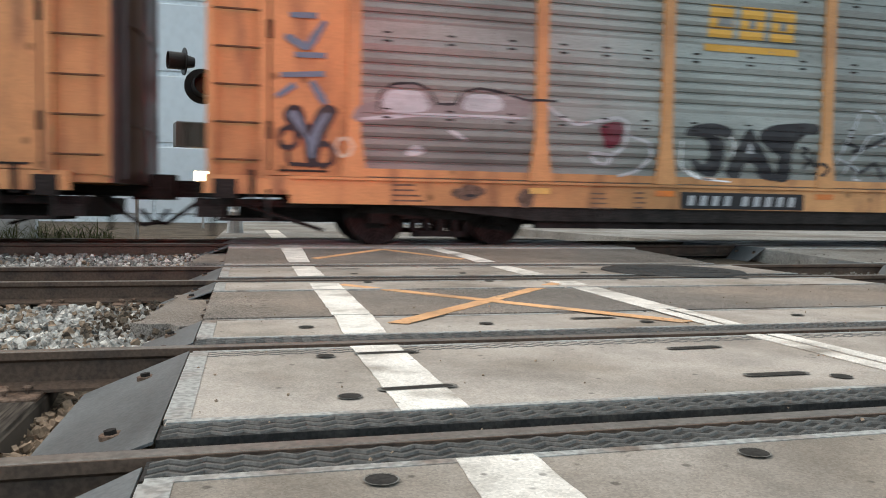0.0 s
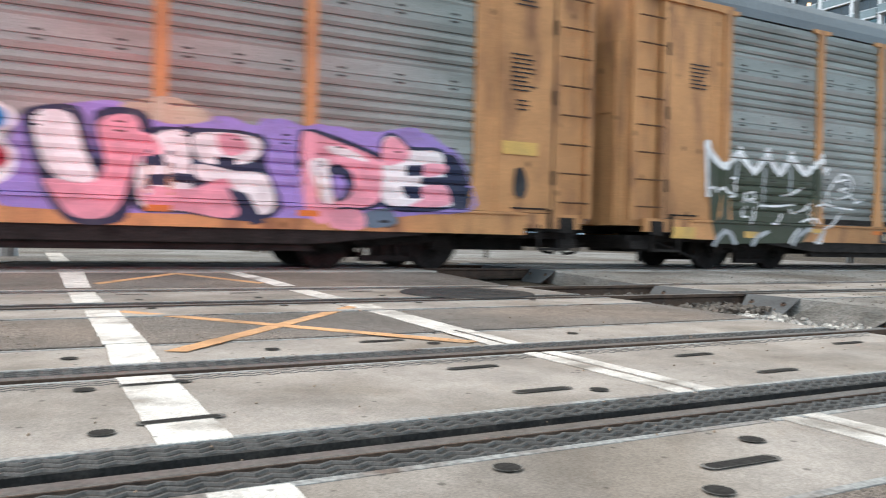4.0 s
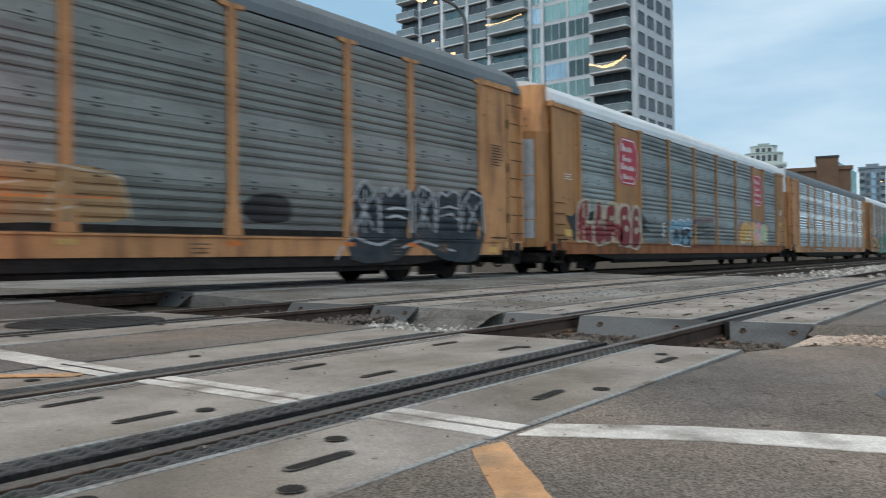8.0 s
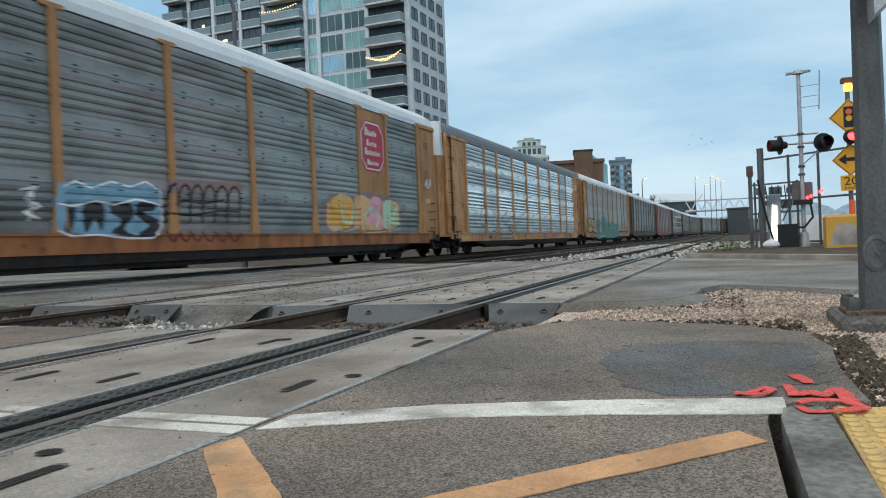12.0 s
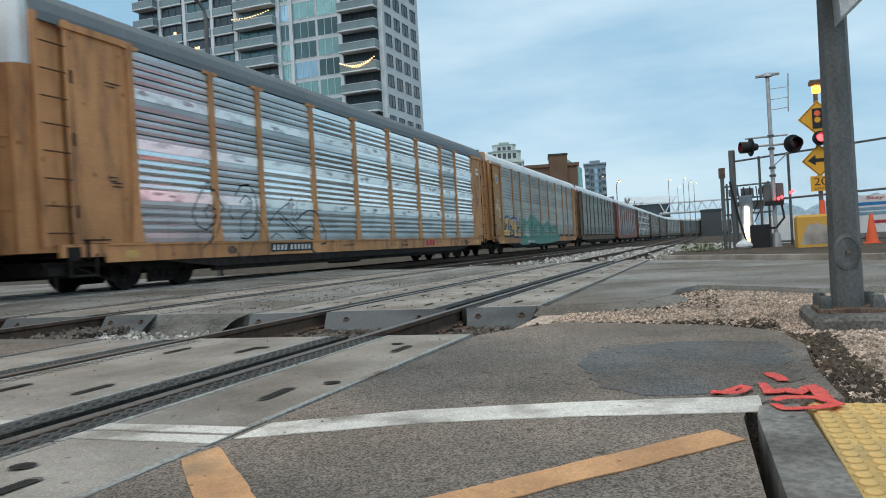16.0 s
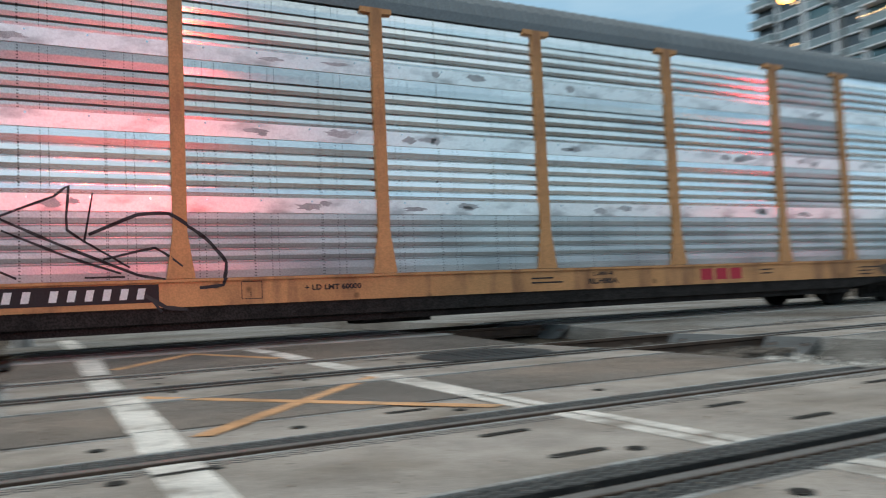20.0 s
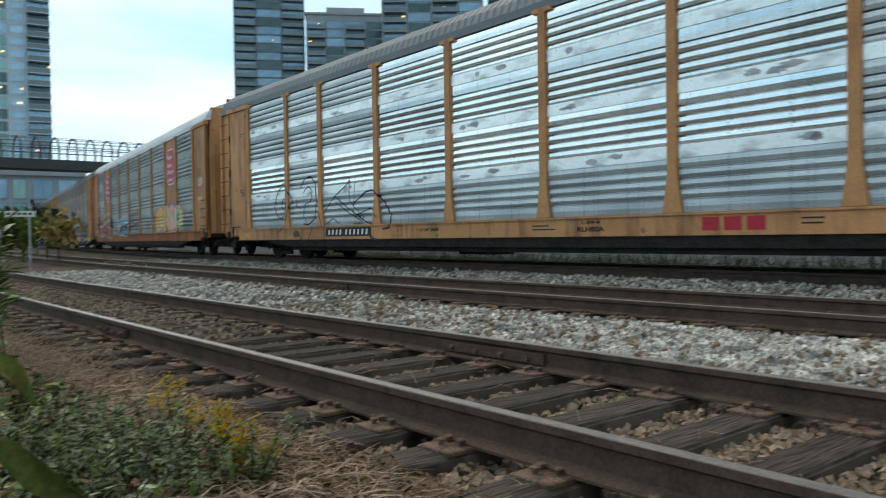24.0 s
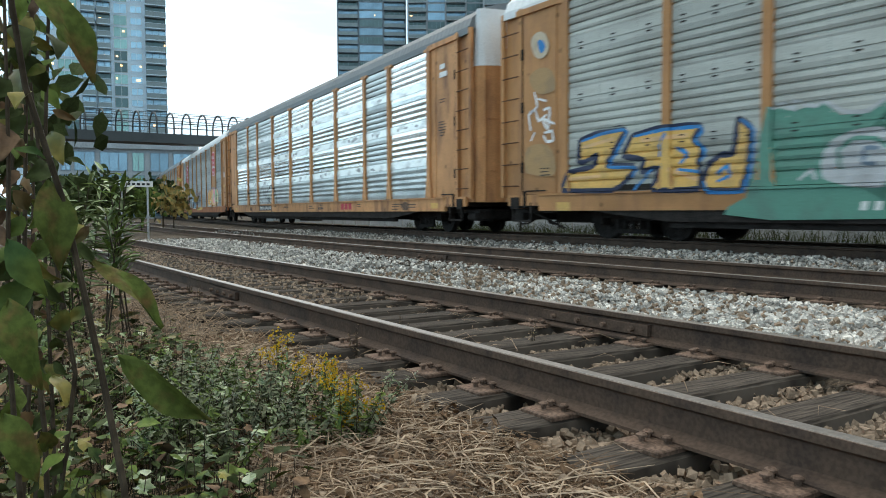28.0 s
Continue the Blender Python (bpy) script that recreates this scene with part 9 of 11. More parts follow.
def leaf_between(t, p, q, wide, mat, roll, origin):
    """One large drooping leaf from its stalk p to its tip q, bent and folded along the midrib."""
    p, q = Vector(p) - origin, Vector(q) - origin
    ax = (q - p).normalized()
    up = Vector((1.0, -0.1, 0.25))
    up = (up - ax * up.dot(ax)).normalized()
    side = up.cross(ax)
    c, s_ = math.cos(radians(roll)), math.sin(radians(roll))
    up, side = up * c + side * s_, side * c - up * s_
    L = (q - p).length
    n, v, f = 9, [], []
    for i in range(n):
        u = i / (n - 1)
        w = L * wide * max(0.03, math.sin(math.pi * u ** 0.8)) ** 0.85 * (1 + 0.1 * math.sin(9 * u + roll))
        bow = 0.1 * L * math.sin(math.pi * u)
        for g in (-1, -0.5, 0, 0.5, 1):
            v.append(p + ax * (u * L) + side * (g * w) + up * (bow + 0.35 * w * abs(g) + 0.04 * L * math.sin(7 * u + 3 * g)))
    for i in range(n - 1):
        for g in range(4):
            a = 5 * i + g
            f.append((a, a + 1, a + 6, a + 5))
    part("leaf", S().add(v, f), mat, t, smooth=True)


def stalk(t, pts, r0, r1, origin):
    part("stem", S().tube([Vector(p) - origin for p in pts], r0, r1), STEM, t)


# tall plant close to the path
TURN_LEAF = material("leaf_turning", (0.075, 0.1, 0.022), 0.7, spread=0.25, size=26, fine=90, bump=0.2, second=(0.13, 0.075, 0.028), second_at=0.57, vary=0.3)
o_ = Vector((-1.45, -2.0, -0.15))
vine_a = thing("tall_plant", "tall dark-stemmed plant with large drooping autumn leaves", "plant", at=Matrix.Translation(o_))
stalk(vine_a, [(-1.45, -2.0, -0.15), (-1.489, -2.018, 0.33), (-1.527, -2.034, 0.463), (-1.543, -2.049, 0.56), (-1.55, -2.07, 0.678), (-1.543, -2.107, 0.81), (-1.526, -2.12, 0.903), (-1.51, -2.14, 1.0)], 0.0046, 0.0034, o_)
for p, q, w, m, roll in (((-1.52, -2.1, 0.93), (-1.515, -2.036, 0.815), 0.17, TURN_LEAF, 20), ((-1.541, -2.04, 0.6), (-1.51, -1.965, 0.515), 0.14, TURN_LEAF, 35), ((-1.524, -2.015, 0.485), (-1.48, -1.915, 0.397), 0.14, TURN_LEAF, -30),
                         ((-1.56, -2.085, 0.7), (-1.545, -2.075, 0.59), 0.2, TURN_LEAF, 10), ((-1.55, -2.13, 0.56), (-1.53, -2.1, 0.45), 0.2, TURN_LEAF, -20),
                         ((-1.52, -2.14, 0.43), (-1.5, -2.11, 0.35), 0.22, TURN_LEAF, 0), ((-1.55, -2.13, 0.63), (-1.54, -2.09, 0.56), 0.2, GREEN_LEAF, -15),
                         ((-1.58, -2.15, 0.53), (-1.56, -2.1, 0.58), 0.3, GREEN_LEAF, 0)):
    leaf_between(vine_a, p, q, w, m, roll, o_)
r_ = random.Random(91)
for k in range(7):
    x = -1.62 - 0.11 * k
    o_ = Vector((x, -2.19 + 0.0525 * (-0.51 - x) + 0.02 + 0.022 * (k % 3), -0.15))
    t_ = thing("leafy_plant", "tangled leafy plant with dark and yellowing leaves", "plant", at=Matrix.Translation(o_))
    top = 1.1 + 0.1 * (k % 3) + 0.05 * k
    pts = [o_ + Vector((r_.gauss(0, 0.012), r_.gauss(0, 0.015), 0.2 * j * top)) for j in range(6)]
    stalk(t_, pts, 0.005, 0.002, o_)
    for j in range(62):
        f = j / 61
        z = o_.z + 0.12 + (top - 0.08) * f
        p = Vector((o_.x + r_.gauss(0, 0.03), o_.y + r_.gauss(0.0, 0.025), z))
        a = r_.uniform(0, 6.28)
        L = r_.uniform(0.025, 0.06)
        q = p + Vector((math.cos(a) * L * 0.7, math.sin(a) * L * 0.7, -L * r_.uniform(0.2, 0.9)))
        leaf_between(t_, p, q, r_.uniform(0.18, 0.32), r_.choice((DARK_LEAF, GREEN_LEAF, DARK_LEAF, DARK_LEAF, YELLOW_LEAF, TURN_LEAF, RED_LEAF, DARK_STRAW)), r_.uniform(-60, 60), o_)


# ---- near corner: tactile paving, pole, spray marks ----
tact = thing("tactile_paving", "yellow tactile paving tiles with raised domes by the kerb", "paving", kind="structure")
DOME = S().lathe([(0.0, 0.0), (0.0225, 0.0), (0.02, 0.004), (0.013, 0.006), (0.0, 0.0062)], 10).mesh("dome", TACTILE, smooth=True)
for i in range(4):
    for j in range(2):
        x1, y1 = 3.125 - 0.305 * i, -2.632 - 0.305 * j
        tile = part("tile", S().bevel_box(x1 - 0.3, x1, y1 - 0.3, y1, -0.06, 0.006, 0.003), TACTILE, tact)
        if j == 0 or i < 2:
            for a in range(5):
                for b in range(5):
                    part("dome", DOME, None, tile, at=pose(x1 - 0.03 - 0.06 * a, y1 - 0.03 - 0.06 * b, 0.006))
def stroke(points, w):
    return ribbon(points, w)


MARK_D = [(3.27, -2.33), (3.32, -2.39), (3.4, -2.44), (3.33, -2.46), (3.25, -2.43), (3.22, -2.38), (3.25, -2.33)]
MARK_I = [(3.7, -2.55), (3.6, -2.575), (3.51, -2.59)]
MARK_M = [(3.46, -2.51), (3.26, -2.53), (3.34, -2.59), (3.24, -2.61), (3.39, -2.68), (3.19, -2.68), (3.14, -2.7)]
MARK_RING = [(3.05, -2.53), (2.96, -2.55), (2.99, -2.65), (3.03, -2.71), (3.11, -2.67), (3.11, -2.57), (3.05, -2.53)]
painted("spray_mark", stroke(MARK_D, 0.035), PINK_PAINT, "bright pink survey spray mark on the footpath", 0.009, 0.012)
painted("spray_mark", stroke(MARK_I, 0.05), PINK_PAINT, "short pink survey spray stroke on the footpath", 0.009, 0.012)
painted("spray_mark", stroke(MARK_M, 0.045), PINK_PAINT, "bright pink survey spray letters by the kerb", 0.01, 0.012)
painted("spray_mark", stroke(MARK_RING, 0.04), PINK_PAINT, "bright pink survey spray ring on the kerb", 0.019, 0.012)

PX, PY = 6.0, -3.19
pole = thing("signal_pole", "heavy grey steel pole bolted to a concrete base", "pole", at=pose(PX, PY, 0))
part("base_block", S().bevel_box(-0.4, 0.5, -0.55, 0.25, -0.24, 0.03, 0.03), DARK_CONCRETE, pole, "weathered concrete base")
part("base_plate", S().bevel_box(-0.2, 0.2, -0.2, 0.2, 0.03, 0.06, 0.006), RUST, pole)
part("shaft", S().lathe([(0.0, 0.06), (0.1, 0.06), (0.08, 3.2), (0.068, 6.0), (0.0, 6.0)], 8), POLE_GREY, pole, "tapered octagonal steel shaft")
for sx, sy in ((-1, -1), (1, -1), (1, 1), (-1, 1)):
    part("anchor_bolt", S().lathe([(0.0, 0.06), (0.045, 0.06), (0.043, 0.11), (0.034, 0.14), (0.0, 0.145)], 8, at=(sx * 0.15, sy * 0.15, 0)), POLE_GREY, pole)
hh = part("hand_hole", S().lathe([(0.0, -0.03), (0.11, -0.03), (0.11, 0.0), (0.085, 0.006), (0.08, 0.002), (0.0, 0.002)], 18, "x", (0, 0, 0)), POLE_GREY, pole, "oval hand hole cover", at=pose(-0.098, 0.0, 0.42, 0, 180, 0) @ Matrix.Diagonal((1, 0.75, 1.1, 1)))
part("hand_hole_screw", S().rod((-0.135, 0, 0.42), (-0.1, 0, 0.42), 0.012, n=6), RUST, pole)


def flasher(parent, at, lit, name="signal_head", lens=None):
    """A round crossing flasher: background disc, hood, lens."""
    h = part(name, S().lathe([(0.0, 0.02), (0.25, 0.02), (0.25, 0.0), (0.0, 0.0)], 24, "y"), BLACK, parent, "round black flasher background", at=at)
    part("hood", S().lathe([(0.155, 0.0), (0.16, -0.28), (0.15, -0.28), (0.145, 0.0)], 20, "y"), BLACK, h)
    part("lens", S().lathe([(0.0, -0.05), (0.1, -0.04), (0.14, -0.005), (0.0, -0.005)], 20, "y"), (lens or LENS_RED) if lit else LENS_DARK, h, "lit red lens" if lit else "dark red lens")
    part("housing", S().lathe([(0.0, 0.2), (0.09, 0.19), (0.13, 0.02), (0.0, 0.02)], 14, "y"), BLACK, h)
    return h


# unlit flasher of the near pole
flasher(pole, pose(-0.4, 0.25, 2.35, 0, 0, 180), False)
part("signal_box", S().run([(-0.2, 2.06), (0.0, 1.88), (0.02, 2.5), (-0.2, 2.5)], -0.34, -0.085), GALV, pole, "grey steel junction box")

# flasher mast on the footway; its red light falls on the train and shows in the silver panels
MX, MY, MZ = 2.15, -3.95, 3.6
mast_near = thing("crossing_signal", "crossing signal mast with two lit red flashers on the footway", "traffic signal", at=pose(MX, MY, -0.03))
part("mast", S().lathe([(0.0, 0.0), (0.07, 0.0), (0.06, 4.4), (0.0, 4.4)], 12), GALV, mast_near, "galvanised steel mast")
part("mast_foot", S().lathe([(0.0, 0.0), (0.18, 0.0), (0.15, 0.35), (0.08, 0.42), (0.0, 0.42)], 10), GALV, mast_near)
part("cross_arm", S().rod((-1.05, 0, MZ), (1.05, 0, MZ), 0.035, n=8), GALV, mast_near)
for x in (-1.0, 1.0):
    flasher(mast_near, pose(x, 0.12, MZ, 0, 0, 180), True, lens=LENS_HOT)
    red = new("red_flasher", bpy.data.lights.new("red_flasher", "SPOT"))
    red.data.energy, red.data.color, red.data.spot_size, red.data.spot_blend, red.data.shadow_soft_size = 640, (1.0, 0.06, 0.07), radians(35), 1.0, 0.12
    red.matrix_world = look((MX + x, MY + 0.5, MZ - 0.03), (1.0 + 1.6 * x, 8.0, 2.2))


# ---- buildings ----
def bearing(deg, d, eye=(0.3, -2.35)):
    """A place in plan by its bearing (degrees from +y towards +x) and distance."""
    return Vector((eye[0] + d * math.sin(radians(deg)), eye[1] + d * math.cos(radians(deg)), 0))


def glass(name, color, rough=0.12, spread=0.3, vary=0.35, metal=0.0):
    return material(name, color, rough, metal, spread=spread, size=0.35, fine=8, bump=0.02, vary=vary)


CONC_LIGHT = material("tower_concrete", (0.66, 0.69, 0.71), 0.8, spread=0.1, size=0.3, fine=6, bump=0.05)
CONC_GREY = material("tower_grey", (0.38, 0.42, 0.45), 0.8, spread=0.12, size=0.3, fine=6, bump=0.05)
CONC_DARK = material("tower_dark", (0.22, 0.27, 0.31), 0.7, spread=0.15, size=0.3, fine=6, bump=0.05)
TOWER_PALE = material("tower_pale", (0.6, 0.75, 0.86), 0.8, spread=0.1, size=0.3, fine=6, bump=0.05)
FRAME_DARK = material("frame_dark", (0.06, 0.068, 0.072), 0.6, spread=0.1)
GLASS_TEAL = glass("glass_teal", (0.27, 0.46, 0.44), 0.2, 0.2, 0.35, 0.5)
GLASS_DARK = glass("glass_dark", (0.05, 0.065, 0.075))
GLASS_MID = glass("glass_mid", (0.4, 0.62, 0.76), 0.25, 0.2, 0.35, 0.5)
GLASS_BLUE = glass("glass_blue", (0.28, 0.45, 0.57), 0.22, 0.2, 0.4, 0.5)
GLASS_DEEP = glass("glass_deep", (0.1, 0.165, 0.17), 0.14, 0.2, 0.35, 0.4)
GLASS_RAIL = glass("glass_rail", (0.23, 0.295, 0.31), 0.15, 0.15, 0.15)
WARM_WINDOW = material("lit_window", (1.0, 0.62, 0.3), 0.5, emit=1.6, bump=0)
BRICK_BROWN = material("brown_brick", (0.2, 0.125, 0.085), 0.85, spread=0.15, size=0.5, fine=12)
PALE_GREEN_ROOF = material("pale_roof", (0.36, 0.45, 0.42), 0.7, spread=0.1, size=0.4, fine=6)
PALE_CROWN = material("tower_pale_green", (0.6, 0.66, 0.62), 0.8, spread=0.1, size=0.3, fine=6, bump=0.05)
FRAME_WHITE = material("frame_white", (0.6, 0.62, 0.64), 0.6, spread=0.06)


def frame_mesh(key, w, h, frame_mat, mullions=1, proud=0.06):
    """A window frame with mullions as one grid, its openings cut through."""
    def build():
        t = 0.09
        xs = [0, t]
        for k in range(mullions):
            x = w * (k + 1) / (mullions + 1)
            xs += [x - 0.04, x + 0.04]
        xs += [w - t, w]
        zs = [0, t, h - t, h]
        nx = len(xs)
        v = [(x, y, z) for y in (-proud, 0.03) for z in zs for x in xs]
        half = nx * len(zs)
        f = []
        for j in range(3):
            for i in range(nx - 1):
                a = j * nx + i
                if j == 1 and i % 2 == 1:
                    for p, q in ((a, a + 1), (a + 1, a + nx + 1), (a + nx + 1, a + nx), (a + nx, a)):
                        f.append((p, q, q + half, p + half))
                else:
                    f.append((a, a + 1, a + nx + 1, a + nx))
        return S().add(v, f).mesh("window", frame_mat)
    return cached(("frame", key, round(w, 2), round(h, 2), mullions), build)


def window(tower, at, key, w, h, glass_mat, frame_mat, mullions=1):
    fr = part("window", frame_mesh(key, w, h, frame_mat, mullions), None, tower, at=at)
    part("pane", cached(("pane", glass_mat.name, round(w, 2), round(h, 2)), lambda: S().box(0.05, w - 0.05, -0.012, 0.015, 0.05, h - 0.05).mesh("pane", glass_mat)), None, fr)


def balcony(tower, at, w, depth, slab_mat):
    """A slab with a glass balustrade round three sides and a hand rail on it."""
    def u_shape(out, t):
        return [(out, 0), (out, -depth + out), (w - out, -depth + out), (w - out, 0), (w - out - t, 0), (w - out - t, -depth + out + t), (out + t, -depth + out + t), (out + t, 0)]
    key = (round(w, 2), round(depth, 2))
    slab = part("balcony", cached(("bal", slab_mat.name) + key, lambda: S().box(0, w, -depth, 0.2, -0.22, 0).mesh("balcony", slab_mat)), None, tower, at=at)
    part("glass_rail", cached(("balglass",) + key, lambda: S().slab(u_shape(0.03, 0.04), 0.02, 1.05).mesh("glass_rail", GLASS_RAIL)), None, slab)
    part("hand_rail", cached(("balrail", slab_mat.name) + key, lambda: S().slab(u_shape(0.0, 0.08), 1.05, 1.12).mesh("hand_rail", slab_mat)), None, slab)


def facade(tower, origin, turn, width, bays, z0, storeys, storey, wall, frame_mat, seed=0, lit=0.06, first=0, dark=None):
    """Windows and balconies of one face; the face looks along local -y, its left end at origin. bays: (from, to, kind) in metres."""
    r = random.Random(seed)
    dark = dark or GLASS_DARK
    at = Matrix.Translation(origin) @ pose(0, 0, 0, 0, 0, turn)
    for f in range(first, storeys):
        z = z0 + f * storey
        for a, b, kind in bays:
            w = b - a
            warm = r.random() < lit
            fm = frame_mat.name
            if kind == "win":
                window(tower, at @ pose(a, 0, z + storey * 0.2), fm, w, storey * 0.62, dark, frame_mat, 0 if w < 1.3 else 1)
            elif kind in ("glass", "blue"):
                pane = r.choice((GLASS_TEAL, GLASS_TEAL, GLASS_DEEP, GLASS_MID)) if kind == "glass" else r.choice((GLASS_BLUE, GLASS_BLUE, GLASS_DEEP))
                window(tower, at @ pose(a, 0, z + storey * 0.07), fm, w, storey * 0.86, pane, frame_mat, max(1, int(w / 1.5)))
            elif kind in ("bal", "loggia"):
                # dark frames and panes put the shade of the recessed balconies into colour
                recess_frame = FRAME_DARK if frame_mat is FRAME_WHITE else frame_mat
                window(tower, at @ pose(a + 0.05, 0, z + storey * 0.04), recess_frame.name, w - 0.1, storey * 0.88, r.choice((dark, dark, GLASS_DEEP)), recess_frame, max(1, int(w / 1.8)))
                balcony(tower, at @ pose(a, 0, z), w, 1.6 if kind == "bal" else 0.5, wall)
            if warm:
                lw = r.choice((0.35, 0.5, 0.9))
                x = a + r.uniform(0.1, max(0.15, w - lw - 0.1))
                part("lit_lamp", cached(("lamp", lw), lambda: S().bevel_box(0, lw, -0.05, 0.0, 0, 0.4, 0.01).mesh("lit_lamp", WARM_WINDOW)), None, tower, "warm interior light", at=at @ pose(x, -0.09, z + storey * r.uniform(0.35, 0.6)))


def string_lights(name, p0, p1, n, drop):
    """A sagging string of small warm bulbs."""
    t = thing(name, "string of small warm bulbs along a balcony", "string lights")
    p0, p1 = Vector(p0), Vector(p1)
    pts = [p0.lerp(p1, k / n) - Vector((0, 0, drop * 4 * (k / n) * (1 - k / n))) for k in range(n + 1)]
    part("wire", S().tube(pts, 0.012, n=4), BLACK, t)
    BULB = cached("bulb", lambda: S().lathe([(0.0, -0.09), (0.08, -0.04), (0.08, 0.04), (0.0, 0.09)], 8).mesh("bulb", LAMP_WARM))
    for p in pts:
        part("bulb", BULB, None, t, at=Matrix.Translation(p))


# pale tower with balconies, behind the train
v_ = Vector((math.sin(radians(67.4)), math.cos(radians(67.4)), 0))
u_ = Vector((-v_.y, v_.x, 0))
c28, s28 = math.cos(radians(24)), math.sin(radians(24))
lf_, rf_ = c28 * u_ + s28 * v_, c28 * v_ - s28 * u_
corner = bearing(67.4, 112)
TW, TD, ST = 43.5, 14.0, 3.0
tower = thing("apartment_tower", "pale concrete apartment tower with glass balconies", "building", at=Matrix.Translation(corner) @ Matrix((( -lf_.x, rf_.x, 0, 0), (-lf_.y, rf_.y, 0, 0), (0, 0, 1, 0), (0, 0, 0, 1))))
part("wall", S().box(-TW, 0, 0.02, TD, -1, 57), CONC_LIGHT, tower, "pale concrete wall")
part("roof", S().box(-TW - 0.3, 0.3, -0.3, TD + 0.3, 57, 57.6), CONC_GREY, tower)
frac = ((0.0, 0.095, "bal"), (0.105, 0.2, "loggia"), (0.22, 0.325, "loggia"), (0.335, 0.42, "loggia"), (0.44, 0.6, "bal"), (0.61, 0.65, "glass"), (0.66, 0.75, "glass"), (0.755, 0.84, "glass"), (0.85, 0.985, "bal"))
facade(tower, (-TW, 0, 0), 0, TW, [(a * TW, b * TW, k) for a, b, k in frac], 0.0, 19, ST, CONC_LIGHT, FRAME_WHITE, 3, 0.05, first=5)
for a in (0.1, 0.21, 0.33, 0.43, 0.605, 0.655, 0.845):
    part("pier", S().box(-TW + a * TW - 0.3, -TW + a * TW + 0.3, -0.35, 0.02, 10, 57), CONC_LIGHT, tower)
facade(tower, (0, 0, 0), 90, TD, [(0.85 + 3.25 * k, 3.05 + 3.25 * k, "win") for k in range(4)], 0.0, 19, ST, CONC_LIGHT, FRAME_DARK, 4, 0.0, first=5)
tm = tower.matrix_basis
string_lights("string_lights", tm @ Vector((-TW * 0.145, -1.75, 28.2)), tm @ Vector((-0.8, -1.75, 28.5)), 16, 0.75)
string_lights("string_lights", tm @ Vector((-TW * 0.11, -1.7, 27.6)), tm @ Vector((-1.2, -1.7, 28.3)), 10, 0.5)
string_lights("string_lights", tm @ Vector((-TW * 0.56, -1.75, 37.4)), tm @ Vector((-TW * 0.41, -1.75, 37.8)), 14, 0.3)


def simple_tower(name, label, left, right, d, top, depth, wall, bays, storey=3.0, z0=0.0, seed=0, lit=0.1, first=2, crown=None, eye=(0.3, -2.35), frame_mat=CONC_DARK, tilt=0.0, dark=None):
    """A tower whose front spans two bearings at a distance; bays: (from, to, kind) as shares of the front."""
    a, b = bearing(left, d, eye), bearing(right, d + tilt, eye)
    x = (b - a).normalized()
    y = Vector((-x.y, x.x, 0))
    w = (b - a).length
    t = thing(name, label, "building", at=Matrix.Translation(a) @ Matrix(((x.x, y.x, 0, 0), (x.y, y.y, 0, 0), (0, 0, 1, 0), (0, 0, 0, 1))))
    part("wall", S().box(0, w, 0.02, depth, -1, top), wall, t)
    part("roof", S().box(-0.4, w + 0.4, -0.4, depth + 0.4, top, top + 0.7), wall, t)
    if crown:
        part("penthouse", S().box(w * 0.25, w * 0.75, depth * 0.2, depth * 0.7, top + 0.7, top + crown), wall, t)
    facade(t, (0, 0, 0), 0, w, [(p * w, q * w, k) for p, q, k in bays], z0, int((top - z0) / storey), storey, wall, frame_mat, seed, lit, first, dark)
    return t, w


LEFT_EYE = (-0.5, -2.2)
BANDS = [(0.02, 0.24, "bal"), (0.26, 0.48, "blue"), (0.5, 0.74, "bal"), (0.76, 0.98, "blue")]
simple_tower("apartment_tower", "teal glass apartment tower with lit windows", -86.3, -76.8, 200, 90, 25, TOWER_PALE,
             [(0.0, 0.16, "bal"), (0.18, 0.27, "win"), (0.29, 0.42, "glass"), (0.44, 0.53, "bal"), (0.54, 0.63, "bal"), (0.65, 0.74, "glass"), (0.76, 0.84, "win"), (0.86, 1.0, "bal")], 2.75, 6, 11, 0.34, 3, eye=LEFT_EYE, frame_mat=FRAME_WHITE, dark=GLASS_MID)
simple_tower("apartment_tower", "dark glass apartment tower with banded balconies", -65.0, -60.0, 270, 84.5, 40, CONC_DARK, [(0.02, 0.3, "bal"), (0.32, 0.66, "blue"), (0.68, 0.98, "bal")], 2.9, 0, 12, 0.06, 12, 6, eye=LEFT_EYE, dark=GLASS_BLUE)
simple_tower("apartment_tower", "grey apartment block with banded balconies", -59.9, -54.2, 260, 74.3, 44, CONC_GREY, BANDS, 2.9, 0, 13, 0.06, 10, 5, eye=LEFT_EYE, dark=GLASS_BLUE)
simple_tower("apartment_tower", "grey apartment block with a stepped roof", -54.4, -46.9, 230, 73.6, 48, CONC_GREY, BANDS, 2.9, 0, 14, 0.04, 8, 6, eye=LEFT_EYE, dark=GLASS_BLUE)
simple_tower("apartment_tower", "dark grey apartment tower with banded balconies", -46.6, -37.8, 230, 129, 48, CONC_DARK, BANDS, 2.9, 0, 15, 0.06, 15, 6, eye=LEFT_EYE, dark=GLASS_BLUE)
simple_tower("office_block", "low grey office block with wide windows behind the footbridge", -83.8, -75.0, 105, 8.6, 20, CONC_GREY, [(0.03, 0.1, "blue"), (0.12, 0.27, "blue"), (0.3, 0.5, "blue"), (0.53, 0.62, "glass"), (0.66, 0.8, "blue"), (0.83, 0.97, "blue")], 2.8, 0, 16, 0.12, 0, eye=LEFT_EYE)

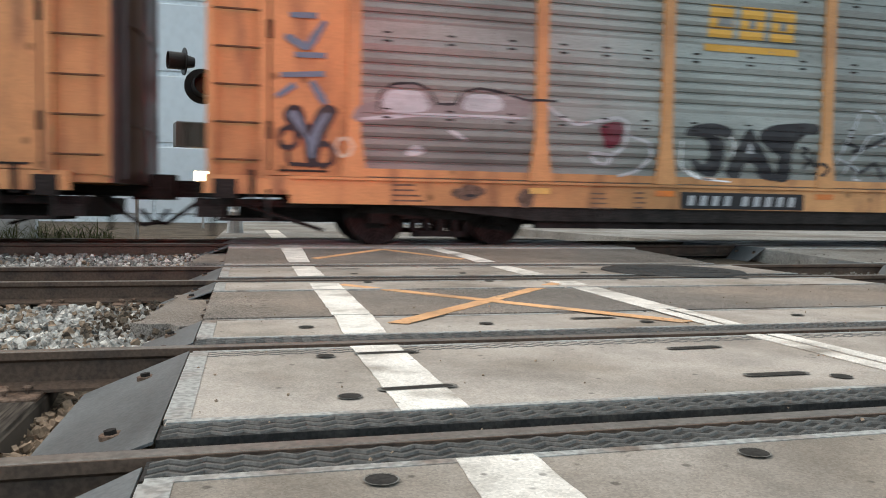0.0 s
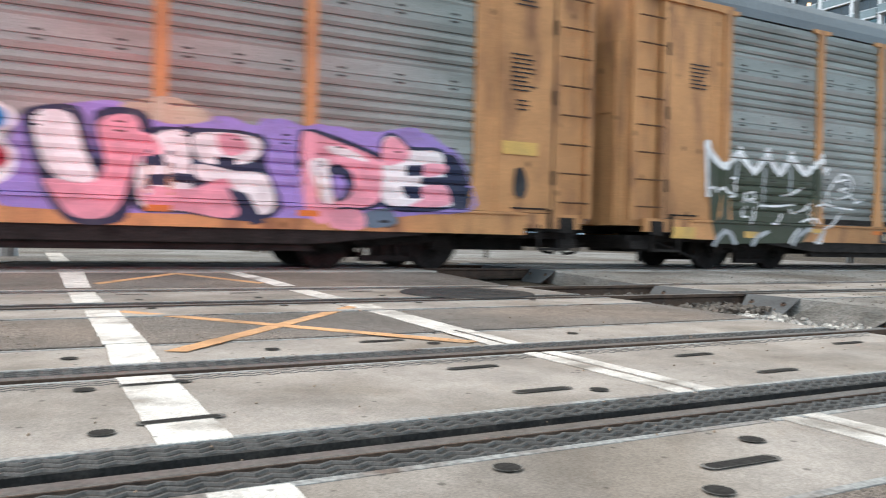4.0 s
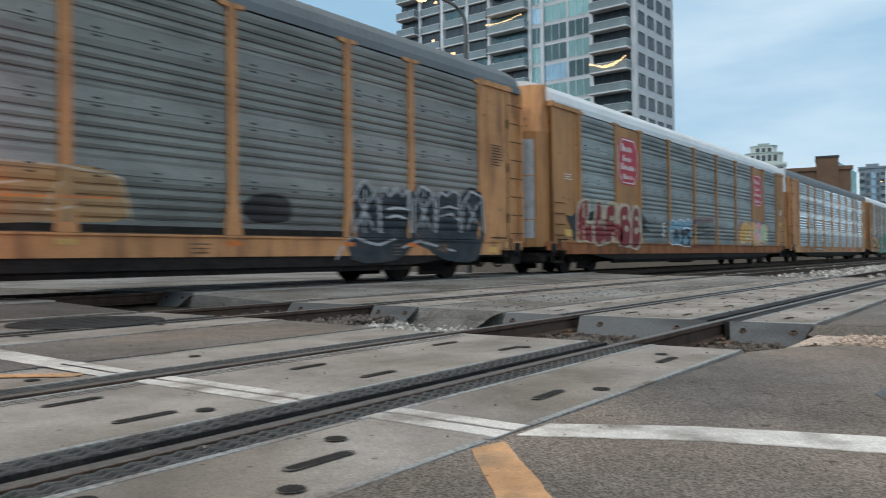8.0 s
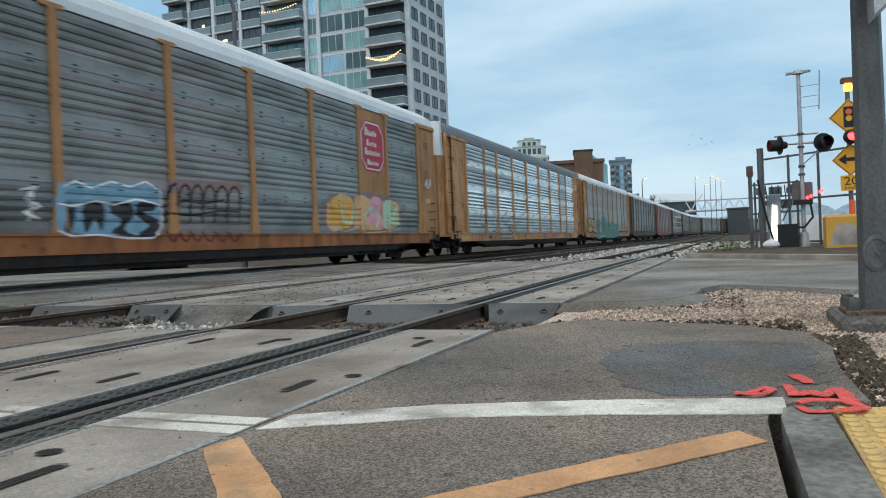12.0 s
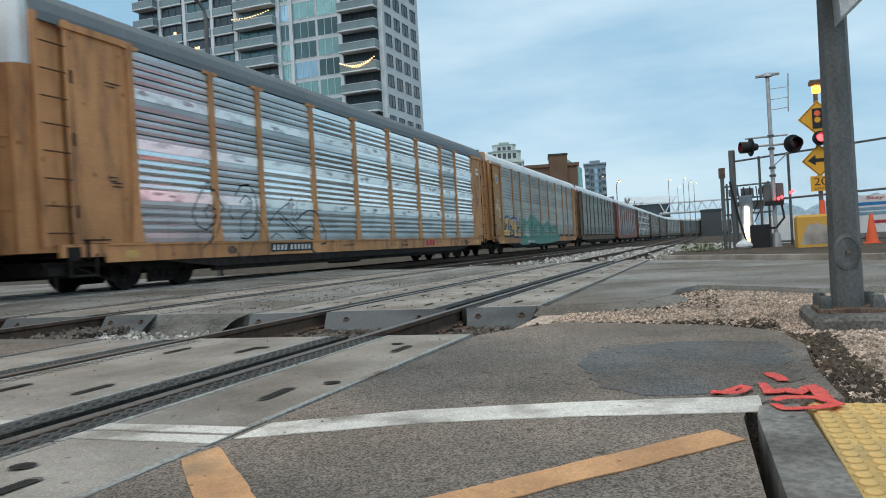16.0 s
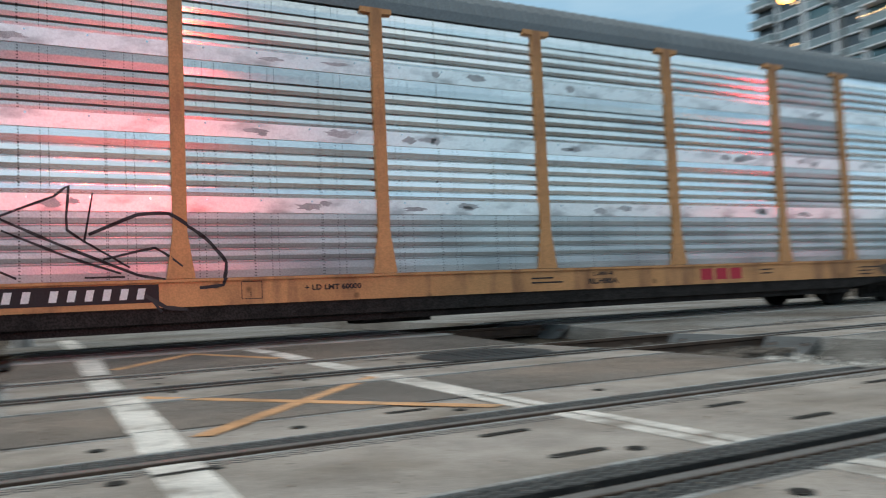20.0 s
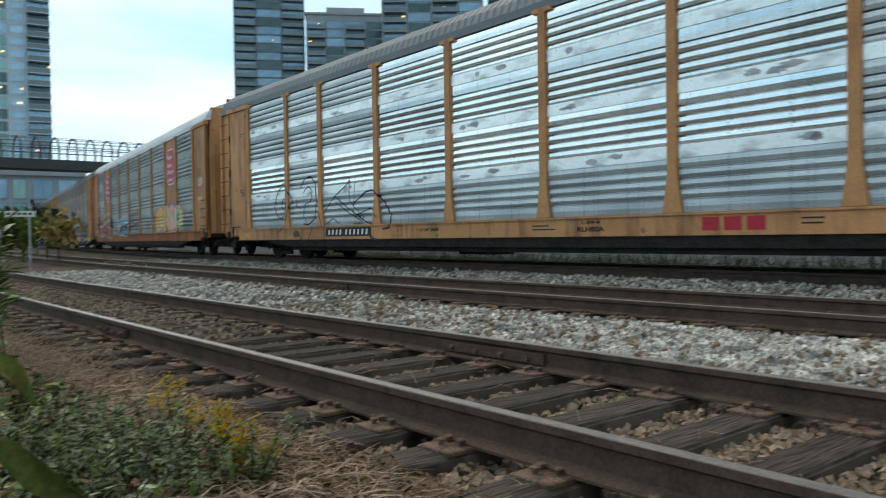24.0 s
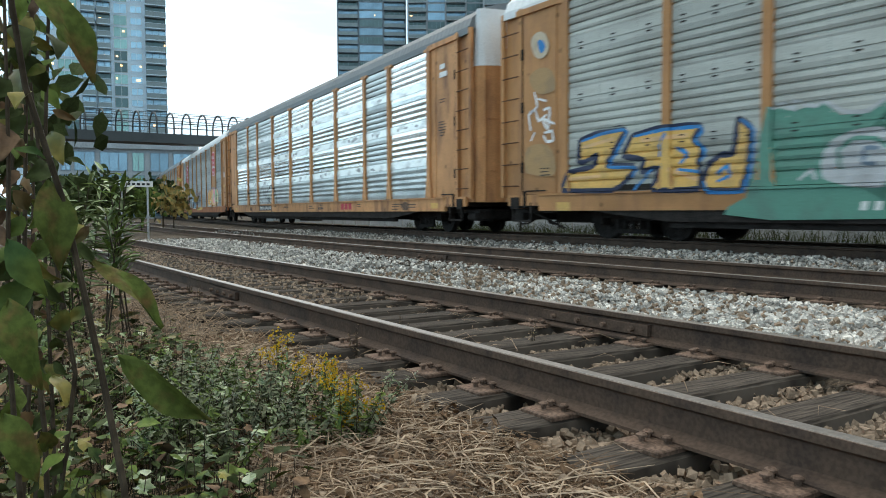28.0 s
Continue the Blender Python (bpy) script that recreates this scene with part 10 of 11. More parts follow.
# far right skyline
t_, w_ = simple_tower("apartment_tower", "pale stepped apartment tower with a chamfered green crown", 74.5, 77.2, 260, 28.0, 12, PALE_CROWN, [(0.05, 0.17, "win"), (0.22, 0.34, "win"), (0.38, 0.62, "loggia"), (0.66, 0.78, "win"), (0.83, 0.95, "win")], 2.8, 0, 17, 0.03, 3)
for k, (inset, za, zb, n) in enumerate(((0.7, 28.7, 31.8, 5), (2.3, 31.8, 34.2, 3))):
    c_ = 1.3
    x0, x1, y0, y1 = inset, w_ - inset, inset, 12 - inset
    ring = [(x0 + c_, y0), (x1 - c_, y0), (x1, y0 + c_), (x1, y1 - c_), (x1 - c_, y1), (x0 + c_, y1), (x0, y1 - c_), (x0, y0 + c_)]
    part("crown_storey", S().slab(ring, za, zb), PALE_CROWN, t_)
    part("crown_roof", S().slab([(x * 1.04 - 0.04 * w_ / 2, y * 1.04 - 0.24) for x, y in ring], zb, zb + 0.35), PALE_GREEN_ROOF, t_)
    for q in range(n):
        xw = x0 + c_ + (x1 - x0 - 2 * c_) * (q + 0.5) / n
        part("window", S().box(xw - 0.55, xw + 0.55, y0 - 0.06, y0 + 0.1, za + 0.7, zb - 0.5), GLASS_DARK, t_)
part("roof_cap", S().box(w_ * 0.36, w_ * 0.64, 4, 8, 34.5, 35.4), PALE_GREEN_ROOF, t_)
t_, w_ = simple_tower("brick_building", "brown brick building with a stair tower", 75.6, 81.1, 170, 16.9, 20, BRICK_BROWN, [(0.05, 0.13, "win"), (0.2, 0.28, "win"), (0.35, 0.43, "win")], 3.2, 0, 18, 0.0, 2)
part("stair_tower", S().box(w_ * 0.63, w_ * 0.87, -0.5, 8, 10, 19.4), BRICK_BROWN, t_)
part("stair_roof", S().box(w_ * 0.62, w_ * 0.88, -0.7, 8.2, 19.4, 19.7), FRAME_DARK, t_)
part("glass_wing", S().add([(w_ * 0.86, 0.3, 4), (w_ * 1.06, 0.3, 4), (w_ * 1.06, 9, 4), (w_ * 0.86, 9, 4), (w_ * 0.86, 0.3, 18.6), (w_ * 1.06, 0.3, 16.2), (w_ * 1.06, 9, 16.2), (w_ * 0.86, 9, 18.6)], [(0, 3, 2, 1), (4, 5, 6, 7), (0, 1, 5, 4), (1, 2, 6, 5), (2, 3, 7, 6), (3, 0, 4, 7)]), GLASS_TEAL, t_, "green glazed wing")
simple_tower("apartment_tower", "distant dark apartment tower with balconies", 81.6, 83.1, 330, 32.0, 14, CONC_DARK, [(0.0, 0.22, "bal"), (0.26, 0.42, "win"), (0.46, 0.62, "blue"), (0.64, 0.76, "win"), (0.8, 1.0, "bal")], 2.8, 0, 19, 0.08, 3, 2)
simple_tower("low_building", "low grey block beside the distant tower", 82.7, 83.5, 320, 17.0, 14, CONC_DARK, [(0.1, 0.9, "blue")], 3.0, 0, 21, 0.0, 2)

# white station roof and truss footbridge across the far tracks
st = thing("station_building", "white flat-roofed station building far along the tracks", "building", at=Matrix.Translation(bearing(86.0, 330)) @ pose(0, 0, 4.2, 0, 0, -90 + 3))
part("roof", S().add([(-10, -6.5, 10.0), (9, -6.5, 9.4), (11, 10, 12.6), (-10, 10, 13.2), (-10, -6.5, 10.6), (9, -6.5, 9.9), (11, 10, 13.1), (-10, 10, 13.8)], [(0, 3, 2, 1), (4, 5, 6, 7), (0, 1, 5, 4), (1, 2, 6, 5), (2, 3, 7, 6), (3, 0, 4, 7)]), ROOF_WHITE, st)
part("wall", S().box(-8.5, 8, -5, 9, 4, 9.6), GLASS_DARK, st)
part("base", S().box(-9, 9, -5.5, 9, -5, 4), CONC_DARK, st)
tb = thing("truss_footbridge", "white steel truss footbridge over the distant tracks", "bridge")
p0, p1 = bearing(86.7, 290), bearing(91.0, 290)
n_ = 12
for k in range(n_):
    a, b = p0.lerp(p1, k / n_), p0.lerp(p1, (k + 1) / n_)
    for back in (0.0, 3.0):                          # the two trusses, joined by cross beams
        off = Vector((back, 0, 0))
        lo0, lo1, hi0, hi1 = a + off + Vector((0, 0, 8.8)), b + off + Vector((0, 0, 8.8)), a + off + Vector((0, 0, 12.4)), b + off + Vector((0, 0, 12.4))
        part("lower_chord", S().rod(lo0, lo1, 0.3, n=6), FRAME_WHITE, tb)
        part("upper_chord", S().rod(hi0, hi1, 0.22, n=6), FRAME_WHITE, tb)
        part("diagonal", S().rod(lo0 if k % 2 else hi0, hi1 if k % 2 else lo1, 0.15, n=6), FRAME_WHITE, tb)
    part("cross_beam", S().rod(a + Vector((0, 0, 12.4)), a + Vector((3, 0, 12.4)), 0.13, n=5), FRAME_WHITE, tb)
    part("deck", S().rod(a + Vector((1.5, 0, 8.7)), b + Vector((1.5, 0, 8.7)), 0.5, n=4), CONC_GREY, tb)
for f in (0.01, 0.99):
    q = p0.lerp(p1, f)
    part("pier", S().rod(q, q + Vector((0, 0, 8.8)), 0.6, n=8), CONC_GREY, tb)
# dark colour stands for an underpass's shade; placed to hide the train's end
ab = thing("underpass_block", "dark block for a shaded underpass, set to cover the train's end in view", "wall")
q = bearing(90.1, 252)
part("wall", S().box(q.x, q.x + 8, q.y - 3.2, q.y + 2.9, -1, 7.6), FRAME_DARK, ab)
part("coping", S().box(q.x - 0.3, q.x + 8.3, q.y - 3.4, q.y + 3.1, 7.6, 8.1), FRAME_DARK, ab)
# haze is put into the blue colour; set near and low to fit the view
ridge = thing("distant_mountains", "low mountain ridge with the blue of haze in its colour", "mountain", kind="structure")
RIDGE = material("haze_blue_ridge", (0.42, 0.54, 0.62), 0.95, spread=0.15, size=0.02, fine=0.3)
v_, f_ = [], []
for k in range(61):
    p = bearing(93 + 0.35 * k, 900)
    top = 27 + 10 * noise.noise((k * 0.17, 0, 0)) + 5 * noise.noise((k * 0.6, 3, 0))
    v_ += [(p.x, p.y, -2), (p.x, p.y, top), (p.x + 120, p.y - 8, top * 0.3), (p.x + 120, p.y - 8, -2)]
for k in range(60):
    f_ += [(4 * k + j, 4 * k + 4 + j, 4 * k + 5 + j, 4 * k + 1 + j) for j in range(3)]
part("ridge", S().add(v_, f_), RIDGE, ridge)


LAMP_SODIUM = material("sodium_lamp", (1.0, 0.42, 0.09), 0.4, emit=8.0, bump=0)


def street_lamp(at, h, arm, label, lit=True, curve=1.6):
    t = thing("street_lamp", label, "street lamp", at=at)
    part("pole", S().lathe([(0.0, 0), (0.11, 0), (0.07, h - 0.8), (0.0, h - 0.8)], 8), POLE_GREY, t)
    pts = [Vector((arm * (1 - math.cos(a)), 0, h - 0.8 + 0.8 * math.sin(a))) for a in (math.pi / 2 * k / 6 for k in range(7))]
    part("arm", S().tube(pts, 0.055), POLE_GREY, t)
    part("lamp_head", S().box(arm - 0.1, arm + 0.55, -0.13, 0.13, h - 0.03, h + 0.1), POLE_GREY, t)
    part("lens", S().lathe([(0.0, h - 0.24), (0.13, h - 0.21), (0.2, h - 0.12), (0.2, h - 0.03), (0.0, h - 0.03)], 14, at=(arm + 0.22, 0, 0)), LAMP_SODIUM if lit else GALV, t, "glowing orange lens")


street_lamp(Matrix.Translation(bearing(54.8, 25) + Vector((0, 0, Z3))) @ pose(0, 0, 0, 0, 0, 150), 8.85, 1.3, "grey curved street lamp with a warm light behind the train")
for deg, d, h in ((83.8, 130, 9.9), (87.4, 230, 16.5), (88.0, 250, 15.5), (88.4, 230, 16.5), (88.75, 240, 16.3), (89.1, 235, 15.5)):
    street_lamp(Matrix.Translation(bearing(deg, d)) @ pose(0, 0, 0, 0, 0, 200), h, 1.8, "tall street lamp far along the tracks")


AUTUMN_LEAF = material("leaf_autumn", (0.3, 0.2, 0.06), 0.6, spread=0.25, size=9, fine=50, second=(0.12, 0.14, 0.045), vary=0.4)


def bare_tree(at, h, seed, label, leafy=None, per=7):
    """A trunk that forks into ever thinner limbs and twigs; leaves in clumps if given."""
    r = random.Random(seed)
    t = thing("tree", label, "tree", at=at)
    trunk, twigs, lv = S(), S(), S()

    def grow(p, d, L, rad, n):
        q = p + d * L
        (trunk if n > 2 else twigs).rod(p, q, rad, rad * 0.7, 6 if n > 2 else 4)
        if n == 0:
            if leafy:
                for _ in range(per):
                    c = q + Vector((r.gauss(0, 0.35), r.gauss(0, 0.35), r.gauss(0, 0.3)))
                    add_leaf(lv, Matrix.Translation(c) @ pose(0, 0, 0, r.uniform(0, 360), r.uniform(0, 360), r.uniform(0, 360)), 0.3, 0.11, 0.05)
            return
        for _ in range(3):
            e = (d + Vector((r.gauss(0, 0.42), r.gauss(0, 0.42), r.gauss(0.08, 0.25)))).normalized()
            grow(q, e, L * r.uniform(0.6, 0.82), rad * 0.62, n - 1)
    grow(Vector((0, 0, 0)), Vector((0, 0, 1)), h * 0.3, h * 0.022, 4)
    part("trunk", trunk, STEM, t)
    part("crown", twigs, STEM, t)
    if leafy:
        ob = part("foliage", lv, leafy, t)
        ob["kind"] = "stuff"


bare_tree(Matrix.Translation(bearing(84.6, 150)), 9.5, 1, "bare dark tree far along the tracks")
for k, (deg, d, h) in enumerate(((-81.5, 30, 1.9), (-80.0, 32, 1.7), (-83.8, 24, 1.5), (-78.6, 38, 1.9), (-77.2, 42, 2.3))):
    bare_tree(Matrix.Translation(bearing(deg, d, LEFT_EYE) + Vector((0, 0, -0.15))), h, 30 + k, "leafy green shrub tree beside the tracks", GREEN_LEAF if k % 2 else DARK_LEAF)
bare_tree(Matrix.Translation(bearing(-90.5, 9.0, LEFT_EYE) + Vector((0, 0, -0.2))), 2.6, 52, "dense dark green shrub on the verge", DARK_LEAF)
bare_tree(Matrix.Translation(bearing(-76.5, 33, LEFT_EYE) + Vector((0, 0, -0.15))), 1.75, 41, "small tree with orange autumn leaves beside the tracks", AUTUMN_LEAF, 2)

# ---- footbridge with arched mesh over the left tracks ----
fb = thing("arched_footbridge", "dark covered footbridge with arched hoops over the tracks", "bridge")
BX = -62.0
part("deck", S().box(BX - 1.3, BX + 1.3, -12, 24, 5.9, 6.5), FRAME_DARK, fb, "dark steel deck")
part("edge_beam", S().box(BX + 1.3, BX + 1.45, -12, 24, 5.85, 6.55), FRAME_DARK, fb)
for z in (6.95, 7.3):
    part("rail", S().box(BX + 1.3, BX + 1.36, -12, 24, z, z + 0.07), FRAME_DARK, fb)
hp = [(1.3 * math.cos(a), 7.15 + 1.1 * math.sin(a)) for a in (math.pi * k / 10 for k in range(11))]
HOOP = S().tube([(x, 0, z) for x, z in [(1.3, 6.5)] + hp + [(-1.3, 6.5)]], 0.065, n=5)
HOOP_MESH = HOOP.mesh("hoop", FRAME_DARK)
for k in range(30):
    part("hoop", HOOP_MESH, None, fb, at=pose(BX, -12 + 1.22 * k, 0))
for k in range(1, 10):
    part("mesh_wire", S().rod((BX + hp[k][0], -12, hp[k][1]), (BX + hp[k][0], 24, hp[k][1]), 0.02, n=4), FRAME_DARK, fb)
for y in (-10, 20):
    part("pier", S().box(BX - 0.5, BX + 0.5, y - 0.4, y + 0.4, -1, 5.5), CONC_GREY, fb)
sign = thing("white_sign", "small white sign board on two posts beside the tracks", "sign", at=Matrix.Translation(bearing(-79.0, 24, LEFT_EYE)) @ pose(0, 0, 0, 0, 0, 78))
part("board", S().box(-0.5, 0.5, -0.02, 0.02, 1.4, 1.56), WHITE, sign)
for k in range(7):
    part("sign_bar", S().box(-0.45 + 0.13 * k, -0.37 + 0.13 * k, -0.026, -0.021, 1.45, 1.51), BLACK, sign)
for x in (-0.35, 0.35):
    part("post", S().rod((x, 0.03, -0.2), (x, 0.03, 1.5), 0.03, n=6), GALV, sign)

# ---- behind the train: far pavement, barrier, pale building, far crossing signal ----
pale = thing("pale_building", "pale panelled building behind the railway", "building")
part("wall", S().box(-16, 10, 34, 46, -1, 13), CONC_LIGHT, pale)
for k in range(11):
    for j in range(4):
        part("wall_panel", cached("wp", lambda: S().bevel_box(0, 2.2, 0, 2.9, -0.1, 0.05, 0.03).mesh("wall_panel", FRAME_WHITE)), None, pale, at=pose(-15.6 + 2.34 * k, 33.98, 0.3 + 3.1 * j, 90, 0, 0))
low = thing("roadside_barrier", "long pale concrete roadside barrier behind the railway", "barrier")
for k in range(22):
    part("block", cached("barrier", lambda: S().run([(-0.25, 0), (0.25, 0), (0.18, 0.25), (0.09, 0.8), (-0.09, 0.8), (-0.18, 0.25)], 0, 2.9).mesh("block", CONC_GREY)), None, low, at=pose(-70 + 3 * k, 15.0 + bend(-70 + 3 * k), Z3 - 0.42))
low2 = thing("wire_fence", "low grey fence behind the railway", "fence")
for k in range(20):
    part("post", cached("fpost", lambda: S().rod((0, 0, -0.2), (0, 0, 1.0), 0.035, n=6).mesh("post", GALV)), None, low2, at=pose(-40 + 2.0 * k, 13.3 + bend(-40 + 2.0 * k), Z3))
for z in (0.35, 0.9):
    part("wire", S().rod((-22, 13.3, Z3 + z), (-2, 13.3, Z3 + z), 0.015, n=4), GALV, low2)
van = thing("parked_car", "dark parked car behind the railway", "car", at=pose(-6.5, 17.5, Z3 - 0.1))
part("body", S().run([(-0.85, 0.3), (0.85, 0.3), (0.88, 0.75), (0.7, 0.95), (0.6, 1.4), (-0.6, 1.4), (-0.7, 0.95), (-0.88, 0.75)], -2.1, 2.1), BLACK, van)
for x in (-1.3, 1.3):
    w_ = part("wheel", S().lathe([(0.0, -0.1), (0.33, -0.1), (0.33, 0.1), (0.0, 0.1)], 18, "y", (x, -0.85, 0.33)), RUBBER, van)
    part("rim", S().lathe([(0.0, -0.12), (0.2, -0.115), (0.2, -0.1), (0.0, -0.1)], 10, "y", (x, -0.85, 0.33)), GALV, w_)


def crossing_signal(at, label, lit, h=4.6, heads=(0, 0), scale=1.0, arm_z=2.75):
    """A crossing mast with two pairs of flashers, a bell and a control box."""
    t = thing("crossing_signal", label, "traffic signal", at=at)
    part("mast", S().lathe([(0.0, 0.0), (0.065, 0.0), (0.06, h), (0.0, h)], 12), GALV, t, "galvanised steel mast")
    part("mast_foot", S().lathe([(0.0, 0.0), (0.16, 0.0), (0.13, 0.4), (0.08, 0.45), (0.0, 0.45)], 10), GALV, t)
    part("cross_arm", S().rod((-0.75, 0, arm_z), (0.75, 0, arm_z), 0.035, n=8), GALV, t)
    for k, (x, on) in enumerate(((-0.62, lit[0]), (0.62, lit[1]))):
        flasher(t, pose(x, -0.12, arm_z - 0.03, 0, 0, heads[k]) @ Matrix.Scale(scale, 4), on)
        part("bracket", S().rod((x, 0, arm_z), (x, 0.08, arm_z), 0.05, n=8), GALV, t)
    part("bell", S().lathe([(0.0, h), (0.16, h + 0.0), (0.14, h + 0.1), (0.0, h + 0.14)], 14), GALV, t)
    return t


far_sig = crossing_signal(pose(-0.25, 13.4, Z3, 0, 0, 12), "crossing signal with dark round flashers past the train", (False, False), scale=1.3)
part("control_box", S().bevel_box(-1.1, -0.3, -0.2, 0.2, 1.6, 2.05, 0.02), POLE_GREY, far_sig)
flasher(far_sig, pose(-0.95, -0.1, 3.15, 0, 0, -85), False)
work = thing("work_lamp", "bright work lamp standing past the railway", "lamp", at=pose(-1.0, 16.5, Z3))
part("lamp_post", S().rod((0, 0, 0), (0, 0, 1.0), 0.03, n=6), GALV, work)
part("lamp_head", S().bevel_box(-0.2, 0.2, -0.08, 0.08, 1.0, 1.3, 0.02), GLOW_WHITE, work)

# ---- across the street: kerb, signals, signs, fence ----
tagged(part("kerb", S().slab([(14.6, -5.0), (20.6, -1.15), (20.75, -1.32), (14.85, -5.2)], -0.2, 0.1), CONCRETE), "pale concrete kerb across the street", "kerb", kind="structure")
tagged(part("footway", S().slab([(14.85, -5.22), (20.75, -1.34), (27.0, -1.2), (34, -12), (20, -12)], -0.2, 0.06), DIRT), "dark earth and gravel behind the far kerb", "ground", kind="structure")
main = crossing_signal(Matrix.Translation(bearing(94.25, 26.5) + Vector((0, 0, 0.06))) @ pose(0, 0, 0, 0, 0, -88), "crossing signal with one lit red flasher across the street", (True, False), 5.35, (-74, 15), 1.15, 3.2)
red = new("red_flasher", bpy.data.lights.new("red_flasher", "SPOT"))
red.data.energy, red.data.color, red.data.spot_size, red.data.spot_blend, red.data.shadow_soft_size = 280, (1.0, 0.06, 0.07), radians(30), 1.0, 0.15
red.matrix_world = look(main.matrix_basis @ Vector((-0.62, -0.6, 3.2)), (10.8, 8.0, 2.3))
part("bell_arm", S().rod((-0.35, 0, 5.38), (0.35, 0, 5.42), 0.05, n=6), GALV, main)
part("antenna", S().rod((0.55, 0, 4.2), (0.6, 0, 5.4), 0.02, n=5), GALV, main)
for z in (4.3, 4.62, 4.95):
    part("antenna_arm", S().rod((0, 0, z), (0.57, 0, z + 0.03), 0.012, n=5), GALV, main)
part("control_box", S().bevel_box(-0.28, 0.3, 0.08, 0.3, 1.4, 2.0, 0.03), STEEL_PLATE, main, "dark grey steel control box")
for z in (2.2, 2.45, 3.05, 3.45):
    part("collar", S().lathe([(0.0, z), (0.1, z), (0.1, z + 0.07), (0.0, z + 0.07)], 10), POLE_GREY, main)
part("brace", S().rod((0.05, 0, 2.55), (0.62, -0.05, 3.05), 0.022, n=6), GALV, main)
part("upper_arm", S().rod((-0.75, 0, 3.46), (0.5, 0, 3.48), 0.028, n=6), GALV, main)
part("gate_motor", S().bevel_box(-0.3, 0.25, -0.25, 0.25, 1.3, 1.45, 0.02), BLACK, main)
part("cabinet", S().bevel_box(-0.75, -0.2, -0.3, 0.2, 0.0, 0.72, 0.02), BLACK, main)
for k, x in enumerate((0.1, 0.2, 0.46, 0.52)):
    part("gate_lamp", S().lathe([(0.0, -0.05), (0.038, -0.03), (0.038, 0.03), (0.0, 0.05)], 8, "z", (x, -0.25, 1.5 + (0.16 if x > 0.4 else 0.0) + 0.04 * (k % 2))), LENS_RED, main, "small lit red gate lamp")
s_ = S().tube([(0.2, -0.1, 1.3), (0.25, -0.15, 0.9), (0.0, -0.2, 0.6), (-0.3, -0.2, 0.6)], 0.035)
part("cable_duct", s_, BLACK, main)

BLOCK_YELLOW = material("worn_yellow_block", (0.6, 0.34, 0.08), 0.85, spread=0.12, size=0.8, fine=30, bump=0.15, second=(0.42, 0.28, 0.12), second_at=0.7)
yp = thing("traffic_sign_post", "portable post with amber beacon, signal and yellow signs", "traffic sign", at=Matrix.Translation(bearing(97.15, 24.0)) @ pose(0, 0, 0, 0, 0, -97 + 7))
part("post", S().rod((0, 0.1, 0.9), (0, 0.1, 4.6), 0.06, n=8), POLE_GREY, yp)
part("worn_patch", S().add([(-0.62, -0.436, 0.14), (0.5, -0.436, 0.12), (0.55, -0.436, 0.5), (0.3, -0.436, 0.68), (0.12, -0.436, 0.6), (-0.2, -0.436, 0.72), (-0.45, -0.436, 0.66), (-0.55, -0.436, 0.4)], [tuple(range(8))]), CONCRETE, yp, "bare concrete where the yellow paint has worn off")
part("base_cover", S().bevel_box(-0.7, 0.78, -0.43, 0.43, 0.06, 0.95, 0.06), BLOCK_YELLOW, yp, "yellow painted concrete block")
part("beacon", S().lathe([(0.0, 4.3), (0.1, 4.32), (0.12, 4.42), (0.1, 4.52), (0.0, 4.53)], 14, at=(0, -0.05, 0)), LAMP_AMBER, yp, "glowing amber beacon")
part("beacon_cap", S().bevel_box(-0.17, 0.15, -0.16, 0.14, 4.55, 4.68, 0.02), RUST, yp)


def diamond(parent, z, r, y=-0.02, mat=SIGN_YELLOW):
    d = part("diamond_sign", S().add([(0, y, z - r), (r, y, z), (0, y, z + r), (-r, y, z), (0, y + 0.01, z - r), (r, y + 0.01, z), (0, y + 0.01, z + r), (-r, y + 0.01, z)], [(0, 1, 2, 3), (7, 6, 5, 4), (0, 4, 5, 1), (1, 5, 6, 2), (2, 6, 7, 3), (3, 7, 4, 0)]), mat, parent, "yellow diamond warning sign")
    part("sign_border", S().add([(a * r * 0.93, y - 0.003, z + b * r * 0.93) for a, b in ((0, -1), (1, 0), (0, 1), (-1, 0))] + [(a * r * 0.88, y - 0.003, z + b * r * 0.88) for a, b in ((0, -1), (1, 0), (0, 1), (-1, 0))], [(i, (i + 1) % 4, 4 + (i + 1) % 4, 4 + i) for i in range(4)]), BLACK, d)
    return d


d1 = diamond(yp, 3.62, 0.5)
part("signal_picture", S().box(-0.13, 0.13, -0.035, -0.027, 3.34, 3.9), BLACK, d1)
part("signal_spot", S().lathe([(0.0, -0.006), (0.08, -0.006), (0.08, 0.0), (0.0, 0.0)], 14, "y", (0, -0.036, 3.76)), ORANGE_PLASTIC, d1)
part("signal_spot", S().lathe([(0.0, -0.006), (0.08, -0.006), (0.08, 0.0), (0.0, 0.0)], 14, "y", (0, -0.036, 3.58)), SIGN_YELLOW, d1)
flasher(yp, pose(0.02, -0.2, 3.05) @ Matrix.Diagonal((0.8, 1, 0.8, 1)), True)
d2 = diamond(yp, 2.45, 0.46)
part("arrow", S().add([(-0.3, -0.03, 2.46), (-0.1, -0.03, 2.31), (-0.1, -0.03, 2.41), (0.25, -0.03, 2.41), (0.25, -0.03, 2.51), (-0.1, -0.03, 2.51), (-0.1, -0.03, 2.61)], [(0, 1, 2, 3, 4, 5, 6)]), BLACK, d2, "black arrow")
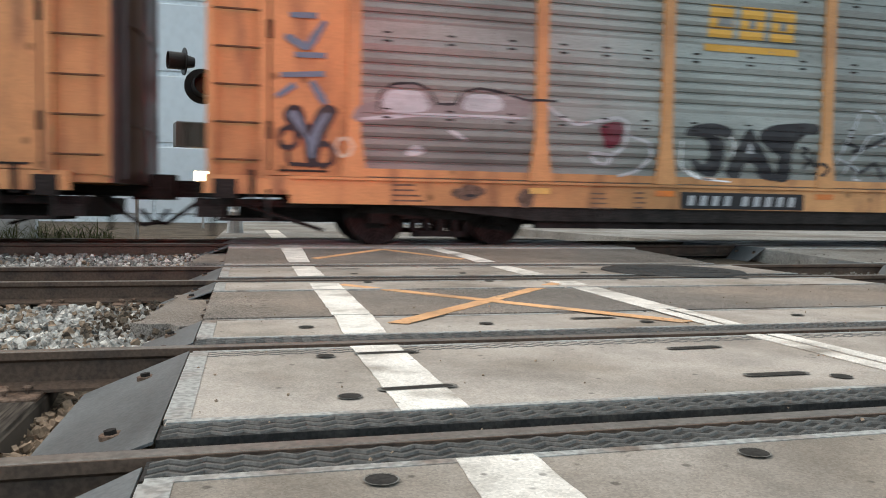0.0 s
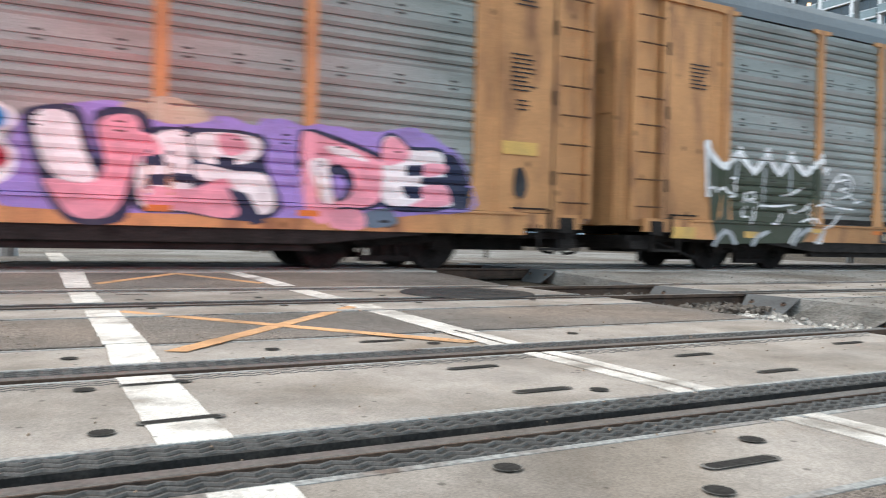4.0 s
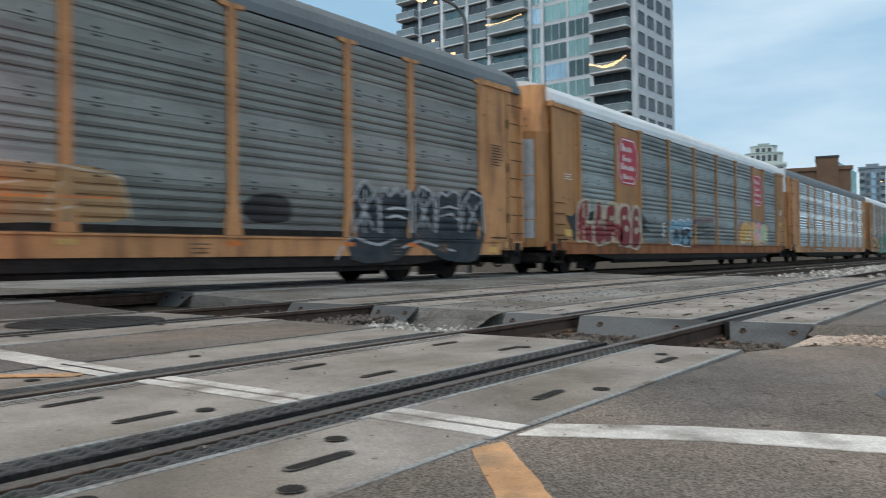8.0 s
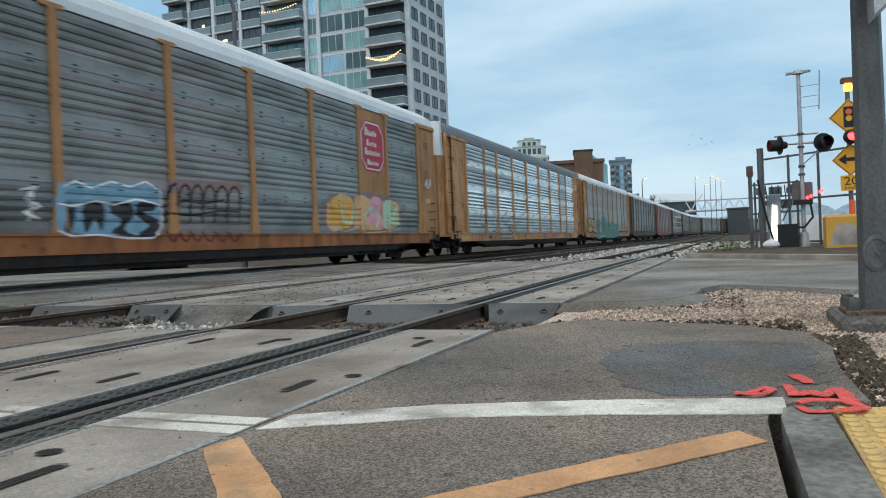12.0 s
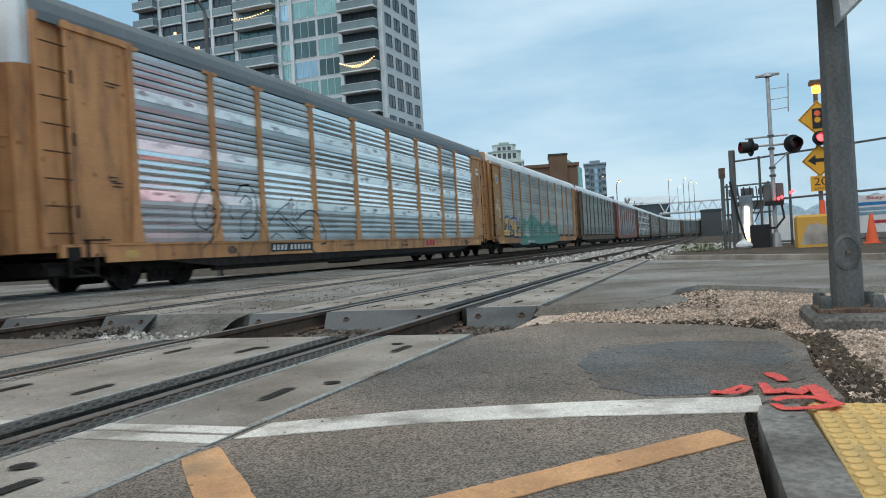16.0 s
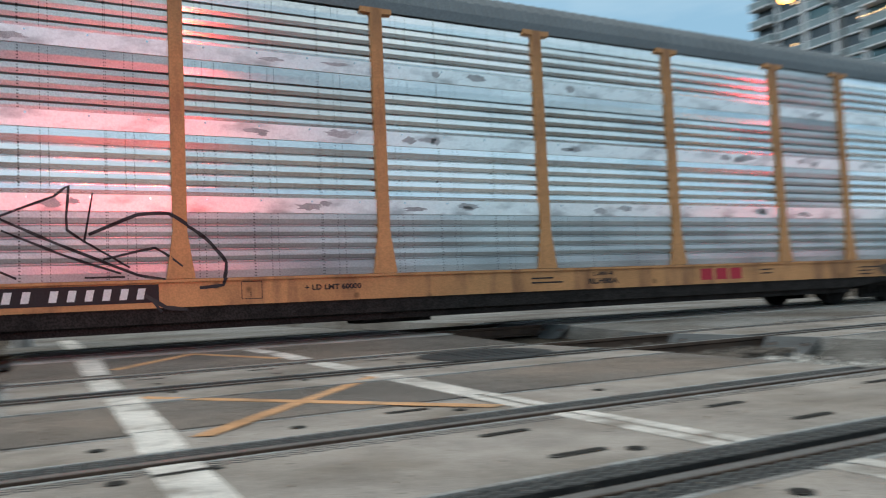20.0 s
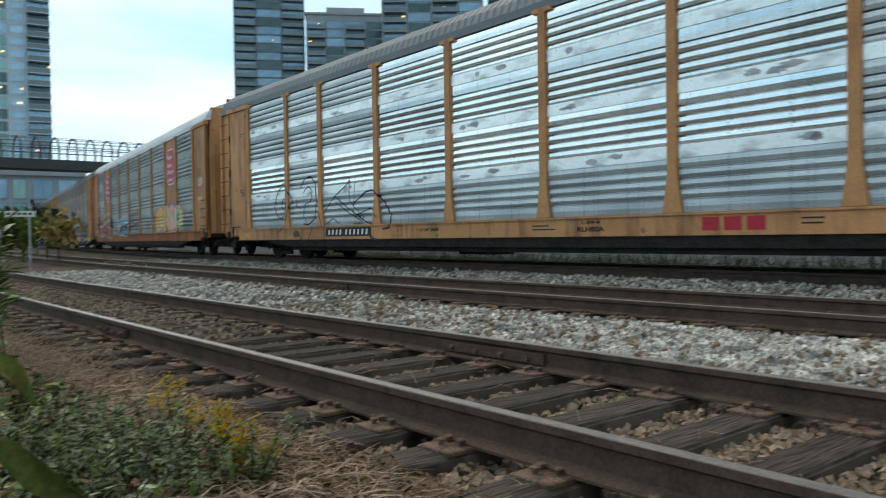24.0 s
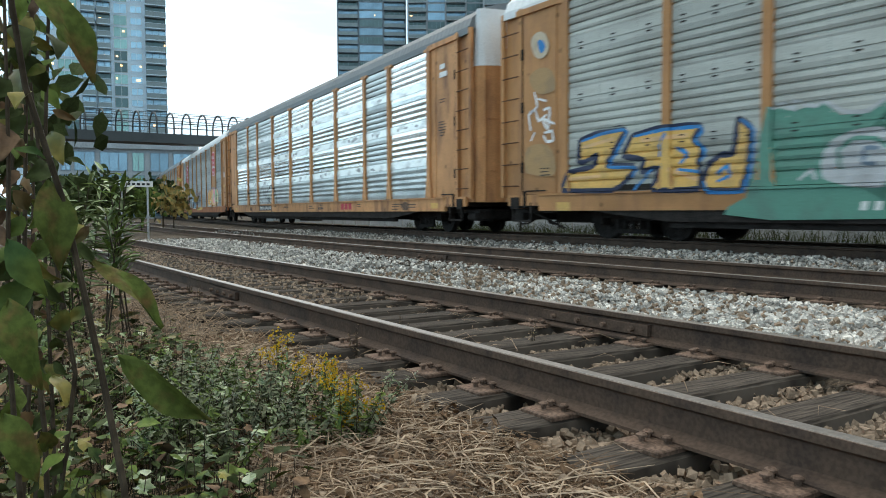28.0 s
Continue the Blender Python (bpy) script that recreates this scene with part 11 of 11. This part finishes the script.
d3 = part("speed_sign", S().box(-0.26, 0.26, -0.03, -0.02, 1.6, 2.02), SIGN_YELLOW, yp, "yellow advisory speed sign")
me_ = text_mesh("20", 0.22, -0.17, 1.76, 0.34)
me_.materials.clear()
me_.materials.append(BLACK)
part("numeral", me_, None, d3, at=pose(0, -0.034, 0))
me_ = text_mesh("km/h", 0.09, -0.16, 1.64, 0.32)
me_.materials.clear()
me_.materials.append(BLACK)
part("unit_lettering", me_, None, d3, at=pose(0, -0.034, 0))

cone = thing("traffic_cone", "orange traffic cone across the street", "traffic cone", at=Matrix.Translation(bearing(99.95, 25.0) + Vector((0, 0, 0.06))))
part("cone_body", S().lathe([(0.0, 0.03), (0.17, 0.03), (0.04, 0.85), (0.0, 0.86)], 16), ORANGE_PLASTIC, cone)
part("cone_base", S().bevel_box(-0.22, 0.22, -0.22, 0.22, 0.0, 0.035, 0.01), ORANGE_PLASTIC, cone)
part("cone_stub", S().lathe([(0.0, 0.95), (0.08, 0.95), (0.07, 1.35), (0.0, 1.35)], 12), ORANGE_PLASTIC, yp)

fence = thing("chain_link_fence", "tall grey chain link fence across the street", "fence")
fa, fb_ = bearing(91.7, 29), bearing(103.5, 25)
nf = 6
for k in range(nf + 1):
    p = fa.lerp(fb_, k / nf)
    part("fence_post", S().rod(p, p + Vector((0, 0, 3.1)), 0.045, n=6), POLE_GREY, fence)
for z in (0.2, 1.6, 3.05):
    part("fence_rail", S().rod(fa + Vector((0, 0, z)), fb_ + Vector((0, 0, z)), 0.035, n=5), POLE_GREY, fence)
ws = S()
ln = (fb_ - fa).length
for k in range(int(ln / 0.16)):
    for sgn in (1, -1):
        a = k * 0.16
        b = a + sgn * 2.8
        a0, z0, b0, z1 = a, 0.2, b, 3.0
        if b0 < 0:
            z1 = 0.2 + 2.8 * a0 / 2.8
            b0 = 0
        if b0 > ln:
            z1 = 0.2 + 2.8 * (ln - a0) / 2.8
            b0 = ln
        ws.rod(fa.lerp(fb_, a0 / ln) + Vector((0, 0, z0)), fa.lerp(fb_, b0 / ln) + Vector((0, 0, z1)), 0.0011, n=3)
ob = part("wire_mesh", ws, GALV, fence)
ob["kind"] = "stuff"
gp = thing("gate_post", "two steel gate posts with a rusty cap", "post")
p = bearing(91.0, 26)
part("post", S().rod(p, p + Vector((0, 0, 2.3)), 0.06, n=8), POLE_GREY, gp)
part("cap", S().lathe([(0.0, 2.3), (0.1, 2.3), (0.1, 2.62), (0.0, 2.64)], 8, at=tuple(p)), RUST, gp)
p = bearing(91.7, 26.5)
part("post", S().rod(p, p + Vector((0, 0, 3.2)), 0.1, n=10), POLE_GREY, gp)
glow = thing("lit_board", "equipment cabinet with a glowing face that stands for a lit board", "cabinet", at=Matrix.Translation(bearing(92.6, 28.0)) @ pose(0, 0, 0, 0, 0, -92))
part("cabinet_body", S().bevel_box(-0.24, 0.14, 0.02, 0.4, 0.0, 1.8, 0.02), CONC_DARK, glow)
# this face glows in place of a white board that only catches light
part("light_strip", S().add([(-0.2, -0.03, 0.1), (0.08, -0.03, 0.1), (0.08, -0.03, 0.75), (0.02, -0.03, 0.8), (0.02, -0.03, 1.4), (-0.12, -0.03, 1.45), (-0.2, 0.015, 0.1), (0.08, 0.015, 0.1), (0.08, 0.015, 0.75), (0.02, 0.015, 0.8), (0.02, 0.015, 1.4), (-0.12, 0.015, 1.45)], [(0, 1, 2, 3, 4, 5), (11, 10, 9, 8, 7, 6)] + [(k, k + 6, (k + 1) % 6 + 6, (k + 1) % 6) for k in range(6)]), GLOW_WHITE, glow, "glowing face that stands for light on a white board")
part("cabinet_door", S().bevel_box(-0.28, -0.25, -0.3, 0.02, 0.0, 1.8, 0.008), CONC_DARK, glow)
bag = thing("rubbish_bag", "small white rubbish bag on the ground", "bag", at=Matrix.Translation(bearing(92.2, 25.5) + Vector((0, 0, 0.06))))
part("sack", S().lathe([(0.0, 0.0), (0.18, 0.01), (0.25, 0.08), (0.24, 0.15), (0.15, 0.23), (0.05, 0.27), (0.06, 0.3), (0.0, 0.3)], 18), CONC_LIGHT, bag)
board = thing("notice_board", "large white printed notice board on the fence", "sign", at=Matrix.Translation(bearing(100.8, 27)) @ pose(0, 0, 0, 0, 0, -100))
part("board", S().box(-1.2, 1.2, 0, 0.03, 0.35, 1.5), WHITE, board)
for k, (z, w, m) in enumerate(((1.18, 1.15, SP_BLUE), (1.02, 0.9, SP_SKY), (0.88, 0.8, SP_SKY), (0.62, 0.35, LOGO_RED))):
    part("text_bar", S().box(-w, w * 0.8, -0.006, -0.002, z, z + 0.1), m, board)
me_ = text_mesh("Stay Safe", 0.13, -0.5, 1.33, 1.0, fat=0.02)
me_.materials.clear()
me_.materials.append(LOGO_RED)
part("lettering", me_, None, board, "red printed lettering", at=pose(0, -0.008, 0))
rack = thing("equipment_rack", "dark steel rack of boxes and conduits behind the fence", "rack", at=Matrix.Translation(bearing(92.55, 29.2)) @ pose(0, 0, 0, 0, 0, -92))
for x in (-0.65, 0.7):
    part("rack_post", S().rod((x, 0, 0), (x, 0, 2.3), 0.04, n=6), POLE_GREY, rack)
for z in (1.2, 1.75, 2.2):
    part("rack_beam", S().rod((-0.75, 0, z), (0.8, 0, z + 0.04), 0.03, n=6), POLE_GREY, rack)
for x, z, w, h in ((-0.6, 1.85, 0.3, 0.24), (-0.2, 1.8, 0.42, 0.3), (0.36, 1.86, 0.22, 0.2), (-0.5, 1.3, 0.4, 0.34), (0.15, 1.35, 0.36, 0.28)):
    part("equipment_box", S().bevel_box(x, x + w, -0.12, 0.12, z, z + h, 0.015), STEEL_PLATE, rack)
for k in range(6):
    part("conduit", S().tube([(-0.5 + 0.2 * k, -0.14, 2.15), (-0.46 + 0.2 * k, -0.16, 1.6), (-0.6 + 0.16 * k, -0.14, 0.9)], 0.02, n=5), BLACK, rack)
panel = thing("cabinet_panel", "pale steel panel leaning by the cabinet", "panel", at=Matrix.Translation(bearing(92.15, 28.3)) @ pose(0, 0, 0, 0, 0, -92))
part("sheet", S().bevel_box(-0.2, 0.16, -0.03, 0.03, 0.55, 1.45, 0.01), CONC_LIGHT, panel)
part("leg", S().rod((-0.15, 0, 0), (-0.15, 0, 0.6), 0.03, n=6), POLE_GREY, panel)
part("leg", S().rod((0.12, 0, 0), (0.12, 0, 0.6), 0.03, n=6), POLE_GREY, panel)
pole_l = thing("leaning_pole", "thin dark pole leaning against the fence", "pole")
q = bearing(91.75, 26.3)
part("pole", S().tube([q + Vector((0.1, -0.35, 0)), q + Vector((0, -0.1, 1.0)), q + Vector((0, 0.12, 2.2))], 0.035, n=6), BLACK, pole_l)
far_car = thing("parked_car", "small white parked car across the street", "car", at=Matrix.Translation(bearing(94.9, 34) + Vector((0, 0, -0.22))))
part("body", S().run([(-0.85, 0.3), (0.85, 0.3), (0.88, 0.75), (0.65, 1.35), (-0.65, 1.35), (-0.88, 0.75)], -1.9, 1.9), WHITE, far_car)
part("window_band", S().run([(-0.8, 0.85), (-0.66, 1.28), (0.66, 1.28), (0.8, 0.85)], -1.5, 1.2), GLASS_DARK, far_car)


# ---- a small flock over the tracks ----
BIRD = material("dark_bird", (0.03, 0.03, 0.035), 0.8, spread=0.2)
BIRDS = []
r_ = random.Random(77)
for k in range(11):
    bird = thing("bird", "small dark bird flying in a loose flock", "bird", group="flock over the tracks")
    part("body", cached("bird_body", lambda: S().lathe([(0.0, -0.15), (0.035, -0.08), (0.05, 0.0), (0.03, 0.1), (0.0, 0.17)], 8, "y").mesh("body", BIRD)), None, bird)
    for sgn in (-1, 1):
        part("wing", S().add([(0, -0.07, 0.02), (0, 0.06, 0.02), (sgn * 0.17, 0.04, 0.08), (sgn * 0.33, -0.04, 0.04), (sgn * 0.17, -0.07, 0.07), (0, -0.07, 0.0), (0, 0.06, 0.0), (sgn * 0.17, 0.04, 0.065), (sgn * 0.33, -0.04, 0.03), (sgn * 0.17, -0.07, 0.055)],
                             [(0, 1, 2, 4), (4, 2, 3), (9, 7, 6, 5), (8, 7, 9)]), BIRD, bird)
    BIRDS.append((bird, Vector((r_.uniform(-3, 3), r_.uniform(-3, 3), r_.uniform(-1.1, 1.4)))))

# ---- what moves ----
TRAIN_Y = 9.5


def motions():
    way = ((0.0, 91.2), (1.0, 86.8), (2.5, 80.2), (4.5, 71.05), (5.5, 66.5), (7.0, 59.6), (8.0, 55.05), (10.0, 46.15), (12.0, 37.3), (14.5, 26.1), (16.0, 19.2), (18.5, 7.8),
           (20.0, 1.25), (20.5, -0.93), (21.0, -3.14), (22.0, -7.38), (22.5, -9.42), (25.0, -20.08), (26.0, -24.3), (26.5, -26.46), (27.0, -28.63), (28.0, -32.95))
    ts, xs = [t for t, _ in way], [x for _, x in way]

    def chord(x):
        """The pose of a car whose left end is at x, its ends on the bent track."""
        y0, y1 = bend(x + 3), bend(x + LEN - 3)
        turn = math.degrees(math.atan2(y1 - y0, LEN - 6))
        return pose(x, TRAIN_Y + y0 - 3 * math.tan(radians(turn)), Z3, 0, 0, turn)
    fine = [k * 0.5 for k in range(57)]
    for slot, car in CARS.items():
        walk(car, [(t, chord(float(np.interp(t, ts, xs)) - 8.65 + PITCH * slot)) for t in fine])
    # the flight is placed to fit the camera's view; the train hides it until 8.8 s, then it crosses towards the south
    flight = ((0.0, 262, 62, 1.9), (8.8, 260, 60, 1.9), (10.0, 238, 33, 22), (11.0, 217.6, 19.3, 27.4), (11.6, 205.4, 11.1, 24.7), (12.4, 189.1, -1.8, 21.9), (14.5, 146, -36, 22), (17.0, 95, -78, 26), (28.0, -130, -260, 34))
    for bird, off in BIRDS:
        walk(bird, [(t, pose(x + off.x, y + off.y, z + off.z, 0, 0, 127)) for t, x, y, z in flight])
    turns = [k * 0.1 for k in range(281)]
    for wheel, x0 in WHEELS:
        walk(wheel, [(t, pose(x0, 0, 0.425, 0, math.degrees(float(np.interp(t, ts, xs)) / 0.425), 0)) for t in turns])


motions()
